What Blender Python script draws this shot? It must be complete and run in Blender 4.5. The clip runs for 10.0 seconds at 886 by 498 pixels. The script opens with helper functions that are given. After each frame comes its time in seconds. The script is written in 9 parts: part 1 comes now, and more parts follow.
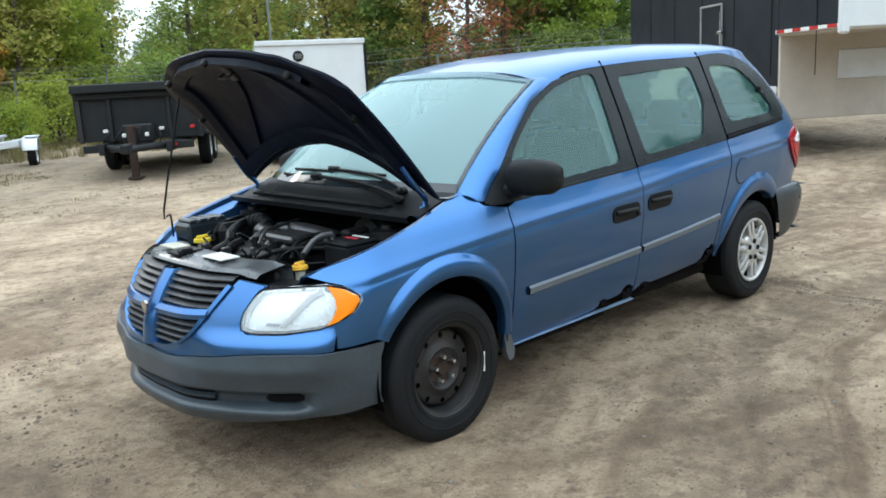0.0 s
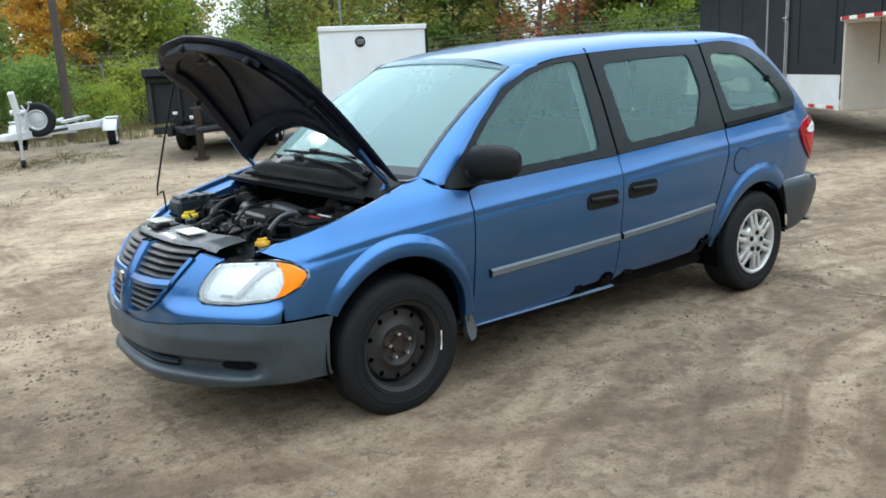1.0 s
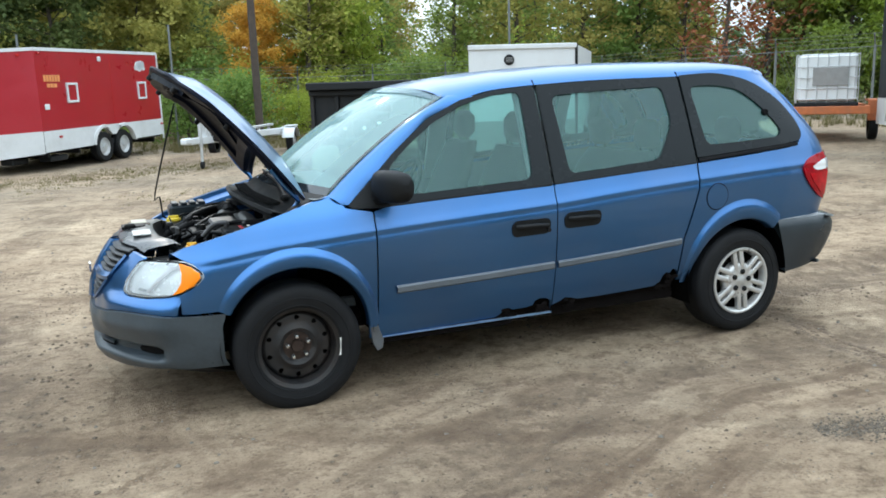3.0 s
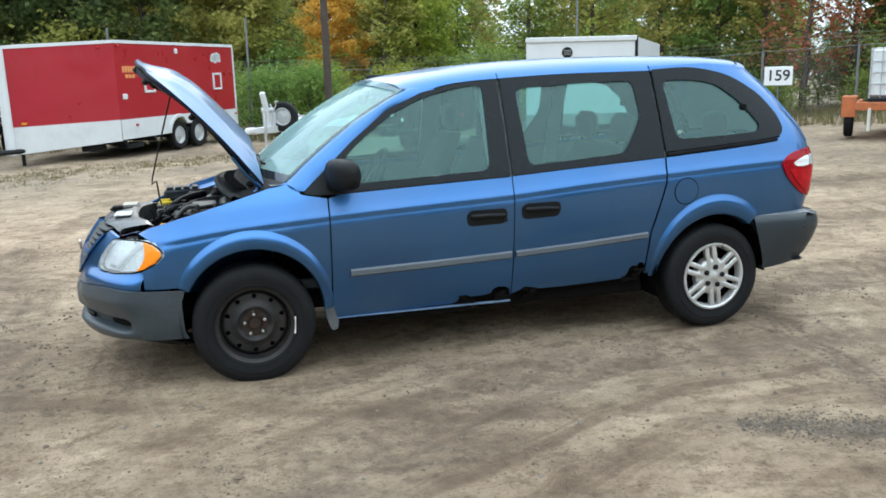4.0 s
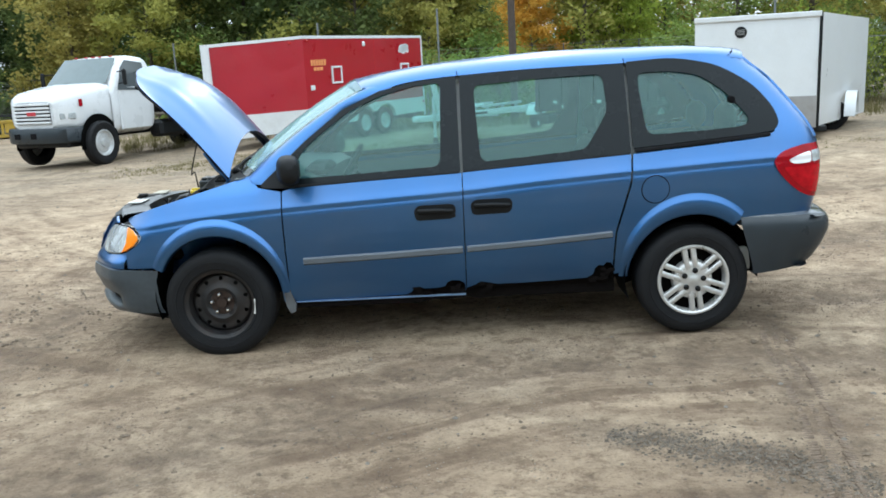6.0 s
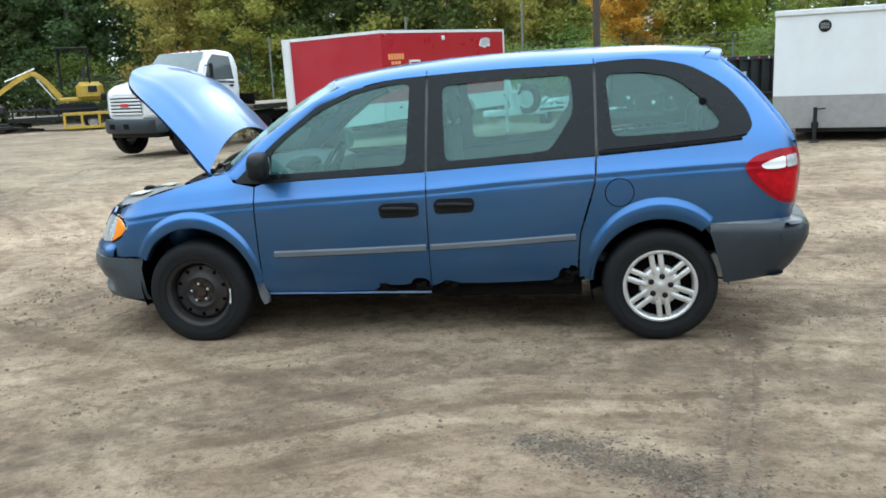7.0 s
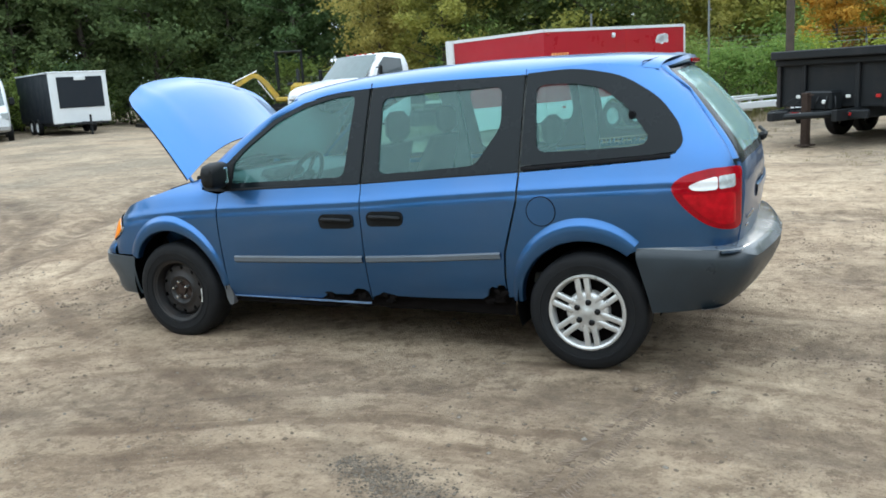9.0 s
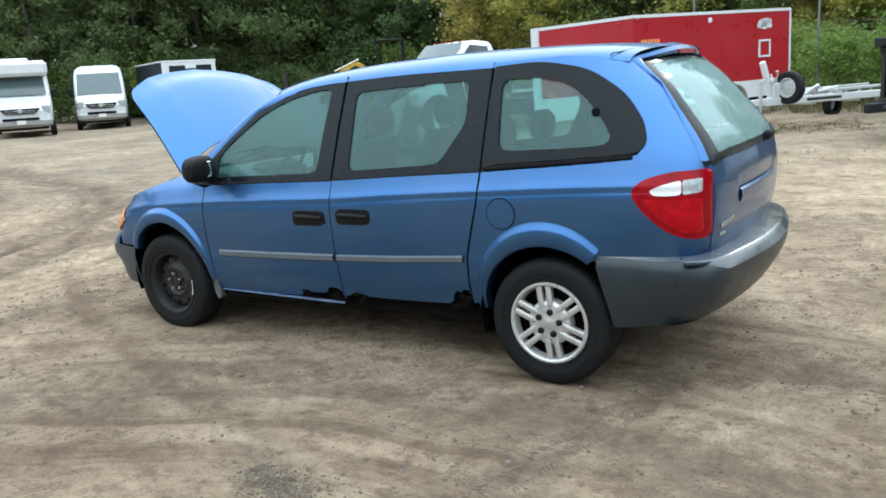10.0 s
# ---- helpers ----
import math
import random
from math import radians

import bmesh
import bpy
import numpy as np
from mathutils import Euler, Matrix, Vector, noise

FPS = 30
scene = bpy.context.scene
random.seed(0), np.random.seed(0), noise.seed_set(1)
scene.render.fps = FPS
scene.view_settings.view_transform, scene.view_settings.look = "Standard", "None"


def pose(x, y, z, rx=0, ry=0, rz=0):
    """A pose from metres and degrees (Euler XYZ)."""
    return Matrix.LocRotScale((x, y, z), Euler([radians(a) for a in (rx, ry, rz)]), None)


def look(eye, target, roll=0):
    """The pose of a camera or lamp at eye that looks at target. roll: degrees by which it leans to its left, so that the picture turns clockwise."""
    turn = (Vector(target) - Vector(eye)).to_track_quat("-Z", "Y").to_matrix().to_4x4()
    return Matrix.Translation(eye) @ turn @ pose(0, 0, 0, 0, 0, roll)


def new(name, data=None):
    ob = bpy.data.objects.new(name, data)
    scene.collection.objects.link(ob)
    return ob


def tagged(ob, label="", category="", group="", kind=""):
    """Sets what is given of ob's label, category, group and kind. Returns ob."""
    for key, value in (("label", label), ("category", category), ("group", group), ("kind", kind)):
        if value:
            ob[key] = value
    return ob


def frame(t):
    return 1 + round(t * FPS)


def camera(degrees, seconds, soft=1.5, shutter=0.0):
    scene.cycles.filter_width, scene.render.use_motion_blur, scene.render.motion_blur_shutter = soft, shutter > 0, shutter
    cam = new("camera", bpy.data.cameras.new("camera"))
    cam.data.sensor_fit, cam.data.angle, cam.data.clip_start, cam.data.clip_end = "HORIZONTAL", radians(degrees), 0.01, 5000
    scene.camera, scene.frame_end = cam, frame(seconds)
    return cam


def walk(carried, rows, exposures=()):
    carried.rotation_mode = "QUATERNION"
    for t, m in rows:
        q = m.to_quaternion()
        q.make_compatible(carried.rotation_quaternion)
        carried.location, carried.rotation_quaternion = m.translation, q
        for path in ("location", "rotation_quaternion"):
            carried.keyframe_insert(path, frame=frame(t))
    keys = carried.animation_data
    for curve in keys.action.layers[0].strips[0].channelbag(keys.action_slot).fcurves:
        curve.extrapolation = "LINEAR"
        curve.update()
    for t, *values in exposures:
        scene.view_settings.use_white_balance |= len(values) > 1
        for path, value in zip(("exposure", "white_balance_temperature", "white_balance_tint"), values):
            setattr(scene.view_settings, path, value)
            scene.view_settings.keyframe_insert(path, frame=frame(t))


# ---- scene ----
cam = camera(56.5, 10.0, 1.7)
PATH = [
    (0, (-3.826, -3.451, 1.589), (-2.489, -2.02, 1.184), -3.2),
    (0.5, (-3.687, -3.711, 1.58), (-2.414, -2.225, 1.166), -2.9),
    (1, (-3.47, -3.922, 1.562), (-2.292, -2.364, 1.135), -2.8),
    (1.5, (-3.198, -4.165, 1.584), (-2.119, -2.53, 1.178), -2.2),
    (1.8, (-3.017, -4.359, 1.571), (-2.001, -2.684, 1.165), -1.8),
    (2, (-2.919, -4.507, 1.594), (-1.938, -2.809, 1.201), -1.6),
    (2.5, (-2.612, -4.721, 1.575), (-1.738, -2.964, 1.192), -1.1),
    (2.7, (-2.475, -4.791, 1.583), (-1.656, -3.007, 1.202), -1.4),
    (3.8, (-1.786, -5.342, 1.6), (-1.205, -3.467, 1.217), -1.5),
    (4, (-1.639, -5.36, 1.578), (-1.1, -3.474, 1.188), -1.4),
    (4.5, (-1.267, -5.455, 1.602), (-0.867, -3.535, 1.21), -1.8),
    (5, (-0.83, -5.646, 1.618), (-0.558, -3.707, 1.209), -2.0),
    (5.2, (-0.671, -5.695, 1.636), (-0.447, -3.75, 1.227), -2.2),
    (6.3, (0.278, -5.743, 1.598), (0.171, -3.789, 1.186), -2.6),
    (6.5, (0.465, -5.751, 1.626), (0.317, -3.802, 1.2), -2.4),
    (7, (0.858, -5.725, 1.612), (0.574, -3.789, 1.198), -2.6),
    (7.5, (1.271, -5.652, 1.622), (0.851, -3.74, 1.213), -2.9),
    (8, (1.775, -5.603, 1.628), (1.218, -3.725, 1.226), -3.2),
    (8.5, (2.159, -5.416, 1.602), (1.473, -3.579, 1.207), -3.4),
    (9, (2.531, -5.187, 1.621), (1.722, -3.402, 1.225), -3.3),
    (9.5, (2.917, -4.954, 1.633), (1.984, -3.234, 1.223), -3.4),
    (10, (3.175, -4.605, 1.61), (2.124, -2.954, 1.2), -3.4),
]
walk(cam, [(t, look(eye, target, roll)) for t, eye, target, roll in PATH])

# ---- light: thin overcast, a low soft sun beyond the van ----
SUN_DIR = Vector((0.09, 0.92, 0.42)).normalized()
world = bpy.data.worlds.new("overcast_sky")
scene.world = world
world.use_nodes = True
wn, wl = world.node_tree.nodes, world.node_tree.links
sky = wn.new("ShaderNodeTexSky")
sky.sky_type, sky.sun_disc = "NISHITA", False
sky.sun_elevation = math.asin(SUN_DIR.z)
sky.sun_rotation = math.atan2(SUN_DIR.x, SUN_DIR.y)
sky.air_density, sky.dust_density, sky.ozone_density = 1.0, 0.8, 1.5
pale = wn.new("ShaderNodeHueSaturation")
pale.inputs["Saturation"].default_value = 0.55
wl.new(sky.outputs[0], pale.inputs["Color"])
cloud = wn.new("ShaderNodeMix")  # an even veil of thin cloud over the sky
cloud.data_type = "RGBA"
cloud.inputs[0].default_value = 0.95
# cloud is brightest overhead and about a third as bright at the horizon
up = wn.new("ShaderNodeSeparateXYZ")
wl.new(wn.new("ShaderNodeTexCoord").outputs["Generated"], up.inputs[0])
veil = wn.new("ShaderNodeValToRGB")
veil.color_ramp.elements[0].color = (0.25, 0.275, 0.30, 1)
veil.color_ramp.elements[1].color = (0.99, 0.99, 0.99, 1)
mid_sky = veil.color_ramp.elements.new(0.22)
mid_sky.color = (0.50, 0.52, 0.53, 1)
wl.new(up.outputs["Z"], veil.inputs[0])
bright = wn.new("ShaderNodeMix")
bright.data_type, bright.blend_type = "RGBA", "MULTIPLY"
bright.inputs[0].default_value = 1.0
bright.inputs[7].default_value = (6.14, 7.10, 7.84, 1)
wl.new(veil.outputs[0], bright.inputs[6])
wl.new(bright.outputs[2], cloud.inputs[7])
wl.new(pale.outputs[0], cloud.inputs[6])
wl.new(cloud.outputs[2], wn["Background"].inputs["Color"])
wn["Background"].inputs["Strength"].default_value = 0.15
sun_data = bpy.data.lights.new("sun", "SUN")
sun_data.energy, sun_data.angle, sun_data.color = 0.06, radians(1.2), (1.0, 0.95, 0.88)
sun = new("sun", sun_data)
sun.matrix_world = look(SUN_DIR * 60, (0, 0, 0))
scene.view_settings.exposure = 1.72

# ---- materials ----
def nodes_of(name):
    m = bpy.data.materials.new(name)
    m.use_nodes = True
    return m, m.node_tree.nodes, m.node_tree.links, m.node_tree.nodes["Principled BSDF"]


def ramp(n, l, fac, stops):
    r = n.new("ShaderNodeValToRGB")
    while len(r.color_ramp.elements) < len(stops):
        r.color_ramp.elements.new(0.5)
    for e, (p, c) in zip(r.color_ramp.elements, stops):
        e.position = p
        e.color = (*c, 1) if len(c) == 3 else c
    l.new(fac, r.inputs[0])
    return r.outputs[0]


def noise_tex(n, l, scale, detail=4.0, rough=0.55, vec=None):
    t = n.new("ShaderNodeTexNoise")
    t.inputs["Scale"].default_value, t.inputs["Detail"].default_value, t.inputs["Roughness"].default_value = scale, detail, rough
    if vec is not None:
        l.new(vec, t.inputs["Vector"])
    return t.outputs["Fac"]


def mix(n, l, fac, a, b, kind="MIX"):
    m = n.new("ShaderNodeMix")
    m.data_type, m.blend_type = "RGBA", kind
    for sock, v in ((m.inputs[0], fac), (m.inputs[6], a), (m.inputs[7], b)):
        if isinstance(v, (int, float)):
            sock.default_value = v
        elif isinstance(v, tuple):
            sock.default_value = (*v, 1)
        else:
            l.new(v, sock)
    return m.outputs[2]


def pbr(name, col, rough=0.5, metal=0.0, var=0.25, scale=6.0, dirt=0.0, dirt_col=(0.22, 0.17, 0.12), bump=0.0, bscale=120.0,
        coat=0.0, spec=0.5, rand=0.0):
    """A plain surface with grain at two scales, patches of dirt, uneven gloss and fine relief."""
    m, n, l, b = nodes_of(name)
    vec = n.new("ShaderNodeTexCoord").outputs["Object"]
    big, fine = noise_tex(n, l, scale, 5, 0.6, vec), noise_tex(n, l, scale * 14, 3, 0.6, vec)
    lo, hi = tuple(c * (1 - var) for c in col), tuple(min(1, c * (1 + var)) for c in col)
    c = ramp(n, l, big, [(0.3, lo), (0.7, hi)])
    c = mix(n, l, 0.25, c, ramp(n, l, fine, [(0.35, lo), (0.65, hi)]))
    if rand:
        info = n.new("ShaderNodeObjectInfo")
        c = mix(n, l, rand, c, ramp(n, l, info.outputs["Random"], [(0, lo), (1, hi)]))
    if dirt:
        mask = ramp(n, l, noise_tex(n, l, scale * 0.7, 6, 0.7, vec), [(0.55 - dirt * 0.25, (0, 0, 0)), (0.75, (dirt, dirt, dirt))])
        c = mix(n, l, mask, c, dirt_col)
    l.new(c, b.inputs["Base Color"])
    l.new(ramp(n, l, big, [(0.25, (max(0.02, rough - 0.1),) * 3), (0.75, (min(1, rough + 0.12),) * 3)]), b.inputs["Roughness"])
    b.inputs["Metallic"].default_value = metal
    b.inputs["Coat Weight"].default_value = coat
    b.inputs["Coat Roughness"].default_value = 0.06
    b.inputs["Specular IOR Level"].default_value = spec
    if bump:
        bp = n.new("ShaderNodeBump")
        bp.inputs["Strength"].default_value, bp.inputs["Distance"].default_value = bump, 0.01
        l.new(noise_tex(n, l, bscale, 4, 0.6, vec), bp.inputs["Height"])
        l.new(bp.outputs[0], b.inputs["Normal"])
    return m


def car_paint(name, col, dusty=0.35):
    """Metallic pearl paint under clear coat, with flake sparkle and a film of dust that thickens in patches."""
    m, n, l, b = nodes_of(name)
    vec = n.new("ShaderNodeTexCoord").outputs["Object"]
    flake = noise_tex(n, l, 700, 1, 0.5, vec)
    c = ramp(n, l, flake, [(0.3, tuple(x * 0.94 for x in col)), (0.72, tuple(min(1, x * 1.07) for x in col))])
    film = ramp(n, l, noise_tex(n, l, 2.0, 3, 0.5, vec), [(0.42, (0, 0, 0)), (0.85, (dusty,) * 3)])
    c = mix(n, l, film, c, (0.30, 0.26, 0.22))
    l.new(c, b.inputs["Base Color"])
    l.new(ramp(n, l, noise_tex(n, l, 3, 3, 0.5, vec), [(0.3, (0.29,) * 3), (0.75, (0.37,) * 3)]), b.inputs["Roughness"])
    b.inputs["Metallic"].default_value = 0.92
    b.inputs["Coat Weight"].default_value = 0.55
    l.new(ramp(n, l, noise_tex(n, l, 2.2, 3, 0.5, vec), [(0.35, (0.03,) * 3), (0.8, (0.07,) * 3)]), b.inputs["Coat Roughness"])
    return m


def pane_glass(name, tint, rough=0.0, haze=0.0, film_col=(0.50, 0.64, 0.62)):
    """Window glass; haze is a pale diffuse film, also standing in for reflected sky."""
    m, n, l, b = nodes_of(name)
    out = n["Material Output"]
    clear = n.new("ShaderNodeBsdfTransparent")
    clear.inputs[0].default_value = (*tint, 1)
    gloss = n.new("ShaderNodeBsdfGlossy")
    gloss.inputs["Roughness"].default_value = 0.05 + rough
    gloss.inputs["Color"].default_value = (0.84, 0.98, 0.95, 1)
    fres = n.new("ShaderNodeFresnel")
    fres.inputs[0].default_value = 1.54
    a = n.new("ShaderNodeMixShader")
    l.new(fres.outputs[0], a.inputs[0]), l.new(clear.outputs[0], a.inputs[1]), l.new(gloss.outputs[0], a.inputs[2])
    dust = n.new("ShaderNodeBsdfDiffuse")
    dust.inputs[0].default_value = (*film_col, 1)
    k = n.new("ShaderNodeMixShader")
    k.inputs[0].default_value = haze * 0.92
    l.new(a.outputs[0], k.inputs[1]), l.new(dust.outputs[0], k.inputs[2])
    l.new(k.outputs[0], out.inputs["Surface"])
    return m


M = {}
M["paint"] = car_paint("blue_pearl_paint", (0.038, 0.137, 0.338), 0.08)
# body blue darkened to navy: the hood underside's shade is in the colour
M["hood_shade_paint"] = pbr("underhood_shade_navy", (0.0025, 0.0048, 0.0125), 0.48, var=0.3, dirt=0.10, dirt_col=(0.008, 0.009, 0.012), spec=0.12)
# lighter grey than the rear bumper's plastic
M["front_plastic"] = pbr("front_bumper_plastic", (0.042, 0.056, 0.068), 0.34, var=0.28, scale=3, dirt=0.25, dirt_col=(0.085, 0.093, 0.098), bump=0.1, bscale=400)
M["grey_plastic"] = pbr("grey_bumper_plastic", (0.014, 0.022, 0.029), 0.33, var=0.2, scale=4, dirt=0.10, dirt_col=(0.06, 0.064, 0.068), bump=0.15, bscale=500)
M["black_plastic"] = pbr("black_plastic", (0.007, 0.008, 0.009), 0.58, var=0.2, dirt=0.10, dirt_col=(0.04, 0.036, 0.032), spec=0.2)
M["slat_black"] = pbr("grille_black", (0.030, 0.032, 0.035), 0.45, var=0.3, spec=0.3)
# near-black base puts deep shade into wheel liners, firewall and openings
M["shade_black"] = pbr("wheel_well_black", (0.002, 0.002, 0.002), 0.9, spec=0.05)
M["black_trim"] = pbr("black_window_trim", (0.006, 0.009, 0.011), 0.24, var=0.15, spec=0.18)
M["seam"] = pbr("dark_seam", (0.004, 0.004, 0.005), 0.8, spec=0.15)
M["rubber"] = pbr("tyre_rubber", (0.0078, 0.0084, 0.0098), 0.62, var=0.25, scale=9, dirt=0.10, dirt_col=(0.05, 0.046, 0.040), bump=0.3, bscale=260, spec=0.22)
M["steel_rust"] = pbr("rusty_black_steel", (0.020, 0.020, 0.021), 0.45, metal=0.3, var=0.35, scale=14, dirt=0.45, dirt_col=(0.055, 0.036, 0.027), bump=0.3, bscale=180)
M["trim_grey"] = pbr("light_grey_moulding", (0.105, 0.125, 0.145), 0.45, var=0.12, dirt=0.1)
# rust taken down to near-black: shade under the van is in the colour
M["rust"] = pbr("shade_dark_rust", (0.005, 0.004, 0.004), 0.95, var=0.5, scale=18, dirt=0.3, dirt_col=(0.012, 0.008, 0.007), bump=0.6, bscale=90, spec=0.1)
M["hub_rust"] = pbr("brown_rust", (0.042, 0.028, 0.022), 0.8, var=0.5, scale=30, dirt=0.4, dirt_col=(0.02, 0.014, 0.012), bump=0.4, spec=0.15)
M["cover_gloss"] = pbr("mottled_grey_cover", (0.105, 0.110, 0.116), 0.30, metal=0.3, var=0.5, scale=7, dirt=0.45, dirt_col=(0.025, 0.025, 0.026), spec=0.55)
# lighter than the bumper plastic: the sky's sheen is put into the colour
M["step_pad"] = pbr("step_sheen_plastic", (0.075, 0.088, 0.098), 0.20, var=0.3, scale=5, dirt=0.3, dirt_col=(0.13, 0.14, 0.15), spec=0.7)
# pale blue paints the bright line where the sill lip catches the sky
M["sill_highlight"] = pbr("sill_edge_highlight", (0.17, 0.25, 0.36), 0.35, metal=0.4, var=0.3, scale=12, dirt=0.3, dirt_col=(0.12, 0.10, 0.09))
M["flap_grey"] = pbr("dusty_grey_flap", (0.085, 0.092, 0.100), 0.55, var=0.3, scale=12, dirt=0.5, dirt_col=(0.05, 0.045, 0.04))
M["silver"] = pbr("silver_wheel_paint", (0.56, 0.56, 0.55), 0.32, metal=0.55, var=0.12, scale=10, dirt=0.3, dirt_col=(0.20, 0.17, 0.14))
M["chrome"] = pbr("bright_metal", (0.6, 0.6, 0.6), 0.22, metal=0.95, var=0.1, dirt=0.2)
M["alloy"] = pbr("cast_aluminium", (0.10, 0.10, 0.102), 0.40, metal=0.75, var=0.3, scale=14, dirt=0.5, dirt_col=(0.06, 0.055, 0.05))
M["engine_black"] = pbr("engine_black", (0.0045, 0.0045, 0.005), 0.5, var=0.4, scale=15, dirt=0.2, dirt_col=(0.022, 0.020, 0.018), spec=0.2)
M["yellow"] = pbr("yellow_cap", (0.75, 0.55, 0.03), 0.4, var=0.12, dirt=0.2)
M["orange_cap"] = pbr("amber_yellow_cap", (0.75, 0.42, 0.04), 0.4, var=0.12, dirt=0.2)
M["milky"] = pbr("milky_plastic", (0.55, 0.52, 0.42), 0.45, var=0.15, dirt=0.35)
M["label_white"] = pbr("paper_label", (0.72, 0.72, 0.69), 0.55, var=0.08, dirt=0.2)
M["label_red"] = pbr("red_label", (0.45, 0.03, 0.04), 0.5, var=0.1)
M["lamp_red"] = pbr("red_lens", (0.28, 0.002, 0.008), 0.12, var=0.35, scale=12, coat=0.08, spec=0.15)
M["lamp_bright"] = pbr("bright_red_lens", (0.42, 0.003, 0.010), 0.12, var=0.35, scale=24, coat=0.08, spec=0.15)
M["lamp_smoke"] = pbr("grey_clear_lens", (0.34, 0.37, 0.38), 0.12, var=0.35, scale=40, coat=0.4)
M["lamp_clear"] = pbr("frosted_clear_lens", (0.74, 0.75, 0.76), 0.14, var=0.06, coat=0.8)
M["lamp_amber"] = pbr("amber_reflector", (0.90, 0.23, 0.004), 0.3, var=0.1, spec=0.3)
M["reflector"] = pbr("lamp_reflector", (0.86, 0.88, 0.90), 0.24, metal=0.45, var=0.06, scale=14)
M["lamp_fold"] = pbr("lamp_reflector_fold", (0.40, 0.38, 0.39), 0.3, metal=0.4, var=0.1)
M["cloudy"] = pane_glass("hazed_lamp_lens", (0.97, 0.98, 0.98), 0.03, 0.32, (0.74, 0.77, 0.79))
# pale haze in windscreen and side glass paints in reflected sky
M["screen"] = pane_glass("windscreen_glass", (0.60, 0.87, 0.86), 0.0, 0.33, (0.45, 0.68, 0.69))
M["shade_band"] = pane_glass("tinted_shade_band", (0.72, 0.82, 0.88), 0.0, 0.28, (0.20, 0.28, 0.36))
M["frit"] = pbr("printed_glass_edge", (0.020, 0.026, 0.032), 0.12, var=0.15, spec=0.6)
M["window"] = pane_glass("tinted_window_glass", (0.53, 0.82, 0.79), 0.0, 0.135, (0.17, 0.45, 0.43))
M["far_glass"] = pbr("dark_vehicle_glass", (0.035, 0.045, 0.05), 0.06, var=0.1, spec=0.8)
M["truck_glass"] = pbr("teal_truck_glass", (0.075, 0.11, 0.115), 0.10, var=0.1, spec=0.6)
M["gravel"] = pbr("dark_gravel", (0.13, 0.108, 0.086), 0.9, var=0.9, scale=45, spec=0.1)
M["seat"] = pbr("grey_seat_cloth", (0.030, 0.035, 0.038), 0.9, var=0.1, scale=3)
M["interior"] = pbr("grey_interior_plastic", (0.15, 0.165, 0.17), 0.65, var=0.12)
M["headliner"] = pbr("pale_headliner", (0.40, 0.42, 0.41), 0.9, var=0.08)
M["mirror"] = pbr("mirror_glass", (0.85, 0.87, 0.88), 0.02, metal=1.0, var=0.02)

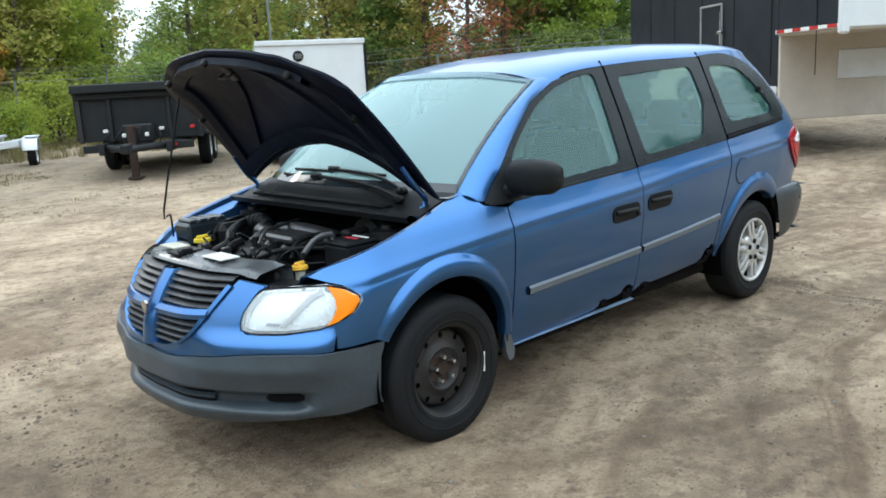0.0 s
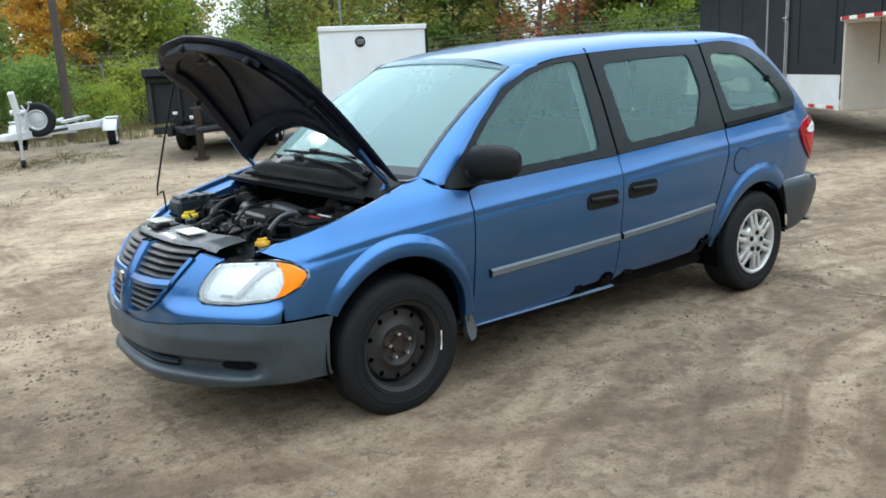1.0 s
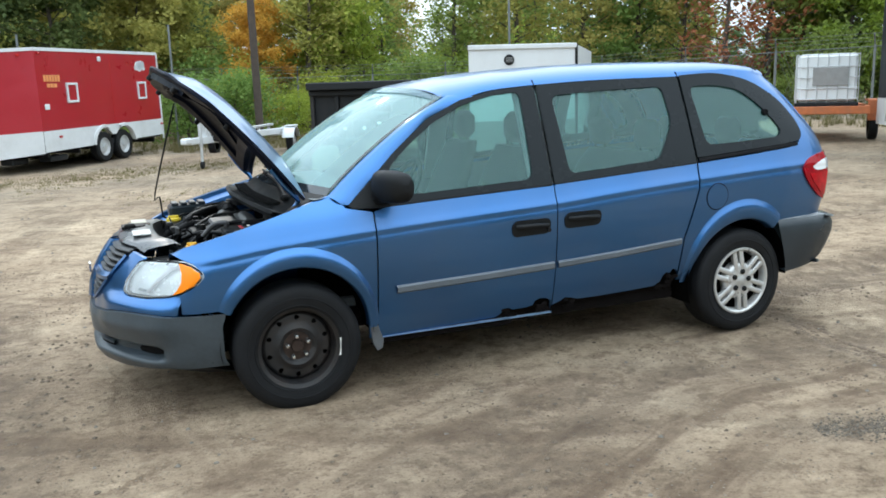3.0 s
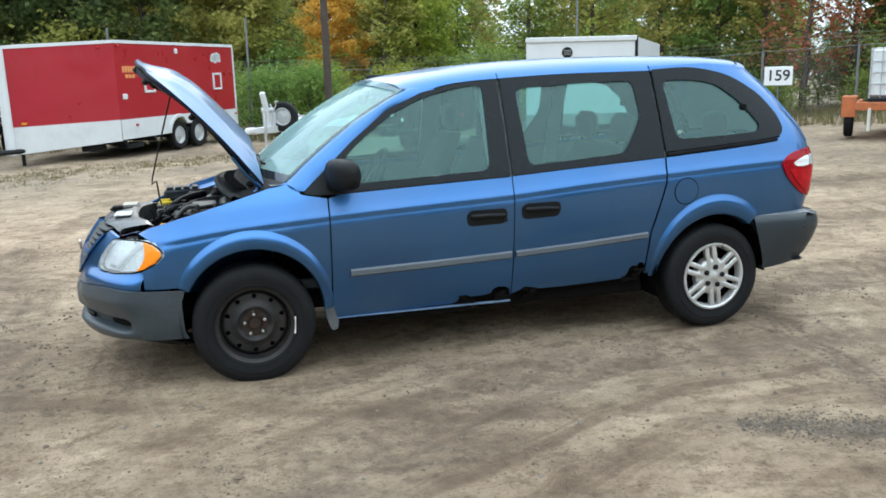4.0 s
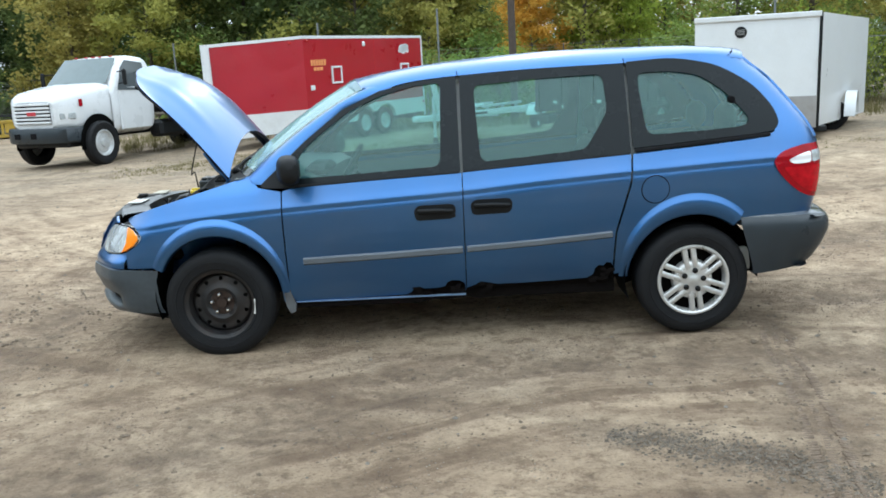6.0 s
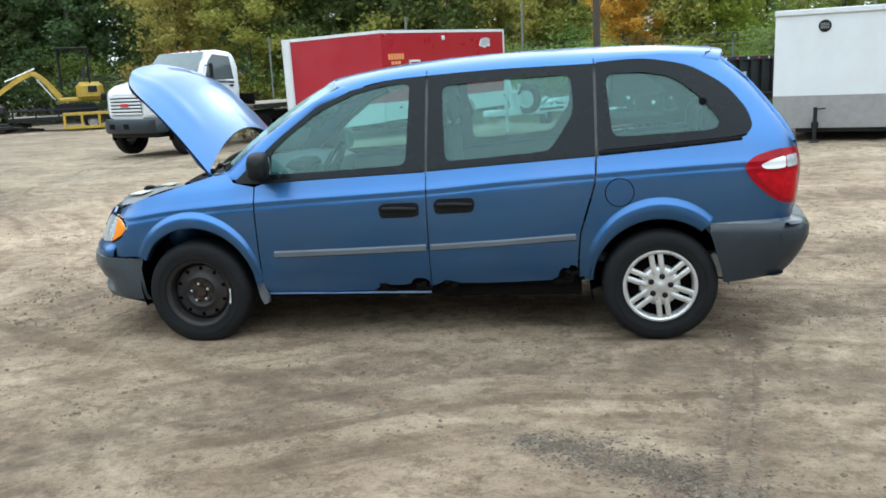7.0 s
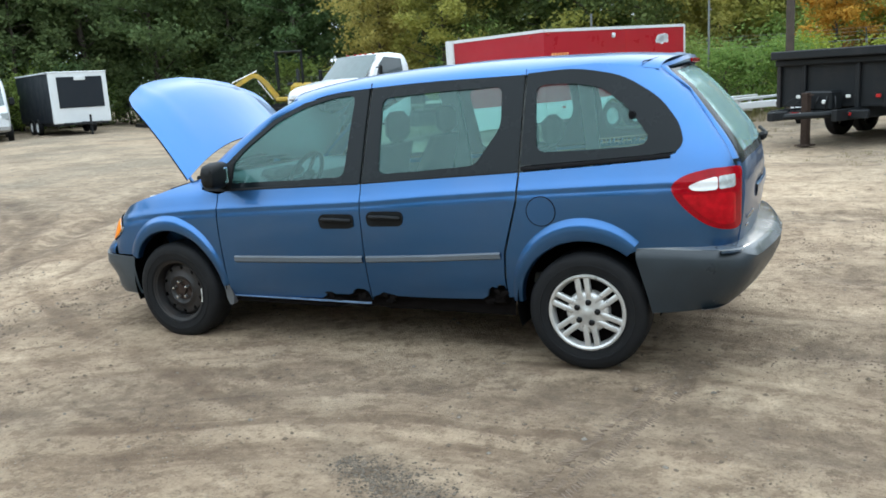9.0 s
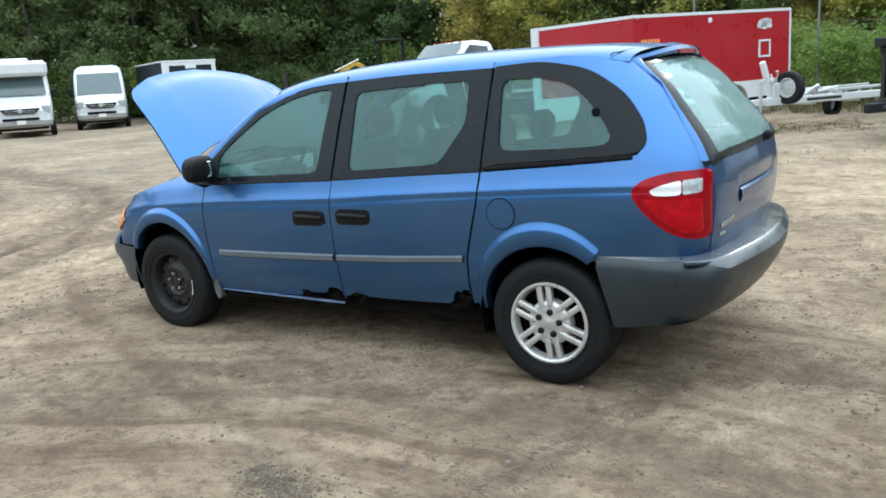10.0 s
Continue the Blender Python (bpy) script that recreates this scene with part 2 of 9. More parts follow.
# ---- shape tools ----
class Shape:
    """Verts and faces gathered from simple solids, made into one mesh object at the end."""

    def __init__(self):
        self.v, self.f = [], []

    def add(self, verts, faces, m=None):
        k = len(self.v)
        self.v += [tuple(m @ Vector(p)) if m else tuple(p) for p in verts]
        self.f += [tuple(i + k for i in f) for f in faces]
        return self

    def box(self, c, s, bevel=0.01, m=None):
        """A box with chamfered edges, centre c and sizes s."""
        h = [x / 2 for x in s]
        b = min(bevel, 0.45 * min(s))
        ids, verts = {}, []
        for sx in (-1, 1):
            for sy in (-1, 1):
                for sz in (-1, 1):
                    sg = (sx, sy, sz)
                    for k in range(3):
                        ids[sg, k] = len(verts)
                        verts.append([c[i] + sg[i] * (h[i] - (0 if i == k else b)) for i in range(3)])
        faces = []
        for k in range(3):
            i, j = [a for a in range(3) if a != k]
            for s0 in (-1, 1):
                ring = []
                for si, sj in ((-1, -1), (1, -1), (1, 1), (-1, 1)):
                    sg = [0, 0, 0]
                    sg[k], sg[i], sg[j] = s0, si, sj
                    ring.append(ids[tuple(sg), k])
                faces.append(ring)
            for si in (-1, 1):
                for sj in (-1, 1):
                    p, q = [0, 0, 0], [0, 0, 0]
                    p[i], p[j], p[k] = si, sj, 1
                    q[i], q[j], q[k] = si, sj, -1
                    p, q = tuple(p), tuple(q)
                    faces.append([ids[p, i], ids[p, j], ids[q, j], ids[q, i]])
        for sg in {key[0] for key in ids}:
            faces.append([ids[sg, 0], ids[sg, 1], ids[sg, 2]])
        return self.add(verts, faces, m)

    def lathe(self, profile, n=32, m=None, closed=False):
        """Profile of (radius, height) turned round the z axis."""
        verts = [(r * math.cos(2 * math.pi * i / n), r * math.sin(2 * math.pi * i / n), h) for r, h in profile for i in range(n)]
        faces = []
        for k in range(len(profile) - (0 if closed else 1)):
            a, b = k * n, ((k + 1) % len(profile)) * n
            faces += [(a + i, a + (i + 1) % n, b + (i + 1) % n, b + i) for i in range(n)]
        return self.add(verts, faces, m)

    def rod(self, p, q, r, r2=None, n=10, caps=True):
        """A round bar from p to q."""
        p, q = Vector(p), Vector(q)
        m = Matrix.Translation(p) @ (q - p).to_track_quat("Z", "Y").to_matrix().to_4x4()
        d = (q - p).length
        prof = [(r, 0), (r if r2 is None else r2, d)]
        if caps:
            prof = [(0.0005, 0)] + prof + [(0.0005, d)]
        return self.lathe(prof, n, m)

    def tube(self, pts, r, n=8, smooth=3):
        """A hose along a smoothed line of points."""
        pts = [Vector(p) for p in pts]
        fine = []
        for i in range(len(pts) - 1):
            p0, p1, p2, p3 = pts[max(i - 1, 0)], pts[i], pts[i + 1], pts[min(i + 2, len(pts) - 1)]
            for k in range(smooth):
                t = k / smooth
                fine.append(0.5 * (2 * p1 + (p2 - p0) * t + (2 * p0 - 5 * p1 + 4 * p2 - p3) * t * t + (3 * p1 - p0 - 3 * p2 + p3) * t ** 3))
        fine.append(pts[-1])
        verts, faces, up = [], [], Vector((0.31, 0.17, 0.93))
        for i, p in enumerate(fine):
            d = (fine[min(i + 1, len(fine) - 1)] - fine[max(i - 1, 0)]).normalized()
            a = d.cross(up).normalized()
            b = d.cross(a)
            verts += [p + r * (a * math.cos(2 * math.pi * k / n) + b * math.sin(2 * math.pi * k / n)) for k in range(n)]
        for i in range(len(fine) - 1):
            faces += [(i * n + k, i * n + (k + 1) % n, (i + 1) * n + (k + 1) % n, (i + 1) * n + k) for k in range(n)]
        faces += [tuple(range(n)), tuple(range((len(fine) - 1) * n, len(fine) * n))]
        return self.add(verts, faces)

    def loft(self, rows, closed=False):
        """A skin over rows of points of equal count."""
        n = len(rows[0])
        faces = []
        for i in range(len(rows) - 1):
            for k in range(n if closed else n - 1):
                faces.append((i * n + k, i * n + (k + 1) % n, (i + 1) * n + (k + 1) % n, (i + 1) * n + k))
        return self.add([p for row in rows for p in row], faces)

    def prism(self, outline, depth, m=None):
        """A flat outline (x, y) given thickness in z from 0 to depth."""
        n = len(outline)
        verts = [(x, y, 0) for x, y in outline] + [(x, y, depth) for x, y in outline]
        faces = [tuple(range(n)), tuple(range(n, 2 * n))] + [(i, (i + 1) % n, n + (i + 1) % n, n + i) for i in range(n)]
        return self.add(verts, faces, m)

    def mesh(self, name, fix=True, angle=35):
        me = bpy.data.meshes.new(name)
        me.from_pydata([tuple(p) for p in self.v], [], self.f)
        if fix:
            bm = bmesh.new()
            bm.from_mesh(me)
            bmesh.ops.recalc_face_normals(bm, faces=bm.faces)
            bm.to_mesh(me)
            bm.free()
        me.polygons.foreach_set("use_smooth", [True] * len(me.polygons))
        me.set_sharp_from_angle(angle=radians(angle))
        return me


def part(name, shape, material, parent, label="", angle=35, fix=True):
    """One mesh object under a thing or a part."""
    me = shape.mesh(name, fix, angle) if isinstance(shape, Shape) else shape
    me.materials.append(material)
    ob = new(name, me)
    ob.parent = parent
    return tagged(ob, label)


def thing(name, label, category, at=(0, 0, 0), turn=0.0, group="", pitch=0.0):
    """An Empty at the base of a thing that parents its parts."""
    ob = new(name)
    ob.empty_display_size = 0.2
    ob.matrix_world = pose(*at, 0, pitch, turn)
    return tagged(ob, label, category, group)


def solid(name, shape, material, label, category, group="", kind="", angle=35, fix=True):
    """A thing that is a single mesh."""
    me = shape.mesh(name, fix, angle)
    me.materials.append(material)
    return tagged(new(name, me), label, category, group, kind)


def spline(xs, ys):
    """A smooth curve through points that never overshoots (monotone cubic)."""
    xs, ys = np.array(xs, float), np.array(ys, float)
    h = np.diff(xs)
    d = np.diff(ys) / h
    s = np.zeros(len(xs))
    s[0], s[-1] = d[0], d[-1]
    for i in range(1, len(xs) - 1):
        if d[i - 1] * d[i] > 0:
            w1, w2 = 2 * h[i] + h[i - 1], h[i] + 2 * h[i - 1]
            s[i] = (w1 + w2) / (w1 / d[i - 1] + w2 / d[i])

    def value(x):
        x = min(max(x, xs[0]), xs[-1])
        i = min(int(np.searchsorted(xs, x, side="right")) - 1, len(xs) - 2)
        t = (x - xs[i]) / h[i]
        return float(ys[i] * (1 + 2 * t) * (1 - t) ** 2 + s[i] * h[i] * t * (1 - t) ** 2 + ys[i + 1] * t * t * (3 - 2 * t) + s[i + 1] * h[i] * t * t * (t - 1))
    return value


def smoothstep(a, b, x):
    t = min(max((x - a) / (b - a), 0.0), 1.0)
    return t * t * (3 - 2 * t)


def clip_cell(poly, x0, x1, y0, y1):
    """The piece of a polygon inside one cell of a grid."""
    for axis, lim, keep in ((0, x0, 1), (0, x1, -1), (1, y0, 1), (1, y1, -1)):
        out = []
        for i, p in enumerate(poly):
            q = poly[i - 1]
            a, b = (p[axis] - lim) * keep, (q[axis] - lim) * keep
            if (a >= 0) != (b >= 0):
                t = b / (b - a)
                out.append((q[0] + t * (p[0] - q[0]), q[1] + t * (p[1] - q[1])))
            if a >= 0:
                out.append(p)
        poly = out
        if len(poly) < 3:
            return []
    return poly


def skin(poly, xs, ys, place, flange=0.014, inward=None):
    """A curved panel: a flat outline cut into a grid, each point carried onto a surface by place(x, y), its rim turned inward."""
    s = Shape()
    ids = {}

    def vid(p):
        key = (round(p[0], 4), round(p[1], 4))
        if key not in ids:
            ids[key] = len(s.v)
            s.v.append(tuple(place(*key)))
        return ids[key]
    px, py = [p[0] for p in poly], [p[1] for p in poly]
    edges = {}
    for i in range(len(xs) - 1):
        if xs[i + 1] <= min(px) or xs[i] >= max(px):
            continue
        col = clip_cell(poly, xs[i], xs[i + 1], -99, 99)
        if not col:
            continue
        cy = [p[1] for p in col]
        for j in range(len(ys) - 1):
            if ys[j + 1] <= min(cy) or ys[j] >= max(cy):
                continue
            f = [vid(p) for p in clip_cell(col, -99, 99, ys[j], ys[j + 1])]
            f = [a for k, a in enumerate(f) if a != f[k - 1]]
            if len(set(f)) >= 3 and len(set(f)) == len(f):
                s.f.append(tuple(f))
                for k in range(len(f)):
                    edges[(f[k - 1], f[k])] = 1
    if flange:
        twin = {}
        for a, b in [e for e in edges if (e[1], e[0]) not in edges]:
            for c in (a, b):
                if c not in twin:
                    twin[c] = len(s.v)
                    s.v.append(tuple(Vector(s.v[c]) + flange * Vector(inward(s.v[c]))))
            s.f.append((b, a, twin[a], twin[b]))
    return s


def grid(a, b, step):
    n = max(1, round((b - a) / step))
    return [a + (b - a) * i / n for i in range(n + 1)]


def resample(pts, n):
    """n points evenly along a line of points."""
    pts = [Vector(p) for p in pts]
    acc = [0.0]
    for a, b in zip(pts, pts[1:]):
        acc.append(acc[-1] + (b - a).length)
    out = []
    for i in range(n):
        d = acc[-1] * i / (n - 1)
        k = 0
        while k < len(pts) - 2 and acc[k + 1] < d:
            k += 1
        t = (d - acc[k]) / max(1e-9, acc[k + 1] - acc[k])
        out.append(pts[k].lerp(pts[k + 1], t))
    return out


def rounded(poly, r, n=5):
    """A polygon with its corners rounded."""
    out = []
    for i, p in enumerate(poly):
        p = Vector(p)
        a, b = Vector(poly[i - 1]) - p, Vector(poly[(i + 1) % len(poly)]) - p
        k = min(r[i] if isinstance(r, list) else r, 0.45 * a.length, 0.45 * b.length)
        s, e = p + a.normalized() * k, p + b.normalized() * k
        for j in range(n + 1):
            t = j / n
            out.append(tuple((1 - t) ** 2 * s + 2 * t * (1 - t) * p + t * t * e))
    return out


def smooth_loop(poly, n=6):
    """A closed outline run smoothly through its corners."""
    out, m = [], len(poly)
    for i in range(m):
        p0, p1, p2, p3 = (Vector(poly[(i + k) % m]) for k in (-1, 0, 1, 2))
        for j in range(n):
            t = j / n
            out.append(tuple(0.5 * (2 * p1 + (p2 - p0) * t + (2 * p0 - 5 * p1 + 4 * p2 - p3) * t * t + (3 * p1 - p0 - 3 * p2 + p3) * t ** 3)))
    return out


def arc(cx, cy, rx, ry, a0, a1, n):
    return [(cx + rx * math.cos(radians(a0 + (a1 - a0) * i / n)), cy + ry * math.sin(radians(a0 + (a1 - a0) * i / n))) for i in range(n + 1)]

# ---- ground: a dirt yard that rises gently away from the van ----
def soft_rise(d):
    return math.log1p(math.exp((d - 6.5) * 1.2)) / 1.2 if d < 30 else d - 6.5


TRACKS = (  # wheel tracks: points (x, y), width, depth
    ([(1.97, -0.67), (1.87, -1.1), (1.77, -1.59), (1.62, -2.25), (1.52, -2.6), (1.2, -3.6)], 0.15, 0.014),
    ([(-1.9, -2.7), (-0.89, -1.97), (-0.4, -1.62), (0.18, -1.40), (0.65, -1.28), (1.6, -1.25), (3.2, -1.6)], 0.32, 0.016),
    ([(-3.68, 3.75), (-3.14, 1.79), (-2.91, 0.14), (-2.83, -0.54), (-2.9, -2.0)], 0.20, 0.014),
    ([(-4.3, -1.2), (-4.68, -0.28), (-5.19, 0.66), (-5.77, 1.9), (-6.8, 4.2), (-8.0, 6.5)], 0.30, 0.035),
    ([(-5.4, -0.5), (-6.18, 1.42), (-7.4, 3.0), (-8.98, 3.9), (-12.0, 4.9), (-16, 6.0)], 0.35, 0.040),
    ([(-6.2, -1.4), (-7.6, 0.6), (-9.94, 2.6), (-13.0, 4.0), (-18, 5.0)], 0.35, 0.038),
    ([(-3.4, -2.6), (-4.6, -1.9), (-7, -0.6), (-11, 1.6)], 0.30, 0.03),
    ([(2.6, -0.2), (4.6, 0.2), (7.5, 0.0), (12, -1.5)], 0.35, 0.03),
    ([(2.9, 1.6), (5.2, 2.2), (8.5, 2.4), (13, 1.0)], 0.35, 0.03),
    ([(-1.8, 3.4), (1.0, 3.9), (4.5, 4.6), (8.0, 4.6)], 0.35, 0.025),
    ([(0.2, -4.2), (1.9, -3.1), (3.4, -2.0), (6.0, -0.9)], 0.28, 0.018),
)
track_pts = []
for pts, wide, deep in TRACKS:
    line = resample([(x, y, 0) for x, y in pts], 60)
    track_pts.append((np.array([(p.x, p.y) for p in line]), wide, deep))


def ground_z(x, y, fine=True):
    d = math.hypot(x, y)
    az = math.degrees(math.atan2(y, x))
    level = 1 - 0.85 * smoothstep(106, 119, az) * (1 - smoothstep(130, 140, az))  # the yard stays level towards the truck and the digger
    z = level * (0.016 + (0.024 if x > 0 else -0.004) * smoothstep(0.5, 0.9, abs(x) / max(d, 1))) * soft_rise(min(d, 40))
    if fine and d < 45:
        p = Vector((x, y, 0))
        away = smoothstep(2.3, 4.5, d)
        z += (0.012 + 0.05 * smoothstep(8, 20, d)) * away * noise.noise(p * 0.45) + 0.014 * (0.25 + away) * noise.noise(p * 1.9) + 0.006 * noise.noise(p * 6.3) - 0.004
        for line, wide, deep in track_pts:
            k = np.hypot(line[:, 0] - x, line[:, 1] - y).min()
            if k < wide * 2:
                z += deep * (0.5 * math.exp(-((k - wide) / (0.35 * wide)) ** 2) - math.exp(-(k / (0.62 * wide)) ** 2))
    return z


def graded(near, step, far):
    out, x, s = [0.0], 0.0, step
    while x < far:
        x += s
        if x > near:
            s *= 1.13
        out.append(x)
    return [-v for v in reversed(out[1:])] + out


m, n, l, b = nodes_of("packed_dirt")
M["dirt"] = m
vec = n.new("ShaderNodeTexCoord").outputs["Object"]
warp = n.new("ShaderNodeMapping")
warp.inputs["Rotation"].default_value = (0, 0, radians(24))
warp.inputs["Scale"].default_value = (0.95, 1.3, 1.0)
l.new(vec, warp.inputs["Vector"])
streak = noise_tex(n, l, 1.1, 8, 0.62, warp.outputs[0])
patch = noise_tex(n, l, 0.55, 6, 0.6, vec)
grain = noise_tex(n, l, 26, 8, 0.7, vec)
dust = ramp(n, l, patch, [(0.34, (0.350, 0.264, 0.186)), (0.48, (0.525, 0.408, 0.297)), (0.66, (0.700, 0.570, 0.425))])
damp = ramp(n, l, streak, [(0.36, (0.140, 0.100, 0.068)), (0.46, (0.465, 0.352, 0.248)), (0.58, (0.735, 0.597, 0.440))])
c = mix(n, l, 0.30, dust, damp)
# scuffs and damp hand-sized spots
scuff = ramp(n, l, noise_tex(n, l, 3.4, 9, 0.66, warp.outputs[0]), [(0.38, (0.40, 0.38, 0.36)), (0.49, (0.92, 0.92, 0.92)), (0.64, (1.0, 1.0, 1.0))])
c = mix(n, l, 0.55, c, scuff, "MULTIPLY")
crumb = ramp(n, l, noise_tex(n, l, 11, 9, 0.72, vec), [(0.36, (0.50, 0.48, 0.46)), (0.50, (0.98, 0.98, 0.98)), (0.66, (1, 1, 1))])
c = mix(n, l, 0.80, c, crumb, "MULTIPLY")
speck = ramp(n, l, noise_tex(n, l, 58, 6, 0.75, vec), [(0.34, (0.36, 0.34, 0.32)), (0.45, (1.0, 1.0, 1.0)), (0.58, (1.06, 1.06, 1.06)), (0.70, (1.45, 1.45, 1.44))])
c = mix(n, l, 0.85, c, speck, "MULTIPLY")
clump = ramp(n, l, noise_tex(n, l, 5.2, 10, 0.74, vec), [(0.41, (0.42, 0.38, 0.35)), (0.46, (1.0, 1.0, 0.99)), (0.62, (1.14, 1.14, 1.13))])
c = mix(n, l, 0.60, c, clump, "MULTIPLY")
c = mix(n, l, 0.22, c, ramp(n, l, grain, [(0.32, (0.07, 0.052, 0.04)), (0.55, (0.35, 0.27, 0.20)), (0.78, (0.62, 0.53, 0.44))]))
# bands of fine ruts left by turning wheels: rings round the turning points


def ruts(c, cx, cy, r0, wide, freq, deep, seed):
    off = n.new("ShaderNodeVectorMath")
    off.operation = "SUBTRACT"
    off.inputs[1].default_value = (cx, cy, 0)
    l.new(vec, off.inputs[0])
    flat = n.new("ShaderNodeVectorMath")
    flat.operation = "MULTIPLY"
    flat.inputs[1].default_value = (1, 1, 0)
    l.new(off.outputs[0], flat.inputs[0])
    ln = n.new("ShaderNodeVectorMath")
    ln.operation = "LENGTH"
    l.new(flat.outputs[0], ln.inputs[0])
    wob = n.new("ShaderNodeMath")
    wob.operation = "MULTIPLY_ADD"
    l.new(noise_tex(n, l, 0.8, 3, 0.5, off.outputs[0]), wob.inputs[0])
    wob.inputs[1].default_value = 0.55
    l.new(ln.outputs["Value"], wob.inputs[2])
    t = n.new("ShaderNodeTexNoise")
    t.noise_dimensions = "1D"
    t.inputs["Scale"].default_value, t.inputs["Detail"].default_value, t.inputs["Roughness"].default_value = freq, 5, 0.65
    sh = n.new("ShaderNodeMath")
    sh.inputs[1].default_value = seed
    l.new(wob.outputs[0], sh.inputs[0])
    l.new(sh.outputs[0], t.inputs["W"])
    dark = ramp(n, l, t.outputs["Fac"], [(0.36, (1, 1, 1)), (0.54, (0, 0, 0))])
    near = n.new("ShaderNodeMath")
    near.operation = "SUBTRACT"
    near.inputs[1].default_value = r0
    l.new(ln.outputs["Value"], near.inputs[0])
    ab = n.new("ShaderNodeMath")
    ab.operation = "ABSOLUTE"
    l.new(near.outputs[0], ab.inputs[0])
    mr = n.new("ShaderNodeMapRange")
    mr.inputs[1].default_value, mr.inputs[2].default_value, mr.inputs[3].default_value, mr.inputs[4].default_value = wide * 0.5, wide, deep, 0.0
    l.new(ab.outputs[0], mr.inputs[0])
    k1 = n.new("ShaderNodeMath")
    k1.operation = "MULTIPLY"
    l.new(dark, k1.inputs[0]), l.new(mr.outputs[0], k1.inputs[1])
    k2 = n.new("ShaderNodeMath")
    k2.operation = "MULTIPLY"
    l.new(k1.outputs[0], k2.inputs[0])
    l.new(ramp(n, l, noise_tex(n, l, 0.9, 6, 0.65, off.outputs[0]), [(0.42, (0.05,) * 3), (0.60, (1,) * 3)]), k2.inputs[1])
    return mix(n, l, k2.outputs[0], c, (0.160, 0.110, 0.075))


c = ruts(c, -12.0, -2.0, 6.9, 2.6, 2.6, 0.95, 3.1)
c = ruts(c, 1.5, -6.0, 4.6, 1.9, 3.0, 0.85, 7.7)
c = ruts(c, 18.0, 2.0, 21.2, 1.8, 2.4, 0.75, 1.3)
c = ruts(c, 4.0, 12.0, 13.2, 3.0, 2.2, 0.6, 5.9)
# pebbles in the surface
vor = n.new("ShaderNodeTexVoronoi")
vor.inputs["Scale"].default_value = 38
l.new(vec, vor.inputs["Vector"])
peb = ramp(n, l, vor.outputs["Distance"], [(0.10, (1, 1, 1)), (0.24, (0, 0, 0))])
pick = n.new("ShaderNodeMath")
pick.operation = "MULTIPLY"
l.new(peb, pick.inputs[0])
l.new(ramp(n, l, noise_tex(n, l, 2.3, 4, 0.6, vec), [(0.40, (0.05, 0.05, 0.05)), (0.62, (0.85, 0.85, 0.85))]), pick.inputs[1])
c = mix(n, l, pick.outputs[0], c, ramp(n, l, vor.outputs["Color"], [(0.2, (0.14, 0.12, 0.10)), (0.8, (0.50, 0.46, 0.40))]))
# greyer gravel and thin grass towards the edges of the yard
geo = n.new("ShaderNodeVectorMath")
geo.operation = "LENGTH"
l.new(vec, geo.inputs[0])
edge = n.new("ShaderNodeMapRange")
edge.inputs[1].default_value, edge.inputs[2].default_value = 6.5, 12.0
l.new(geo.outputs["Value"], edge.inputs[0])
em = n.new("ShaderNodeMath")
em.operation = "MULTIPLY"
l.new(edge.outputs[0], em.inputs[0])
l.new(ramp(n, l, noise_tex(n, l, 0.35, 6, 0.6, vec), [(0.38, (0.2,) * 3), (0.62, (0.75,) * 3)]), em.inputs[1])
c = mix(n, l, em.outputs[0], c, ramp(n, l, noise_tex(n, l, 9, 8, 0.7, vec), [(0.3, (0.10, 0.088, 0.070)), (0.55, (0.23, 0.205, 0.165)), (0.8, (0.36, 0.33, 0.28))]))
churn = n.new("ShaderNodeAttribute")
churn.attribute_name = "churn"
cm = n.new("ShaderNodeMath")
cm.operation = "MULTIPLY"
l.new(churn.outputs["Fac"], cm.inputs[0])
l.new(ramp(n, l, noise_tex(n, l, 5.0, 8, 0.65, vec), [(0.34, (0.25,) * 3), (0.58, (0.95,) * 3)]), cm.inputs[1])
c = mix(n, l, cm.outputs[0], c, (0.108, 0.080, 0.060))
c = mix(n, l, 1.0, c, (0.985, 0.945, 0.895), "MULTIPLY")  # sandy soil
l.new(c, b.inputs["Base Color"])
b.inputs["Roughness"].default_value = 0.92
b.inputs["Specular IOR Level"].default_value = 0.25
bp = n.new("ShaderNodeBump")
bp.inputs["Strength"].default_value, bp.inputs["Distance"].default_value = 1.0, 0.05
hm = n.new("ShaderNodeMath")
hm.operation = "MULTIPLY_ADD"
l.new(noise_tex(n, l, 9, 12, 0.78, vec), hm.inputs[0])
hm.inputs[1].default_value = 1.0
l.new(pick.outputs[0], hm.inputs[2])
l.new(hm.outputs[0], bp.inputs["Height"])
l.new(bp.outputs[0], b.inputs["Normal"])

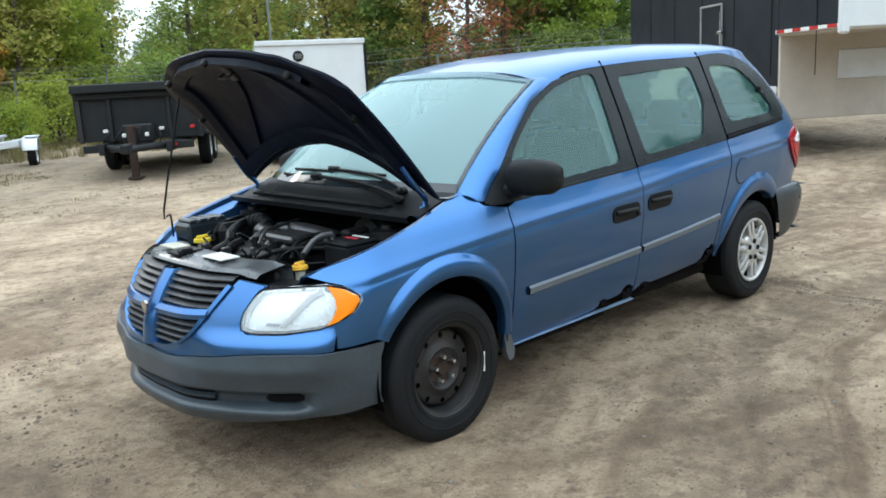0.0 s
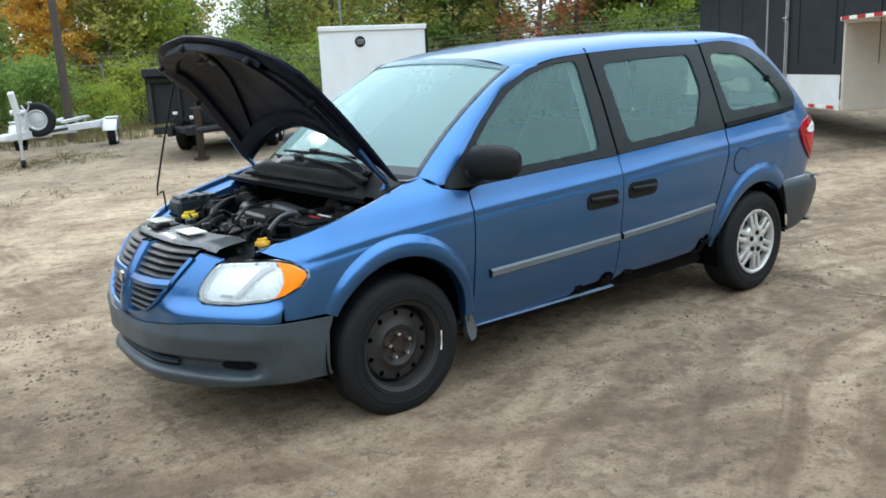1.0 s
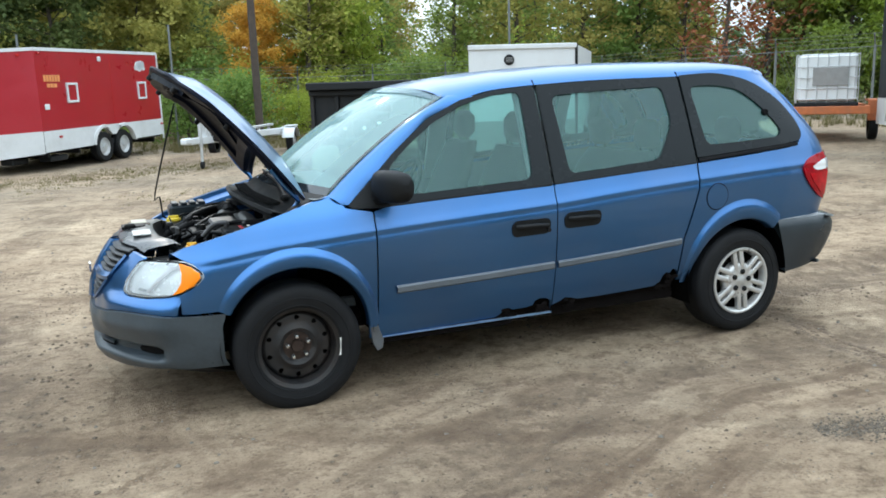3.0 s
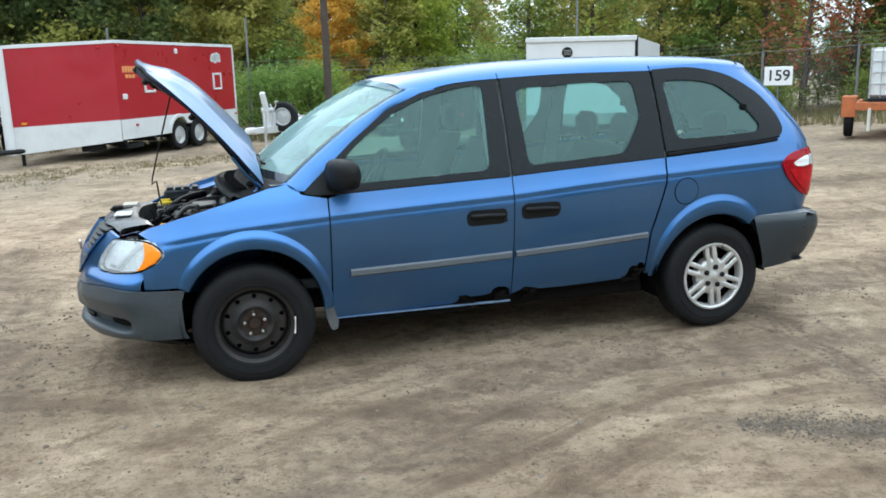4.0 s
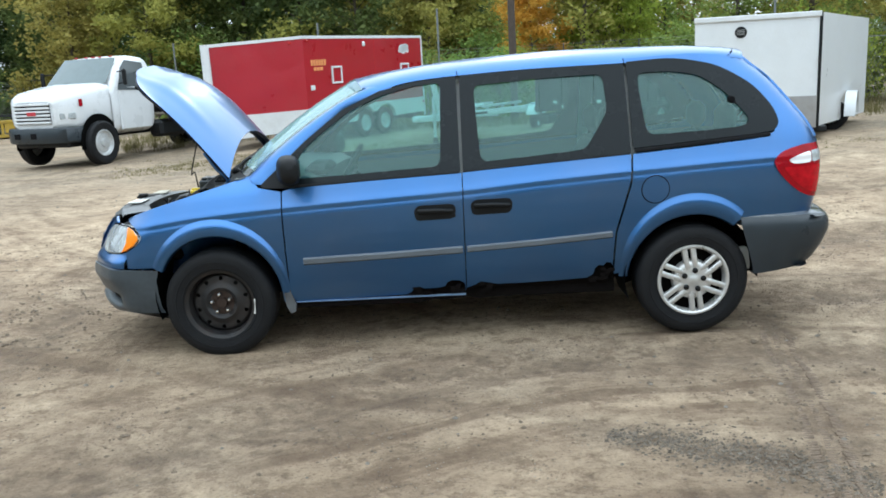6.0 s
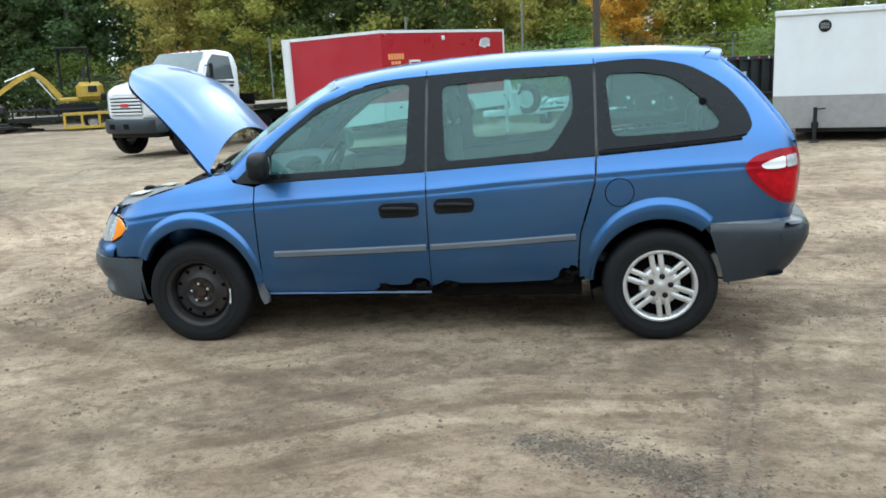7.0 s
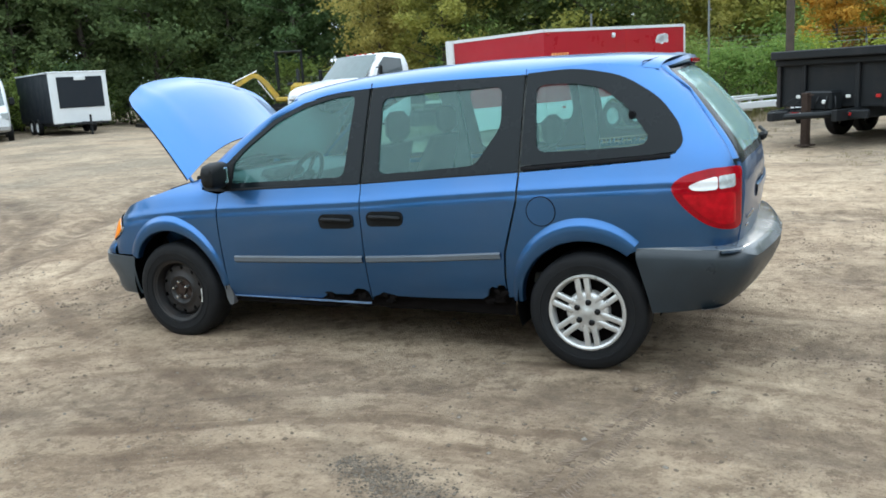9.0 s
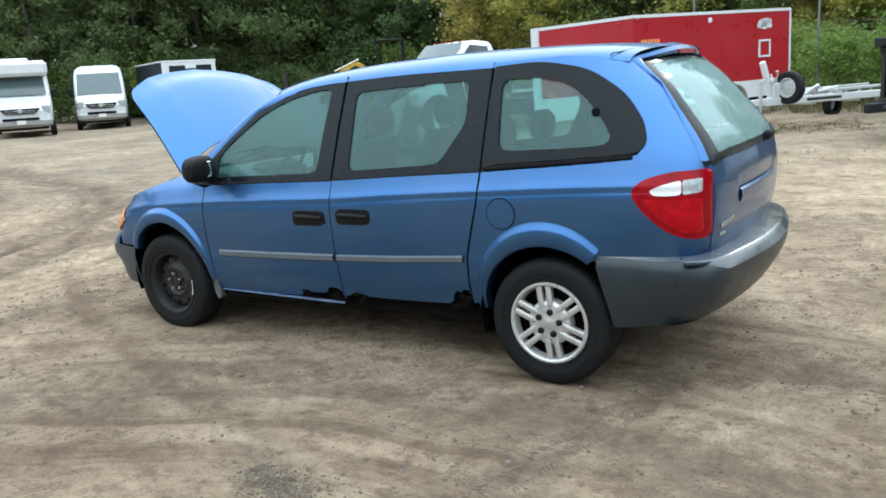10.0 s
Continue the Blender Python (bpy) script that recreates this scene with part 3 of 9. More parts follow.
gx = graded(8.0, 0.085, 160)
gs = Shape()
cnt = len(gx)
gs.v = [(x, y, ground_z(x, y)) for y in gx for x in gx]
gs.f = [(j * cnt + i, j * cnt + i + 1, (j + 1) * cnt + i + 1, (j + 1) * cnt + i) for j in range(cnt - 1) for i in range(cnt - 1)]
def churned(x, y):
    """How far the soil is churned up and darkened: along the tracks and in blotches."""
    if math.hypot(x, y) > 30:
        return 0.0
    c = 0.0
    for line, wide, deep in track_pts:
        k = np.hypot(line[:, 0] - x, line[:, 1] - y).min()
        c = max(c, (0.55 + 6 * deep) * math.exp(-(k / (1.5 * wide)) ** 2))
    p = Vector((x, y, 0))
    blot = smoothstep(0.12, 0.42, noise.noise(p * 0.85 + Vector((3, 7, 0)))) * 0.75
    smear = smoothstep(0.15, 0.5, noise.noise(Vector((x * 0.9 + y * 0.5, y * 3.0 - x * 1.2, 4.0)))) * 0.6
    heap = math.hypot((x - 1.12) * 0.75 + (y + 2.5) * 0.3, (y + 2.5) * 1.9 + (x - 1.12) * 0.9)
    return min(1.0, max(c, blot * 0.45, smear * 0.35, 0.9 * (1 - smoothstep(0.2, 0.5, heap))))


ground = solid("ground", gs, M["dirt"], "tan packed dirt yard with ruts and pebbles", "ground", kind="structure", fix=False, angle=180)

att = ground.data.attributes.new("churn", "FLOAT", "POINT")
att.data.foreach_set("value", [churned(x, y) for x, y, z in gs.v])

M["stone"] = pbr("loose_stone", (0.185, 0.160, 0.132), 0.85, var=0.6, scale=40, bump=0.3)
M["clod"] = pbr("dirt_clod", (0.15, 0.112, 0.080), 0.95, var=0.4, scale=30, bump=0.5)
rng = random.Random(21)


def pebble(s, x, y, r, sink=0.3):
    z = ground_z(x, y) + r * (0.45 - sink)
    k = [rng.uniform(0.7, 1.25) for _ in range(8)]
    a = rng.uniform(0, 6.28)
    pts = []
    for i, (sx, sy, sz) in enumerate(((1, 0, 0), (0.5, 0.87, 0), (-0.5, 0.87, 0), (-1, 0, 0), (-0.5, -0.87, 0), (0.5, -0.87, 0), (0, 0, 0.7), (0, 0, -0.6))):
        X, Y = sx * math.cos(a) - sy * math.sin(a), sx * math.sin(a) + sy * math.cos(a)
        pts.append((x + r * k[i] * X, y + r * k[i] * Y * 0.85, z + r * k[i] * sz))
    s.add(pts, [(i, (i + 1) % 6, 6) for i in range(6)] + [((i + 1) % 6, i, 7) for i in range(6)])


gravel = Shape()
for k in range(1900):
    t, side = rng.random() ** 0.85, max(-2.8, min(2.8, rng.gauss(0, 1.15)))
    cx, cy = 0.64 + 0.95 * t, -2.28 - 0.30 * t - 0.25 * t * t
    wide = 0.025 + 0.045 * math.sin(math.pi * min(1, t * 1.05)) + 0.035 * t
    pebble(gravel, cx + 0.35 * side * wide, cy + side * wide, rng.uniform(0.0025, 0.009), 0.2)
solid("gravel_patch", gravel, M["gravel"], "small patch of loose grey gravel on dirt", "gravel", kind="stuff", fix=False)
loose = Shape()
for k in range(3600):
    d, a = 9.5 * math.sqrt(rng.random()), rng.uniform(0, 6.28)
    pebble(loose, 0.3 + d * math.cos(a), -1.2 + d * math.sin(a), rng.choice((0.004, 0.005, 0.006, 0.008, 0.013)) * rng.uniform(0.7, 1.3))
for k in range(700):
    d, a = rng.uniform(8, 20), rng.uniform(0.1, 2.9)
    pebble(loose, d * math.cos(a), d * math.sin(a), rng.uniform(0.010, 0.028))
solid("pebbles", loose, M["stone"], "scattered loose pebbles on the dirt", "stones", kind="stuff", fix=False)
clods = Shape()
for k in range(21000):
    x, y = rng.uniform(-5.5, 4.5), rng.uniform(-4.2, 4.0)
    p = Vector((x, y, 0))
    if noise.noise(p * 1.3) + 0.5 * noise.noise(p * 4.1) > rng.uniform(-0.15, 0.55):
        pebble(clods, x, y, rng.uniform(0.003, 0.009) * (1.9 if rng.random() < 0.08 else 1.0), 0.2)
for k in range(500):
    line, wide, deep = rng.choice(track_pts)
    p = line[rng.randrange(len(line))]
    pebble(clods, p[0] + rng.gauss(0, wide), p[1] + rng.gauss(0, wide), rng.uniform(0.006, 0.018), 0.25)
for k in range(520):
    p = Vector((rng.uniform(-3.5, -2.43), rng.uniform(-1.3, 1.2), 0))
    if noise.noise(p * 2.6) > rng.uniform(-0.3, 0.3):
        pebble(clods, p.x, p.y, rng.uniform(0.006, 0.017), 0.25)
solid("dirt_clods", clods, M["clod"], "crumbled dirt clods along the tracks", "dirt", kind="stuff", fix=False)

# dark bars laid along the track beside the rear wheel as tread print
tread_print = Shape()
line = resample([(1.97, -0.75, 0), (1.87, -1.1, 0), (1.77, -1.59, 0), (1.62, -2.25, 0), (1.52, -2.6, 0), (1.35, -3.2, 0)], 110)
for i in range(1, 109):
    d = (line[i + 1] - line[i - 1]).normalized()
    nrm = Vector((-d.y, d.x, 0))
    if noise.noise(line[i] * 2.2) > 0.3 or line[i].y > -0.95:
        continue
    a = math.degrees(math.atan2(d.y, d.x))
    for k in (-0.070, 0.0, 0.070):
        if rng.random() < 0.15:
            continue
        p = line[i] + nrm * (k + rng.uniform(-0.004, 0.004))
        lean = 90 + (32 if k < 0 else -32 if k > 0 else 12) + rng.uniform(-7, 7)
        size = (0.058 if k else 0.036) * rng.uniform(0.75, 1.1)
        tread_print.box((0, 0, 0), (size, 0.011, 0.010), 0.003, pose(p.x, p.y, ground_z(p.x, p.y) - 0.001, 0, 0, a + lean))
M["print_clod"] = pbr("dark_print_dirt", (0.15, 0.108, 0.077), 0.95, var=0.4, scale=30)
solid("tyre_print", tread_print, M["print_clod"], "dark tyre tread print on the dirt", "tyre print", kind="stuff")

# ---- the blue minivan: nose towards -x, driver's side towards -y ----
crease = spline([-2.4, -1.9, -1.56, -0.99, -0.37, 0.07, 0.5, 1.06, 1.9, 2.4], [0.765, 0.79, 0.835, 0.878, 0.91, 0.932, 0.965, 1.0, 1.042, 1.055])
low_w = spline([-0.80, -0.64, -0.56, -0.42, -0.3, -0.18, -0.08, -0.03, -0.010, 0.010, 0.03, 0.06, 0.12, 0.21, 0.32, 0.5],
               [0.79, 0.832, 0.862, 0.894, 0.911, 0.924, 0.930, 0.931, 0.9255, 0.927, 0.919, 0.905, 0.882, 0.785, 0.64, 0.40])
up_w = spline([-0.80, -0.64, -0.56, -0.42, -0.3, -0.18, -0.08, -0.03, -0.010, 0.010, 0.03, 0.06, 0.12, 0.40, 0.68, 0.9],
              [0.79, 0.832, 0.862, 0.894, 0.911, 0.924, 0.930, 0.931, 0.9255, 0.927, 0.919, 0.907, 0.888, 0.782, 0.662, 0.56])
nose_x = spline([0.12, 0.2, 0.32, 0.47, 0.52, 0.60, 0.675, 0.75, 0.80, 0.86, 1.2], [-2.31, -2.35, -2.41, -2.415, -2.40, -2.388, -2.36, -2.32, -2.285, -2.24, -2.1])
tail_x = spline([0.2, 0.6, 0.72, 0.85, 1.0, 1.14, 1.24, 1.37, 1.53, 1.63, 1.75], [2.2, 2.21, 2.225, 2.25, 2.258, 2.24, 2.196, 2.10, 1.965, 1.853, 1.765])
nose_f = spline([0, 0.012, 0.095, 0.155, 0.235, 0.31, 0.375, 0.44, 0.56, 0.70, 1.0], [0, 0.25, 0.5, 0.62, 0.75, 0.84, 0.90, 0.937, 0.96, 0.98, 1.0])
nose_d = spline([0, 0.25, 0.5, 0.62, 0.75, 0.84, 0.90, 0.937, 0.96, 0.98, 1.0], [0, 0.012, 0.095, 0.155, 0.235, 0.31, 0.375, 0.44, 0.56, 0.70, 1.0])
tail_f = spline([0, 0.012, 0.03, 0.06, 0.09, 0.14, 0.25, 0.5], [0.45, 0.64, 0.78, 0.866, 0.912, 0.948, 0.98, 1.0])
tail_d = spline([0, 0.30, 0.45, 0.64, 0.78, 0.866, 0.912, 0.948, 0.98, 1.0], [-0.016, -0.009, 0.0, 0.012, 0.03, 0.06, 0.09, 0.14, 0.25, 0.5])
WHEELS = (-1.432, 1.425)


def half_width(x, z):
    q = z - crease(x)
    t = smoothstep(-1.3, -0.98, x)
    w = low_w(q) * (1 - t) + up_w(q) * t
    if x < -1.0:
        w *= nose_f(max(0.0, x - nose_x(z)))
    if x > 1.5:
        w *= tail_f(max(0.0, tail_x(z) - x))
    return w


def side_pt(x, q, sgn, off=0.0):
    z = crease(x) + q
    return (x, sgn * (half_width(x, z) + off), z)


QS = sorted(grid(-0.82, -0.05, 0.035) + [-0.03, -0.018, -0.010, 0.0, 0.010, 0.02, 0.035] + grid(0.06, 0.78, 0.04))
XS = grid(-2.2, -1.0, 0.03) + grid(-0.95, 1.0, 0.065) + grid(1.03, 2.0, 0.03) + grid(2.015, 2.24, 0.015)


def to_q(poly, step=0.04):
    """An outline in (x, z), cut fine and measured from the crease line."""
    out = []
    for i, p in enumerate(poly):
        q = poly[(i + 1) % len(poly)]
        n = max(1, int(math.hypot(q[0] - p[0], q[1] - p[1]) / step))
        for k in range(n):
            x, z = p[0] + (q[0] - p[0]) * k / n, p[1] + (q[1] - p[1]) * k / n
            out.append((x, z - crease(x)))
    return out


def side_panel(poly, sgn, off=0.0, flange=0.016):
    return skin(to_q(poly), XS, QS, lambda x, q: side_pt(x, q, sgn, off), flange, lambda p: (0, -sgn, 0))


def side_ring(outer, inner, sgn, off=0.0, n=14, flange=0.02):
    """A frame between two outlines in (x, z) with the same count of corners."""
    rows = []
    for a0, a1, b0, b1 in zip(outer, outer[1:] + outer[:1], inner, inner[1:] + inner[:1]):
        for k in range(n):
            t = k / n
            row = []
            for s in (0, 0.33, 0.67, 1):
                x = (a0[0] + (a1[0] - a0[0]) * t) * (1 - s) + (b0[0] + (b1[0] - b0[0]) * t) * s
                z = (a0[1] + (a1[1] - a0[1]) * t) * (1 - s) + (b0[1] + (b1[1] - b0[1]) * t) * s
                row.append((x, sgn * (half_width(x, z) + off), z))
            x, y, z = row[0]
            row.insert(0, (x, y - sgn * flange, z))
            x, y, z = row[-1]
            row.append((x, y - sgn * flange, z))
            rows.append(row)
    s = Shape()
    return s.loft(rows + rows[:1])


def side_line(pts, sgn, wide, off=0.003, thick=0.004, n=30):
    """A narrow raised strip that follows the body side along points (x, z)."""
    pts = resample([(x, 0, z) for x, z in pts], n)
    rows = []
    for i, p in enumerate(pts):
        d = (pts[min(i + 1, n - 1)] - pts[max(i - 1, 0)]).normalized()
        nx, nz = -d.z * wide / 2, d.x * wide / 2
        row = []
        for k, o in ((-1, -0.02), (-1, off), (-0.6, off + thick), (0.6, off + thick), (1, off), (1, -0.02)):
            x, z = p.x + k * nx, p.z + k * nz
            row.append((x, sgn * (half_width(x, z) + o), z))
        rows.append(row)
    return Shape().loft(rows)


def front_pt(f, z, off=0.0):
    x = nose_x(z) + nose_d(min(abs(f), 0.999))
    return (x - off, math.copysign(abs(f) * (low_w(z - 0.80)) + off * abs(f), f), z)


def brow(f, z):
    """The nose swells out below the headlamps and falls back to the bumper."""
    side = smoothstep(0.32, 0.52, abs(f)) * (1 - smoothstep(0.86, 0.955, abs(f)))
    return 0.034 * side * (1 - smoothstep(0.575, 0.640, z)) * smoothstep(0.36, 0.52, z)


FS = grid(-0.972, 0.972, 0.026)
FZ = grid(0.14, 0.50, 0.025) + grid(0.51, 0.69, 0.0125) + grid(0.715, 0.94, 0.025)


def front_panel(poly, off=0.0, flange=0.016):
    """A panel of the nose; off is a distance or a function of (f, z)."""
    fine = []
    for i, p in enumerate(poly):
        q = poly[(i + 1) % len(poly)]
        n = max(1, int(math.hypot(q[0] - p[0], q[1] - p[1]) / 0.04))
        fine += [(p[0] + (q[0] - p[0]) * k / n, p[1] + (q[1] - p[1]) * k / n) for k in range(n)]
    return skin(fine, FS, FZ, lambda f, z: front_pt(f, z, off(f, z) if callable(off) else off), flange, lambda p: (1, 0, 0))


def rear_pt(y, z, off=0.0):
    w = up_w(z - 1.05)
    x = tail_x(z) - tail_d(min(abs(y) / w, 0.999))
    return (x + off, y, z)


def mirror_poly(half):
    """An outline from its right half, listed upwards from the middle line back to it."""
    return half + [(-a, b) for a, b in reversed(half) if abs(a) > 1e-6]


van = thing("minivan", "blue minivan with raised hood and rusty sills on dirt ground", "car")
body = new("body")
body.parent = van
NEAR, FAR = -1, 1

# outlines in (x, z)
A_TOP = [(-1.14, 1.02), (-0.98, 1.165), (-0.85, 1.28), (-0.63, 1.445), (-0.41, 1.54), (-0.20, 1.588), (0.052, 1.607)]
FENDER = ([(-1.012, 0.30), (-1.012, 0.985), (-1.15, 1.012), (-1.165, 1.03), (-1.10, 1.075), (-1.127, 1.10), (-1.24, 1.068), (-1.427, 1.016), (-1.61, 0.965), (-1.80, 0.912),
           (-1.95, 0.862), (-2.01, 0.832), (-1.975, 0.815), (-1.925, 0.797), (-1.897, 0.770), (-1.891, 0.735), (-1.918, 0.692), (-1.985, 0.655), (-1.995, 0.645), (-1.995, 0.552), (-1.80, 0.556)]
          + arc(WHEELS[0], 0.365, 0.378, 0.388, 150, 0, 26) + [(-1.05, 0.30)])
DOOR = [(-1.004, 0.30), (-1.004, 0.985), (-0.93, 1.008), (-0.5, 1.028), (0.0625, 1.048), (0.0625, 0.318), (-0.10, 0.314)]
SLIDE = [(0.0685, 0.34), (0.0685, 1.049), (0.5, 1.078), (1.060, 1.110), (1.050, 0.96), (1.005, 0.80), (0.965, 0.66), (0.955, 0.50), (0.955, 0.375), (0.90, 0.352), (0.8, 0.36), (0.7, 0.345), (0.55, 0.352), (0.4, 0.338),
         (0.26, 0.352), (0.15, 0.345)]
QUARTER = ([(0.965, 0.385), (0.966, 0.50), (0.976, 0.655), (1.016, 0.795), (1.061, 0.955), (1.072, 1.111), (1.47, 1.140), (1.80, 1.168), (1.90, 1.20), (1.925, 1.25), (1.905, 1.335), (1.80, 1.47),
            (1.60, 1.598), (1.34, 1.648), (1.062, 1.634), (1.062, 1.66), (1.45, 1.675), (1.68, 1.655), (1.775, 1.645), (1.93, 1.52), (2.035, 1.38), (2.135, 1.235), (2.185, 1.125), (2.05, 1.118), (1.93, 1.075), (1.888, 1.03), (1.92, 0.965),
            (2.045, 0.86), (2.13, 0.815), (2.213, 0.805), (2.213, 0.700), (2.10, 0.700), (1.72, 0.700)]
           + arc(WHEELS[1], 0.365, 0.385, 0.39, 52, 176, 26))
F_OUT = [(-1.14, 1.017), (-0.98, 1.010), (-0.5, 1.032), (0.056, 1.052), (0.054, 1.605), (-0.20, 1.586), (-0.41, 1.538), (-0.63, 1.443), (-0.85, 1.278), (-0.98, 1.163)]
F_IN = [(-0.93, 1.06), (-0.88, 1.055), (-0.5, 1.070), (-0.06, 1.092), (-0.040, 1.575), (-0.20, 1.560), (-0.40, 1.513), (-0.60, 1.425), (-0.80, 1.282), (-0.90, 1.19)]
S_OUT = [(0.072, 1.053), (0.5, 1.082), (1.060, 1.114), (1.058, 1.35), (1.055, 1.632), (0.55, 1.627), (0.074, 1.608)]
S_IN = [(0.18, 1.105), (0.48, 1.125), (0.80, 1.150), (0.94, 1.36), (0.925, 1.578), (0.55, 1.567), (0.155, 1.545)]
Q_OUT = [(1.074, 1.146), (1.47, 1.174), (1.80, 1.198), (1.908, 1.212), (1.937, 1.256), (1.914, 1.343), (1.810, 1.479), (1.606, 1.607), (1.34, 1.657), (1.072, 1.642)]
Q_IN = [(1.16, 1.215), (1.44, 1.225), (1.68, 1.238), (1.74, 1.248), (1.762, 1.285), (1.72, 1.345), (1.64, 1.44), (1.50, 1.545), (1.34, 1.575), (1.125, 1.575)]


def side_body(sgn):
    near = sgn == NEAR
    fender = part("front_fender", side_panel(FENDER, sgn), M["paint"], body)
    # doors: the sill of the driver's side is eaten by rust
    edge = list(DOOR)
    if near:
        edge = edge[:6] + [(0.055, 0.372), (0.025, 0.392), (-0.02, 0.396), (-0.05, 0.384), (-0.065, 0.358), (-0.10, 0.350), (-0.19, 0.348), (-0.225, 0.362), (-0.255, 0.356), (-0.27, 0.330), (-0.30, 0.314)]
    door = part("front_door", side_panel(edge, sgn), M["paint"], van)
    slide = list(SLIDE)
    if near:
        low = [(0.955, 0.44), (0.945, 0.460), (0.915, 0.466), (0.897, 0.442), (0.872, 0.450), (0.848, 0.430), (0.836, 0.388), (0.80, 0.366), (0.6, 0.358), (0.4, 0.354), (0.25, 0.356), (0.19, 0.372), (0.15, 0.378), (0.12, 0.358)]
        slide = slide[:8] + low
    sliding = part("sliding_door", side_panel(slide, sgn), M["paint"], van)
    part("quarter_panel", side_panel(QUARTER, sgn), M["paint"], body)
    # window frames and panes
    part("window_frame", side_ring(rounded(F_OUT, 0.012), rounded(F_IN, 0.05), sgn, 0.003, 2), M["black_trim"], door, "gloss black window frame")
    part("window_frame", side_ring(rounded(S_OUT, 0.012), rounded(S_IN, 0.05), sgn, 0.003, 2), M["black_trim"], sliding, "gloss black window frame")
    part("window_frame", side_ring(rounded(Q_OUT, [0.01] + [0.10] * 8 + [0.01]), rounded(Q_IN, 0.06), sgn, 0.006, 2), M["black_trim"], body, "gloss black window frame")
    for loop, owner in ((F_IN, door), (S_IN, sliding), (Q_IN, body)):
        pane = part("window_pane", side_panel(rounded(loop, 0.05), sgn, -0.006, 0), M["window"], owner)
        pane.visible_shadow = False
    # belt strip under the quarter glass
    part("belt_strip", side_line([(1.078, 1.130), (1.47, 1.159), (1.875, 1.190)], sgn, 0.022, 0.007, 0.003), M["seam"], body)
    part("belt_strip", side_line([(-1.12, 1.014), (-0.98, 1.010), (-0.5, 1.032), (0.05, 1.054)], sgn, 0.016, 0.001, 0.005), M["black_plastic"], door)
    part("belt_strip", side_line([(0.075, 1.057), (0.5, 1.084), (1.055, 1.117)], sgn, 0.014, 0.001, 0.005), M["black_plastic"], sliding)
    # door mouldings and handles
    part("door_moulding", side_line([(-0.905, 0.562), (-0.4, 0.575), (0.052, 0.591)], sgn, 0.046, 0.004, 0.012), M["trim_grey"], door, "grey plastic door moulding")
    part("door_moulding", side_line([(0.078, 0.592), (0.5, 0.612), (0.945, 0.642)], sgn, 0.042, 0.004, 0.012), M["trim_grey"], sliding, "grey plastic door moulding")
    for owner, hx, hz in ((door, -0.10, 0.825), (sliding, 0.235, 0.845)):
        cup = part("handle_cup", side_panel(rounded([(hx - 0.12, hz - 0.046), (hx + 0.115, hz - 0.040), (hx + 0.122, hz + 0.048), (hx - 0.10, hz + 0.046), (hx - 0.128, hz + 0.02)], 0.05), sgn, 0.006), M["black_plastic"], owner, "black plastic door handle")
        g = Shape()
        y = sgn * (half_width(hx, hz) + 0.02)
        g.tube([(hx - 0.10, y - sgn * 0.012, hz + 0.012), (hx - 0.07, y + sgn * 0.004, hz + 0.014), (hx, y + sgn * 0.012, hz + 0.016), (hx + 0.06, y + sgn * 0.006, hz + 0.012), (hx + 0.10, y - sgn * 0.012, hz + 0.008)], 0.013, 8)
        part("handle", g, M["black_plastic"], owner)
    if near:
        lock = Shape().lathe([(0.0005, 0.004), (0.013, 0.004), (0.013, -0.01)], 14, pose(0.005, sgn * (half_width(0.0, 0.815) + 0.010), 0.805, 90))
        part("lock", lock, M["black_plastic"], door)
        # fuel flap
        ring = arc(1.195, 0.902, 0.078, 0.078, 0, 360, 30)[:-1]
        part("fuel_flap", side_panel(ring, sgn, 0.004, 0.008), M["paint"], body, "round fuel flap")
        part("flap_seam", side_line(arc(1.195, 0.902, 0.082, 0.082, 0, 360, 30), sgn, 0.007, -0.001, 0.002), M["seam"], body)
    # sill below the doors and the rust holes behind it
    rows = []
    for x in grid(-1.03, 0.98, 0.06):
        jag = 0.0 if x < -0.3 or not near else 0.012 * noise.noise((x * 9, 0, 0))
        rows.append([(x, sgn * 0.800, 0.245), (x, sgn * 0.838, 0.250 + jag), (x, sgn * 0.866, 0.262 + jag), (x, sgn * 0.872, 0.292), (x, sgn * 0.85, 0.345), (x, sgn * 0.83, 0.47)])
    if near:
        rows = [[(x, y * (0.97 if x < -0.2 else 0.90), z) for x, y, z in row] for row in rows]
    # the near sill's dark colour includes the shade below the doors
    part("sill", Shape().loft(rows), M["rust"] if near else M["paint"], body, "rust-eaten sill, near-black to carry its shade" if near else "")
    if near:
        rows = []
        for x in grid(-1.0, 0.06, 0.05):
            rows.append([(x, sgn * 0.840, 0.293), (x, sgn * 0.860, 0.295), (x, sgn * 0.864, 0.298), (x, sgn * 0.858, 0.302), (x, sgn * 0.84, 0.304)])
        part("sill_edge", Shape().loft(rows), M["sill_highlight"], body, "thin scuffed sill edge in a painted highlight blue")
        flakes = Shape()
        rng = random.Random(4)
        for k in range(26):
            x = rng.choice((rng.uniform(-0.27, 0.05), rng.uniform(-0.05, 0.05), rng.uniform(0.83, 0.96), rng.uniform(0.12, 0.24)))
            z = 0.335 + rng.uniform(-0.03, 0.035) + (0.05 if x > 0.85 else 0)
            pts = [(x + rng.uniform(0.01, 0.035) * math.cos(a), z + rng.uniform(0.006, 0.018) * math.sin(a)) for a in (0.3, 1.3, 2.4, 3.4, 4.4, 5.5)]
            y = sgn * (half_width(x, z) + 0.002)
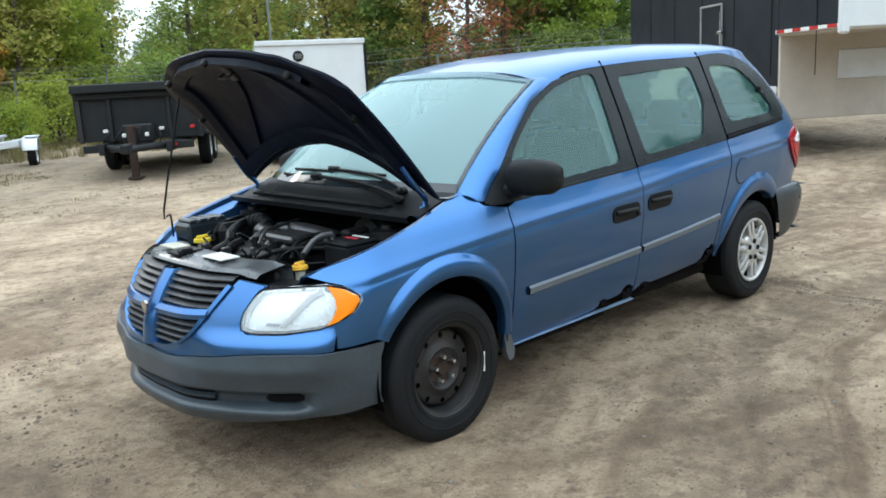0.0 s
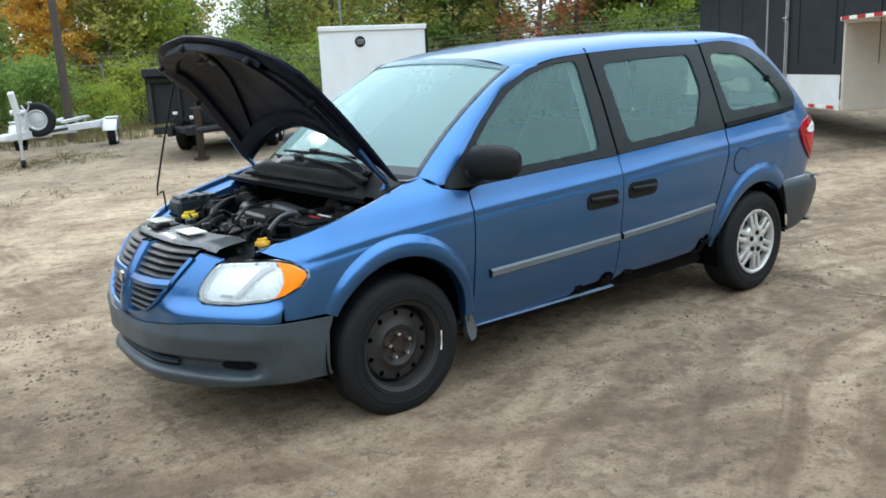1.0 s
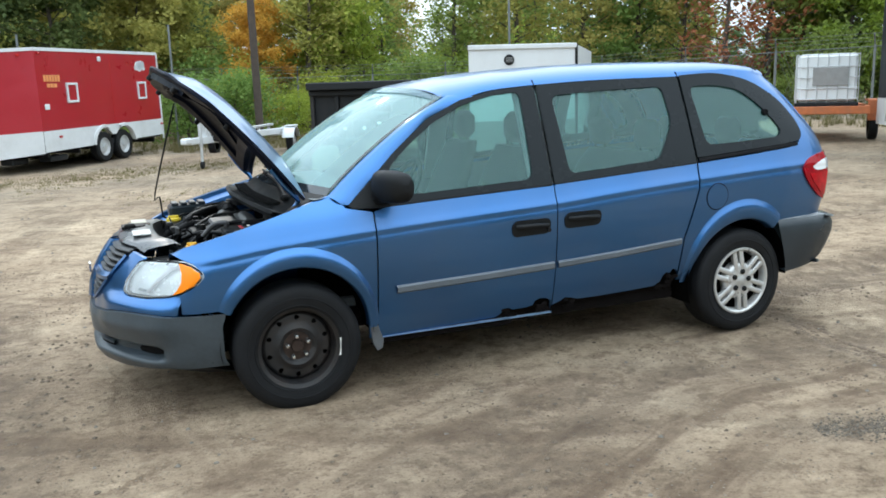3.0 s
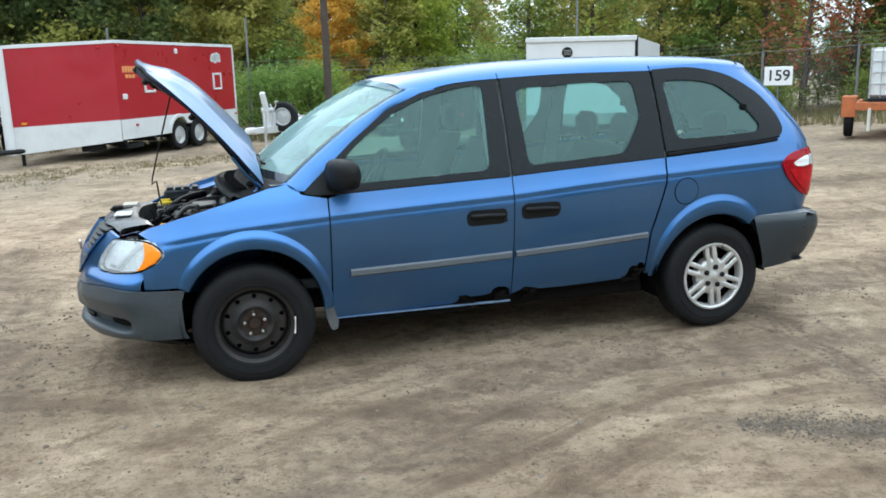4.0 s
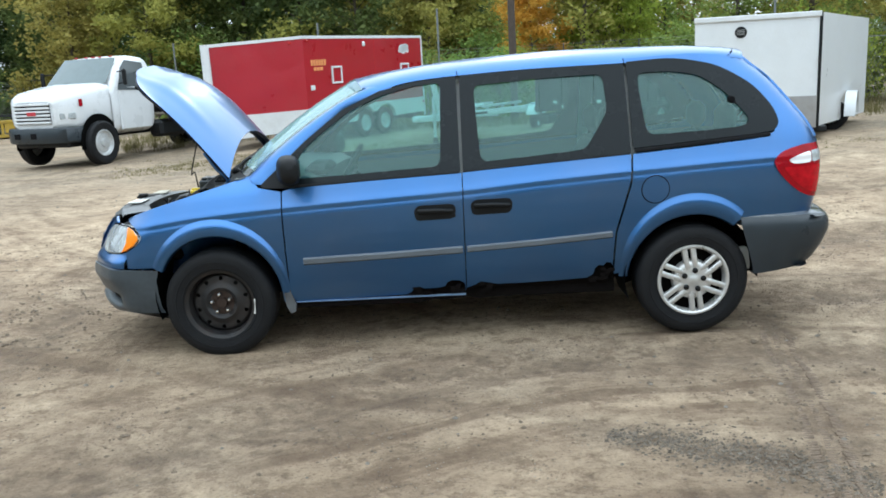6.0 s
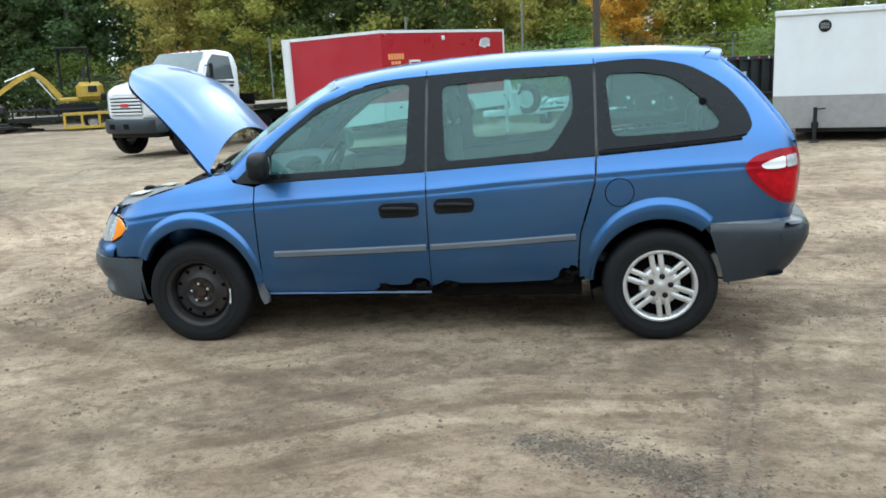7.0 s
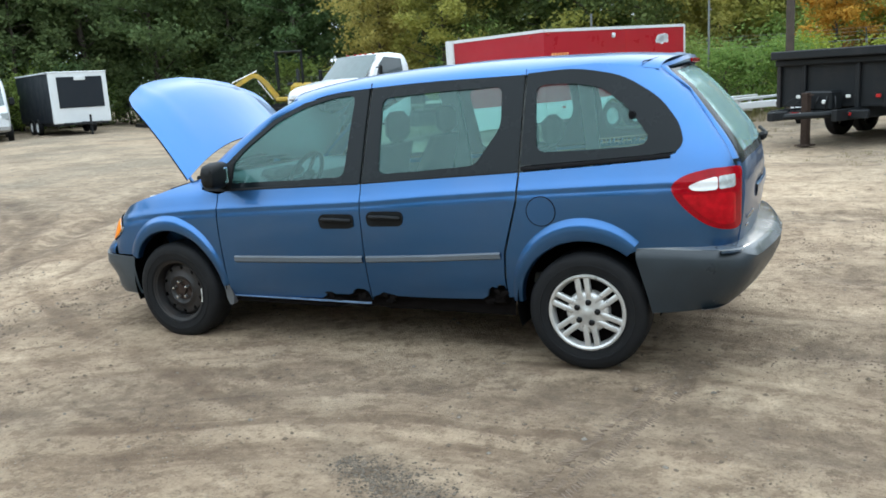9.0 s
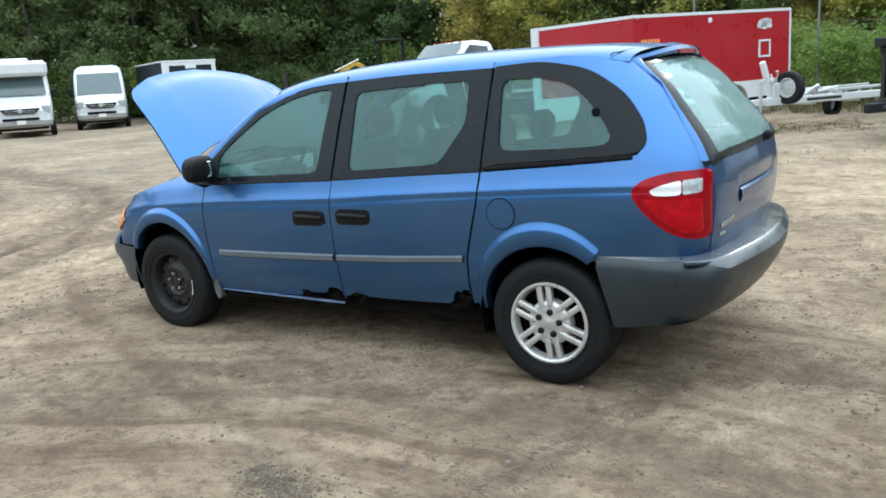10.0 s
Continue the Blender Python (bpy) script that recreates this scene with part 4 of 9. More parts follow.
            flakes.add([(px, y, pz) for px, pz in pts] + [(px, y - sgn * 0.01, pz) for px, pz in pts], [tuple(range(6))] + [(i, (i + 1) % 6, 6 + (i + 1) % 6, 6 + i) for i in range(6)])
        tagged(part("rust_scale", flakes, M["rust"], body, "flaking dark rust along the lower door edges"), kind="stuff")
    # flared wheel arches
    for cx, a0, a1, top in ((WHEELS[0], 2, 154, 0.478), (WHEELS[1], 52, 180, 0.505)):
        rows = []
        for a in grid(a0, a1, 3.5):
            ca, sa = math.cos(radians(a)), math.sin(radians(a))
            ro = 0.430 + (top - 0.430) * max(0.0, sa) ** 1.6
            k = (0.45 + 0.55 * smoothstep(0.1, 0.6, sa)) * (1 - 0.65 * smoothstep(132, 153, a) * (cx < 0))
            row = []
            for r, o in ((0.372, -0.04), (0.376, 0.010), (0.379, 0.018), (0.386, 0.022), (0.386 + 0.40 * (ro - 0.386), 0.025), (0.386 + 0.62 * (ro - 0.386), 0.023), (0.386 + 0.72 * (ro - 0.386), 0.018), (0.386 + 0.88 * (ro - 0.386), 0.006), (ro, 0.0006)):
                x, z = cx + r * ca, 0.365 + r * sa
                row.append((x, sgn * (half_width(x, z) + (o * k if o > 0.001 else o)), z))
            rows.append(row)
        part("wheel_flare", Shape().loft(rows), M["paint"], body, "flared wheel arch", angle=50)
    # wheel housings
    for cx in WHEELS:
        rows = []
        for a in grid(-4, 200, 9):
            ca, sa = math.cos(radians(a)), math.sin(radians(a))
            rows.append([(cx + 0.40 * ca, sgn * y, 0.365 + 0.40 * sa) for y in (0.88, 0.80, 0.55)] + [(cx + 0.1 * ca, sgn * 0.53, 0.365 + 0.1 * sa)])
        # liner colour carries the darkness of the wheel housing
        part("wheel_liner", Shape().loft(rows), M["shade_black"], body)
    # mud flap behind the front wheel
    flap = Shape()
    y0, y1 = sgn * 0.835, sgn * 0.876
    prof = [(-1.058, 0.44), (-1.022, 0.42), (-0.998, 0.345), (-0.978, 0.290), (-0.985, 0.243), (-1.015, 0.232), (-1.038, 0.28)]
    flap.add([(x, y0, z) for x, z in prof] + [(x, y1 - sgn * 0.01 * abs(z - 0.3), z) for x, z in prof], [tuple(range(7)), tuple(range(7, 14))] + [(i, (i + 1) % 7, 7 + (i + 1) % 7, 7 + i) for i in range(7)])
    part("mud_flap", flap, M["flap_grey"], body, "dusty dark grey mud flap")
    # tail lamp
    lamp_poly = [(1.890, 1.040), (1.945, 1.088), (2.05, 1.118), (2.13, 1.125), (2.203, 1.118), (2.214, 1.04), (2.214, 0.90), (2.206, 0.815), (2.14, 0.811), (2.05, 0.845), (1.962, 0.915), (1.905, 0.985)]
    lamp = part("tail_lamp", side_panel(smooth_loop(lamp_poly), sgn, 0.012, 0.04), M["lamp_red"], van, "red tail lamp with a clear band")
    part("reverse_lens", side_panel(rounded([(1.968, 1.037), (2.02, 1.063), (2.108, 1.085), (2.112, 1.020), (2.04, 1.014), (1.99, 1.018)], 0.018), sgn, 0.016, 0.01), M["lamp_clear"], lamp, "clear lens band")
    part("reverse_lens", side_panel(rounded([(2.113, 1.085), (2.186, 1.090), (2.190, 1.028), (2.117, 1.020)], 0.012), sgn, 0.016, 0.01), M["lamp_smoke"], lamp, "grey clear lens over the bulb")
    part("brake_lens", side_panel(rounded([(1.935, 1.000), (2.0, 0.996), (2.10, 1.000), (2.190, 1.006), (2.192, 0.835), (2.13, 0.838), (2.06, 0.872), (1.985, 0.935)], 0.03), sgn, 0.0155, 0.01), M["lamp_bright"], lamp, "brighter red lower lens")
    # door mirror
    mir = Shape()
    yb = sgn * (half_width(-0.97, 1.09))
    rows = []
    for t, cy, ry, rz, cx in ((0, 0.0, 0.02, 0.02, -0.95), (0.1, 0.012, 0.10, 0.072, -0.955), (0.3, 0.03, 0.118, 0.092, -0.952), (0.6, 0.12, 0.120, 0.096, -0.935), (0.85, 0.20, 0.105, 0.086, -0.915), (0.97, 0.232, 0.08, 0.062, -0.905), (1, 0.24, 0.02, 0.02, -0.90)):
        ring = []
        for a in grid(0, 345, 15):
            c, s = math.cos(radians(a)), math.sin(radians(a))
            e = 0.72
            ring.append((cx + 0.58 * ry * math.copysign(abs(c) ** e, c), yb + sgn * (0.02 + cy), 1.120 + 0.88 * rz * math.copysign(abs(s) ** e, s)))
        rows.append(ring)
    mir.loft(rows, closed=True)
    mir.add(rows[0], [tuple(range(len(rows[0])))]).add(rows[-1], [tuple(range(len(rows[-1])))])
    mirror = part("door_mirror", mir, M["black_plastic"], van, "black door mirror", angle=50)
    arm = Shape().tube([(-0.98, yb - sgn * 0.01, 1.055), (-0.965, yb + sgn * 0.05, 1.062), (-0.94, yb + sgn * 0.12, 1.085)], 0.036, 10)
    part("mirror_arm", arm, M["black_plastic"], mirror)
    glass = Shape().box((-0.879, yb + sgn * 0.14, 1.118), (0.006, 0.13, 0.10), 0.003)
    part("mirror_glass", glass, M["mirror"], mirror)
    part("mirror_patch", side_panel([(-1.135, 1.02), (-0.985, 1.016), (-0.90, 1.02), (-0.905, 1.20), (-0.985, 1.155)], sgn, 0.006), M["black_plastic"], door)
    # seams on the roof rail
    for x in (0.063, 1.061):
        z0 = 1.605 if x < 0.5 else 1.632
        pts = [(x + 0.002, z0 - 0.005), (x, z0 + 0.015), (x - 0.002, z0 + 0.032)]
        part("rail_seam", side_line(pts, sgn, 0.005, -0.001, 0.003, 8), M["seam"], body)


for side in (NEAR, FAR):
    side_body(side)

# ---- roof, pillars, windscreen ----
roof_z = spline([-0.62, -0.45, -0.25, 0.0, 0.3, 0.9, 1.4, 1.7, 1.9], [1.592, 1.632, 1.668, 1.702, 1.725, 1.744, 1.738, 1.712, 1.675])
rail_z = spline([-0.52, -0.41, -0.2, 0.052, 0.55, 1.06, 1.34, 1.60, 1.70, 1.78], [1.496, 1.540, 1.588, 1.608, 1.629, 1.636, 1.650, 1.652, 1.640, 1.625])


def roof_section(x, n=18):
    z0, zr = rail_z(x), roof_z(x)
    w0 = half_width(x, z0)
    h = zr - z0
    p0, p1, p2, p3 = (w0, z0), (w0 - 0.40 * h * 0.95, z0 + h * 0.95), (w0 * 0.50, zr - 0.004), (0.0, zr)
    pts = []
    for k in range(n + 1):
        t = k / n
        a, b, c, d = (1 - t) ** 3, 3 * t * (1 - t) ** 2, 3 * t * t * (1 - t), t ** 3
        pts.append((a * p0[0] + b * p1[0] + c * p2[0] + d * p3[0], a * p0[1] + b * p1[1] + c * p2[1] + d * p3[1]))
    return pts


rows = []
for x in grid(-0.505, 1.775, 0.06):
    half = roof_section(x)
    bow = 0.11 * (1 - smoothstep(-0.5, 0.35, x)) - 0.09 * smoothstep(1.2, 1.775, x)
    full = [(-w, z) for w, z in half] + [(w, z) for w, z in reversed(half[:-1])]
    rows.append([(x - bow * (1 - (w / 0.68) ** 2), w, z) for w, z in full])
roof_front = rows[0]
roof = Shape().loft(rows)
part("roof_skin", roof, M["paint"], body)
lining = Shape().loft([[(x, y * 0.97, z - 0.035) for x, y, z in row] for row in rows[1:-1]])
part("headliner", lining, M["headliner"], body, "pale grey headliner")

W_BASE = [(-1.225, -0.775, 1.066), (-1.30, -0.62, 1.075), (-1.375, -0.35, 1.078), (-1.405, 0.0, 1.080), (-1.375, 0.35, 1.078), (-1.30, 0.62, 1.075), (-1.225, 0.775, 1.066)]
W_TOP = [(-0.490, -0.648, 1.562)] + [(x - 0.002, y, z - 0.004) for x, y, z in roof_front[10:-10:2]] + [(-0.490, 0.648, 1.562)]


def screen_rows(base, top, n=16, m=41, bulge=0.035):
    b, t = resample(base, m), resample(top, m)
    out = []
    for i in range(n + 1):
        s = i / n
        row = []
        for p, q in zip(b, t):
            r = p.lerp(q, s)
            k = bulge * 4 * s * (1 - s)
            row.append((r.x - 0.56 * k, r.y, r.z + 0.83 * k))
        out.append(row)
    return out


glass_rows = screen_rows(W_BASE, W_TOP)
screen = part("windscreen", Shape().loft(glass_rows), M["screen"], van, "pale tinted windscreen")
screen.visible_shadow = False
# black print round the windscreen
band = Shape()
lift = lambda row: [(x - 0.004, y, z + 0.005) for x, y, z in row]
part("shade_band", Shape().loft([[lift(r)[0]] + lift(r)[1:-1] + [lift(r)[-1]] for r in glass_rows[15:]]), M["shade_band"], screen, "grey tinted shade band")
for i0, i1 in ((0, 1), (40, 39)):
    band.loft([[lift(r)[i0], tuple(Vector(lift(r)[i0]).lerp(Vector(lift(r)[i1]), 0.45))] for r in glass_rows[:16]])
band.loft([lift(r) for r in glass_rows[:2]])
part("screen_band", band, M["frit"], screen, "dark band round the windscreen")


def roof_at(x, y):
    half = roof_section(x, 60)
    return min(half, key=lambda s: abs(s[0] - y))[1]


# A pillars: from the door frame to the edge of the windscreen
for sgn in (NEAR, FAR):
    out = resample([(x, 0, z) for x, z in [(-1.165, 1.03)] + A_TOP[:5] + [(-0.33, 1.556)]], 26)
    a = [Vector((p.x, sgn * (half_width(p.x, p.z) + 0.001), p.z)) for p in out]
    b = resample([(row[0][0], sgn * abs(row[0][1]), row[0][2]) for row in glass_rows] + [(-0.36, sgn * 0.63, roof_at(-0.36, 0.63) - 0.004)], 26)
    rows = []
    for i, (p, q) in enumerate(zip(a, b)):
        mid = p.lerp(q, 0.5) + Vector((-0.008, sgn * 0.016, 0.012)) * (1 - 0.85 * smoothstep(0.7, 1.0, i / 25))
        ctrl = [p + Vector((0, -sgn * 0.02, 0)), p] + [(1 - t) ** 2 * p + 2 * t * (1 - t) * (mid + (mid - p.lerp(q, 0.5))) + t * t * q for t in (0.2, 0.4, 0.6, 0.8)] + [q, q + Vector((0.01, 0, -0.02))]
        rows.append(ctrl)
    part("front_pillar", Shape().loft(rows), M["paint"], body)

# ---- tailgate ----
HATCH = mirror_poly([(0, 0.66), (0.55, 0.672), (0.705, 0.70), (0.735, 0.80), (0.745, 1.05), (0.735, 1.14), (0.60, 1.162), (0, 1.168)])
YS, ZS = grid(-0.78, 0.78, 0.04), grid(0.6, 1.72, 0.035)
gate = part("tailgate", skin(HATCH, YS, ZS, lambda y, z: rear_pt(y, z, 0.004 - 0.012 * smoothstep(0.9, 0.97, z) * (1 - smoothstep(1.0, 1.06, z)) * (1 if abs(y) < 0.4 else 0)), 0.02, lambda p: (-1, 0, 0)), M["paint"], van)
GO = mirror_poly([(0, 1.158), (0.60, 1.152), (0.733, 1.131), (0.71, 1.25), (0.66, 1.42), (0.60, 1.56), (0.565, 1.622), (0, 1.650)])
GI = mirror_poly([(0, 1.195), (0.50, 1.192), (0.635, 1.182), (0.628, 1.27), (0.588, 1.42), (0.545, 1.54), (0.52, 1.612), (0, 1.640)])
rows = []
for a0, a1, b0, b1 in zip(GO, GO[1:] + GO[:1], GI, GI[1:] + GI[:1]):
    for k in range(8):
        t = k / 8
        rows.append([rear_pt((a0[0] + (a1[0] - a0[0]) * t) * (1 - s) + (b0[0] + (b1[0] - b0[0]) * t) * s, (a0[1] + (a1[1] - a0[1]) * t) * (1 - s) + (b0[1] + (b1[1] - b0[1]) * t) * s, 0.006) for s in (0, 0.35, 0.7, 1)])
part("window_frame", Shape().loft(rows + rows[:1]), M["black_trim"], gate, "dark border of the rear window")
back_pane = part("window_pane", skin(rounded(GI, 0.05), YS, ZS, lambda y, z: rear_pt(y, z, 0.002), 0), M["screen"], gate)
back_pane.visible_shadow = False
# pillars between rear window and quarter panel
for sgn in (NEAR, FAR):
    rows = []
    for z in grid(1.158, 1.64, 0.03):
        yy = float(np.interp(z, [1.145, 1.25, 1.42, 1.56, 1.64], [0.728, 0.71, 0.66, 0.60, 0.555]))
        p = Vector(rear_pt(sgn * yy, z, 0.004))
        xq = float(np.interp(z, [1.125, 1.235, 1.38, 1.52, 1.645], [2.185, 2.135, 2.035, 1.93, 1.775]))
        q = Vector((xq, sgn * half_width(xq, z), z))
        m = p.lerp(q, 0.5) + Vector((0.016, sgn * 0.016, 0.004))
        rows.append([(1 - t) ** 2 * p + 2 * t * (1 - t) * m + t * t * q for t in (0, 0.11, 0.22, 0.33, 0.5, 0.66, 0.83, 1)])
    part("frame_wing", Shape().loft([r[:4] for r in rows]), M["black_trim"], gate, "dark glass edge that wraps round the corner")
    part("rear_pillar", Shape().loft([r[3:] for r in rows]), M["paint"], body)
# spoiler
rows = []
for y in grid(-0.625, 0.625, 0.04):
    k = 1 - (abs(y) / 0.66) ** 4
    x0 = 1.672 + 0.085 * (1 - (y / 0.68) ** 2)
    zt = roof_z(1.70) - 0.001 - 0.060 * (abs(y) / 0.6) ** 2
    low_z = zt - 0.058 - 0.045 * smoothstep(0.48, 0.62, abs(y))
    rows.append([(x0 - 0.04, y, zt + 0.002), (x0 + 0.05, y, zt + 0.006), (x0 + 0.090 * k + 0.03, y, zt - 0.012), (x0 + 0.100 * k + 0.03, y, zt - 0.030), (x0 + 0.085 * k + 0.03, y, (zt + low_z) / 2 - 0.02), (x0 + 0.045, y, low_z), (x0 - 0.04, y, low_z)])
spoiler = part("spoiler", Shape().loft(rows, closed=True).add(rows[0], [tuple(range(7))]).add(rows[-1], [tuple(range(7))]), M["paint"], gate, "roof spoiler with a red brake lamp")
part("brake_lamp", Shape().box((1.889, 0.0, roof_z(1.70) - 0.046), (0.012, 0.34, 0.022), 0.004), M["lamp_red"], gate)
# grab bar, wiper, badges as plain bars
bar = Shape().loft([[rear_pt(y, z, o) for z, o in ((0.985, 0.0), (0.975, 0.010), (0.945, 0.014), (0.915, 0.008), (0.91, 0.0))] for y in grid(-0.40, 0.40, 0.05)])
part("grab_bar", bar, M["paint"], gate)
wip = Shape().tube([rear_pt(0.30, 1.185, 0.03), rear_pt(0.34, 1.20, 0.05), rear_pt(0.52, 1.225, 0.03)], 0.012, 8)
wip.box(rear_pt(0.31, 1.185, 0.02), (0.05, 0.06, 0.05), 0.015)
part("rear_wiper", wip, M["black_plastic"], gate)
for k in range(5):
    badge = Shape().box(rear_pt(-0.655 + 0.036 * k, 0.842 + 0.003 * k, 0.008), (0.006, 0.026, 0.022), 0.003)
    part("badge_bar", badge, M["chrome"], gate)
for k in range(3):
    badge = Shape().box(rear_pt(-0.655 + 0.024 * k, 0.798, 0.008), (0.006, 0.017, 0.014), 0.002)
    part("badge_bar", badge, M["chrome"], gate)
# rear bumper
bump_x = spline([0.33, 0.40, 0.48, 0.57, 0.63, 0.665, 0.69, 0.705, 0.73], [2.13, 2.205, 2.265, 2.312, 2.330, 2.322, 2.302, 2.285, 2.25])
rows = []
path = []
for x in grid(1.705, 2.10, 0.035):
    path.append((0, x))
for f in (0.955, 0.93, 0.90, 0.86, 0.8, 0.7, 0.55, 0.4, 0.2, 0.0, -0.2, -0.4, -0.55, -0.7, -0.8, -0.86, -0.90, -0.93, -0.955):
    path.append((1, f))
for x in reversed(grid(1.705, 2.10, 0.035)):
    path.append((2, x))
for kind, v in path:
    row = []
    for z, o in ((0.392, -0.05), (0.383, 0.0), (0.44, 0.012), (0.52, 0.017), (0.60, 0.020), (0.655, 0.018), (0.688, 0.010), (0.703, -0.004), (0.700, -0.06)):
        if kind == 1:
            y = -v * 0.925
            turn_in = smoothstep(0.55, 0.95, abs(v))
            x = bump_x(z) + 0.042 * (1 - smoothstep(0.15, 0.88, abs(v))) - tail_d(min(0.999, abs(v))) + (o * (1 - turn_in) if o < -0.01 else 0)
            row.append((x, y + math.copysign(o, y) * turn_in, z + (0.008 if z < 0.4 else 0.0)))
        else:
            sgn = -1 if kind == 0 else 1
            dz = (0.03 * smoothstep(1.75, 2.1, v) - 0.022) if z < 0.4 else 0.0
            edge = 1.705 + max(0.0, 0.66 - z) * 0.30
            x = max(v, edge)
            taper = tail_f(max(0.02, bump_x(z) - x)) / tail_f(0.5)
            row.append((x, sgn * (0.912 * min(1.0, taper + 0.012) + o), z + dz))
    rows.append(row)
rear_bumper = part("rear_bumper", Shape().loft(rows), M["grey_plastic"], van, "scuffed dark grey rear bumper")

# bumper top in the lightened plastic, drawn where the ledge mirrors the sky
pad_rows = []
for (kind, v), row in zip(path, rows):
    out = Vector(row[7])
    if kind == 1:
        inn = Vector((tail_x(0.72) - tail_d(min(0.999, abs(v))) - 0.02, -v * 0.885, 0.720))
    else:
        inn = Vector((out.x, math.copysign(half_width(out.x, 0.72) - 0.012, out.y), 0.720))
    reach = 1 - smoothstep(0.80, 0.95, abs(v)) if kind == 1 else 0.0
    lip_pts = [out.lerp(Vector(row[i]), reach) + Vector((0.004, math.copysign(0.002, out.y), 0.003)) for i in (5, 6)] if reach > 0 else [out, out]
    lip_pts = [tuple(p - Vector((0, 0, 0.003 * (1 - reach)))) for p in lip_pts]
    pad_rows.append(lip_pts + [tuple(out.lerp(inn, t) + Vector((0.003 * reach * (1 - t), 0, 0.004 + 0.004 * t))) for t in (0.0, 0.12, 0.5, 0.85, 1.0)])
part("step_pad", Shape().loft(pad_rows), M["step_pad"], rear_bumper, "smooth rear bumper top, lightened for its sky sheen", angle=60)

# ---- nose: bumper, fascia, grille, headlamps ----
low = [(f, 0.235 + 0.03 * smoothstep(0.5, 0.95, f)) for f in grid(0, 0.964, 0.1)]
line_z = lambda f: 0.500 + 0.055 * smoothstep(0.15, 0.75, abs(f)) - 0.012 * smoothstep(0.8, 0.96, abs(f)) + 0.012 * (1 - smoothstep(0.0, 0.12, abs(f)))
top = [(f, line_z(f)) for f in reversed(grid(0, 0.964, 0.07))]
def bumper_off(f, z):
    """The bumper skin: a lower channel set back between the face and the lip, ending in the fog lamp pockets."""
    mid = 0.343 - 0.006 * abs(f)
    ends = 1 - smoothstep(0.80, 0.88, abs(f))
    chan = smoothstep(mid - 0.045, mid - 0.018, z) * (1 - smoothstep(mid + 0.012, mid + 0.050, z)) * ends
    lip = (1 - smoothstep(mid - 0.060, mid - 0.030, z)) * ends
    return 0.012 - 0.050 * chan + 0.008 * lip + brow(f, z)


bumper_edge = []
for i, p in enumerate(mirror_poly(low + top)):
    q = mirror_poly(low + top)[(i + 1) % len(mirror_poly(low + top))]
    steps = max(1, int(math.hypot(q[0] - p[0], q[1] - p[1]) / 0.03))
    bumper_edge += [(p[0] + (q[0] - p[0]) * k / steps, p[1] + (q[1] - p[1]) * k / steps) for k in range(steps)]
bumper = part("front_bumper", skin(bumper_edge, FS, grid(0.14, 0.94, 0.01), lambda f, z: front_pt(f, z, bumper_off(f, z)), 0.03, lambda p: (1, 0, 0)), M["front_plastic"], van, "scuffed lighter grey front bumper", angle=60)
under = Shape().loft([[front_pt(f, 0.235 + 0.03 * smoothstep(0.5, 0.95, abs(f)), 0.012), (front_pt(f, 0.2)[0] + 0.12, front_pt(f, 0.2)[1] * 0.92, 0.19), (front_pt(f, 0.2)[0] + 0.35, front_pt(f, 0.2)[1] * 0.85, 0.20)] for f in grid(-0.95, 0.95, 0.06)])
part("bumper_lip", under, M["black_plastic"], bumper)
# black strips draw the shade lines along the channel's upper and lower edges
slot = mirror_poly([(0, 0.356), (0.25, 0.352), (0.40, 0.350), (0.44, 0.353), (0.42, 0.361), (0.2, 0.370), (0, 0.375)])
part("lower_intake", front_panel(slot, -0.030, 0.010), M["seam"], bumper, "black strip painting the shade in the lower channel")
# added black plates fill the see-through gap with the wheel well's shade
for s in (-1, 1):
    part("bumper_end", Shape().box((-1.868, s * 0.70, 0.40), (0.02, 0.30, 0.24), 0.008), M["shade_black"], bumper)
rib = Shape().loft([[front_pt(f, z, o) for z, o in ((0.326, -0.036), (0.330, -0.020), (0.340, -0.018), (0.348, -0.036))] for f in grid(-0.45, 0.45, 0.03)])
part("intake_rib", rib, M["front_plastic"], bumper)
part("lower_intake", front_panel(mirror_poly([(0, 0.312), (0.38, 0.310), (0.45, 0.318), (0.42, 0.326), (0, 0.328)]), -0.024, 0.008), M["seam"], bumper)
for s in (-1, 1):
    # black patch stands in for the shaded inside of the fog lamp pocket
    hole = [(s * a, b) for a, b in ((0.685, 0.346), (0.70, 0.330), (0.80, 0.325), (0.835, 0.334), (0.838, 0.352), (0.80, 0.361), (0.70, 0.362))]
    part("fog_lamp_hole", front_panel(hole, -0.022, 0.014), M["seam"], bumper)

up = [(0.905, 0.652), (0.865, 0.635), (0.756, 0.620), (0.66, 0.619), (0.61, 0.621), (0.577, 0.632), (0.566, 0.66), (0.563, 0.70), (0.588, 0.772), (0.612, 0.797), (0.605, 0.803), (0.55, 0.811), (0.485, 0.820), (0.47, 0.80), (0.445, 0.75), (0.40, 0.67), (0.35, 0.605), (0.28, 0.560), (0.18, 0.538), (0.06, 0.530), (0, 0.530)]
bot = [(f, line_z(f) + 0.004) for f in grid(0, 0.905, 0.07)]
fascia = part("fascia", front_panel(mirror_poly(bot + up), brow), M["paint"], van, "blue painted nose with a crosshair grille")
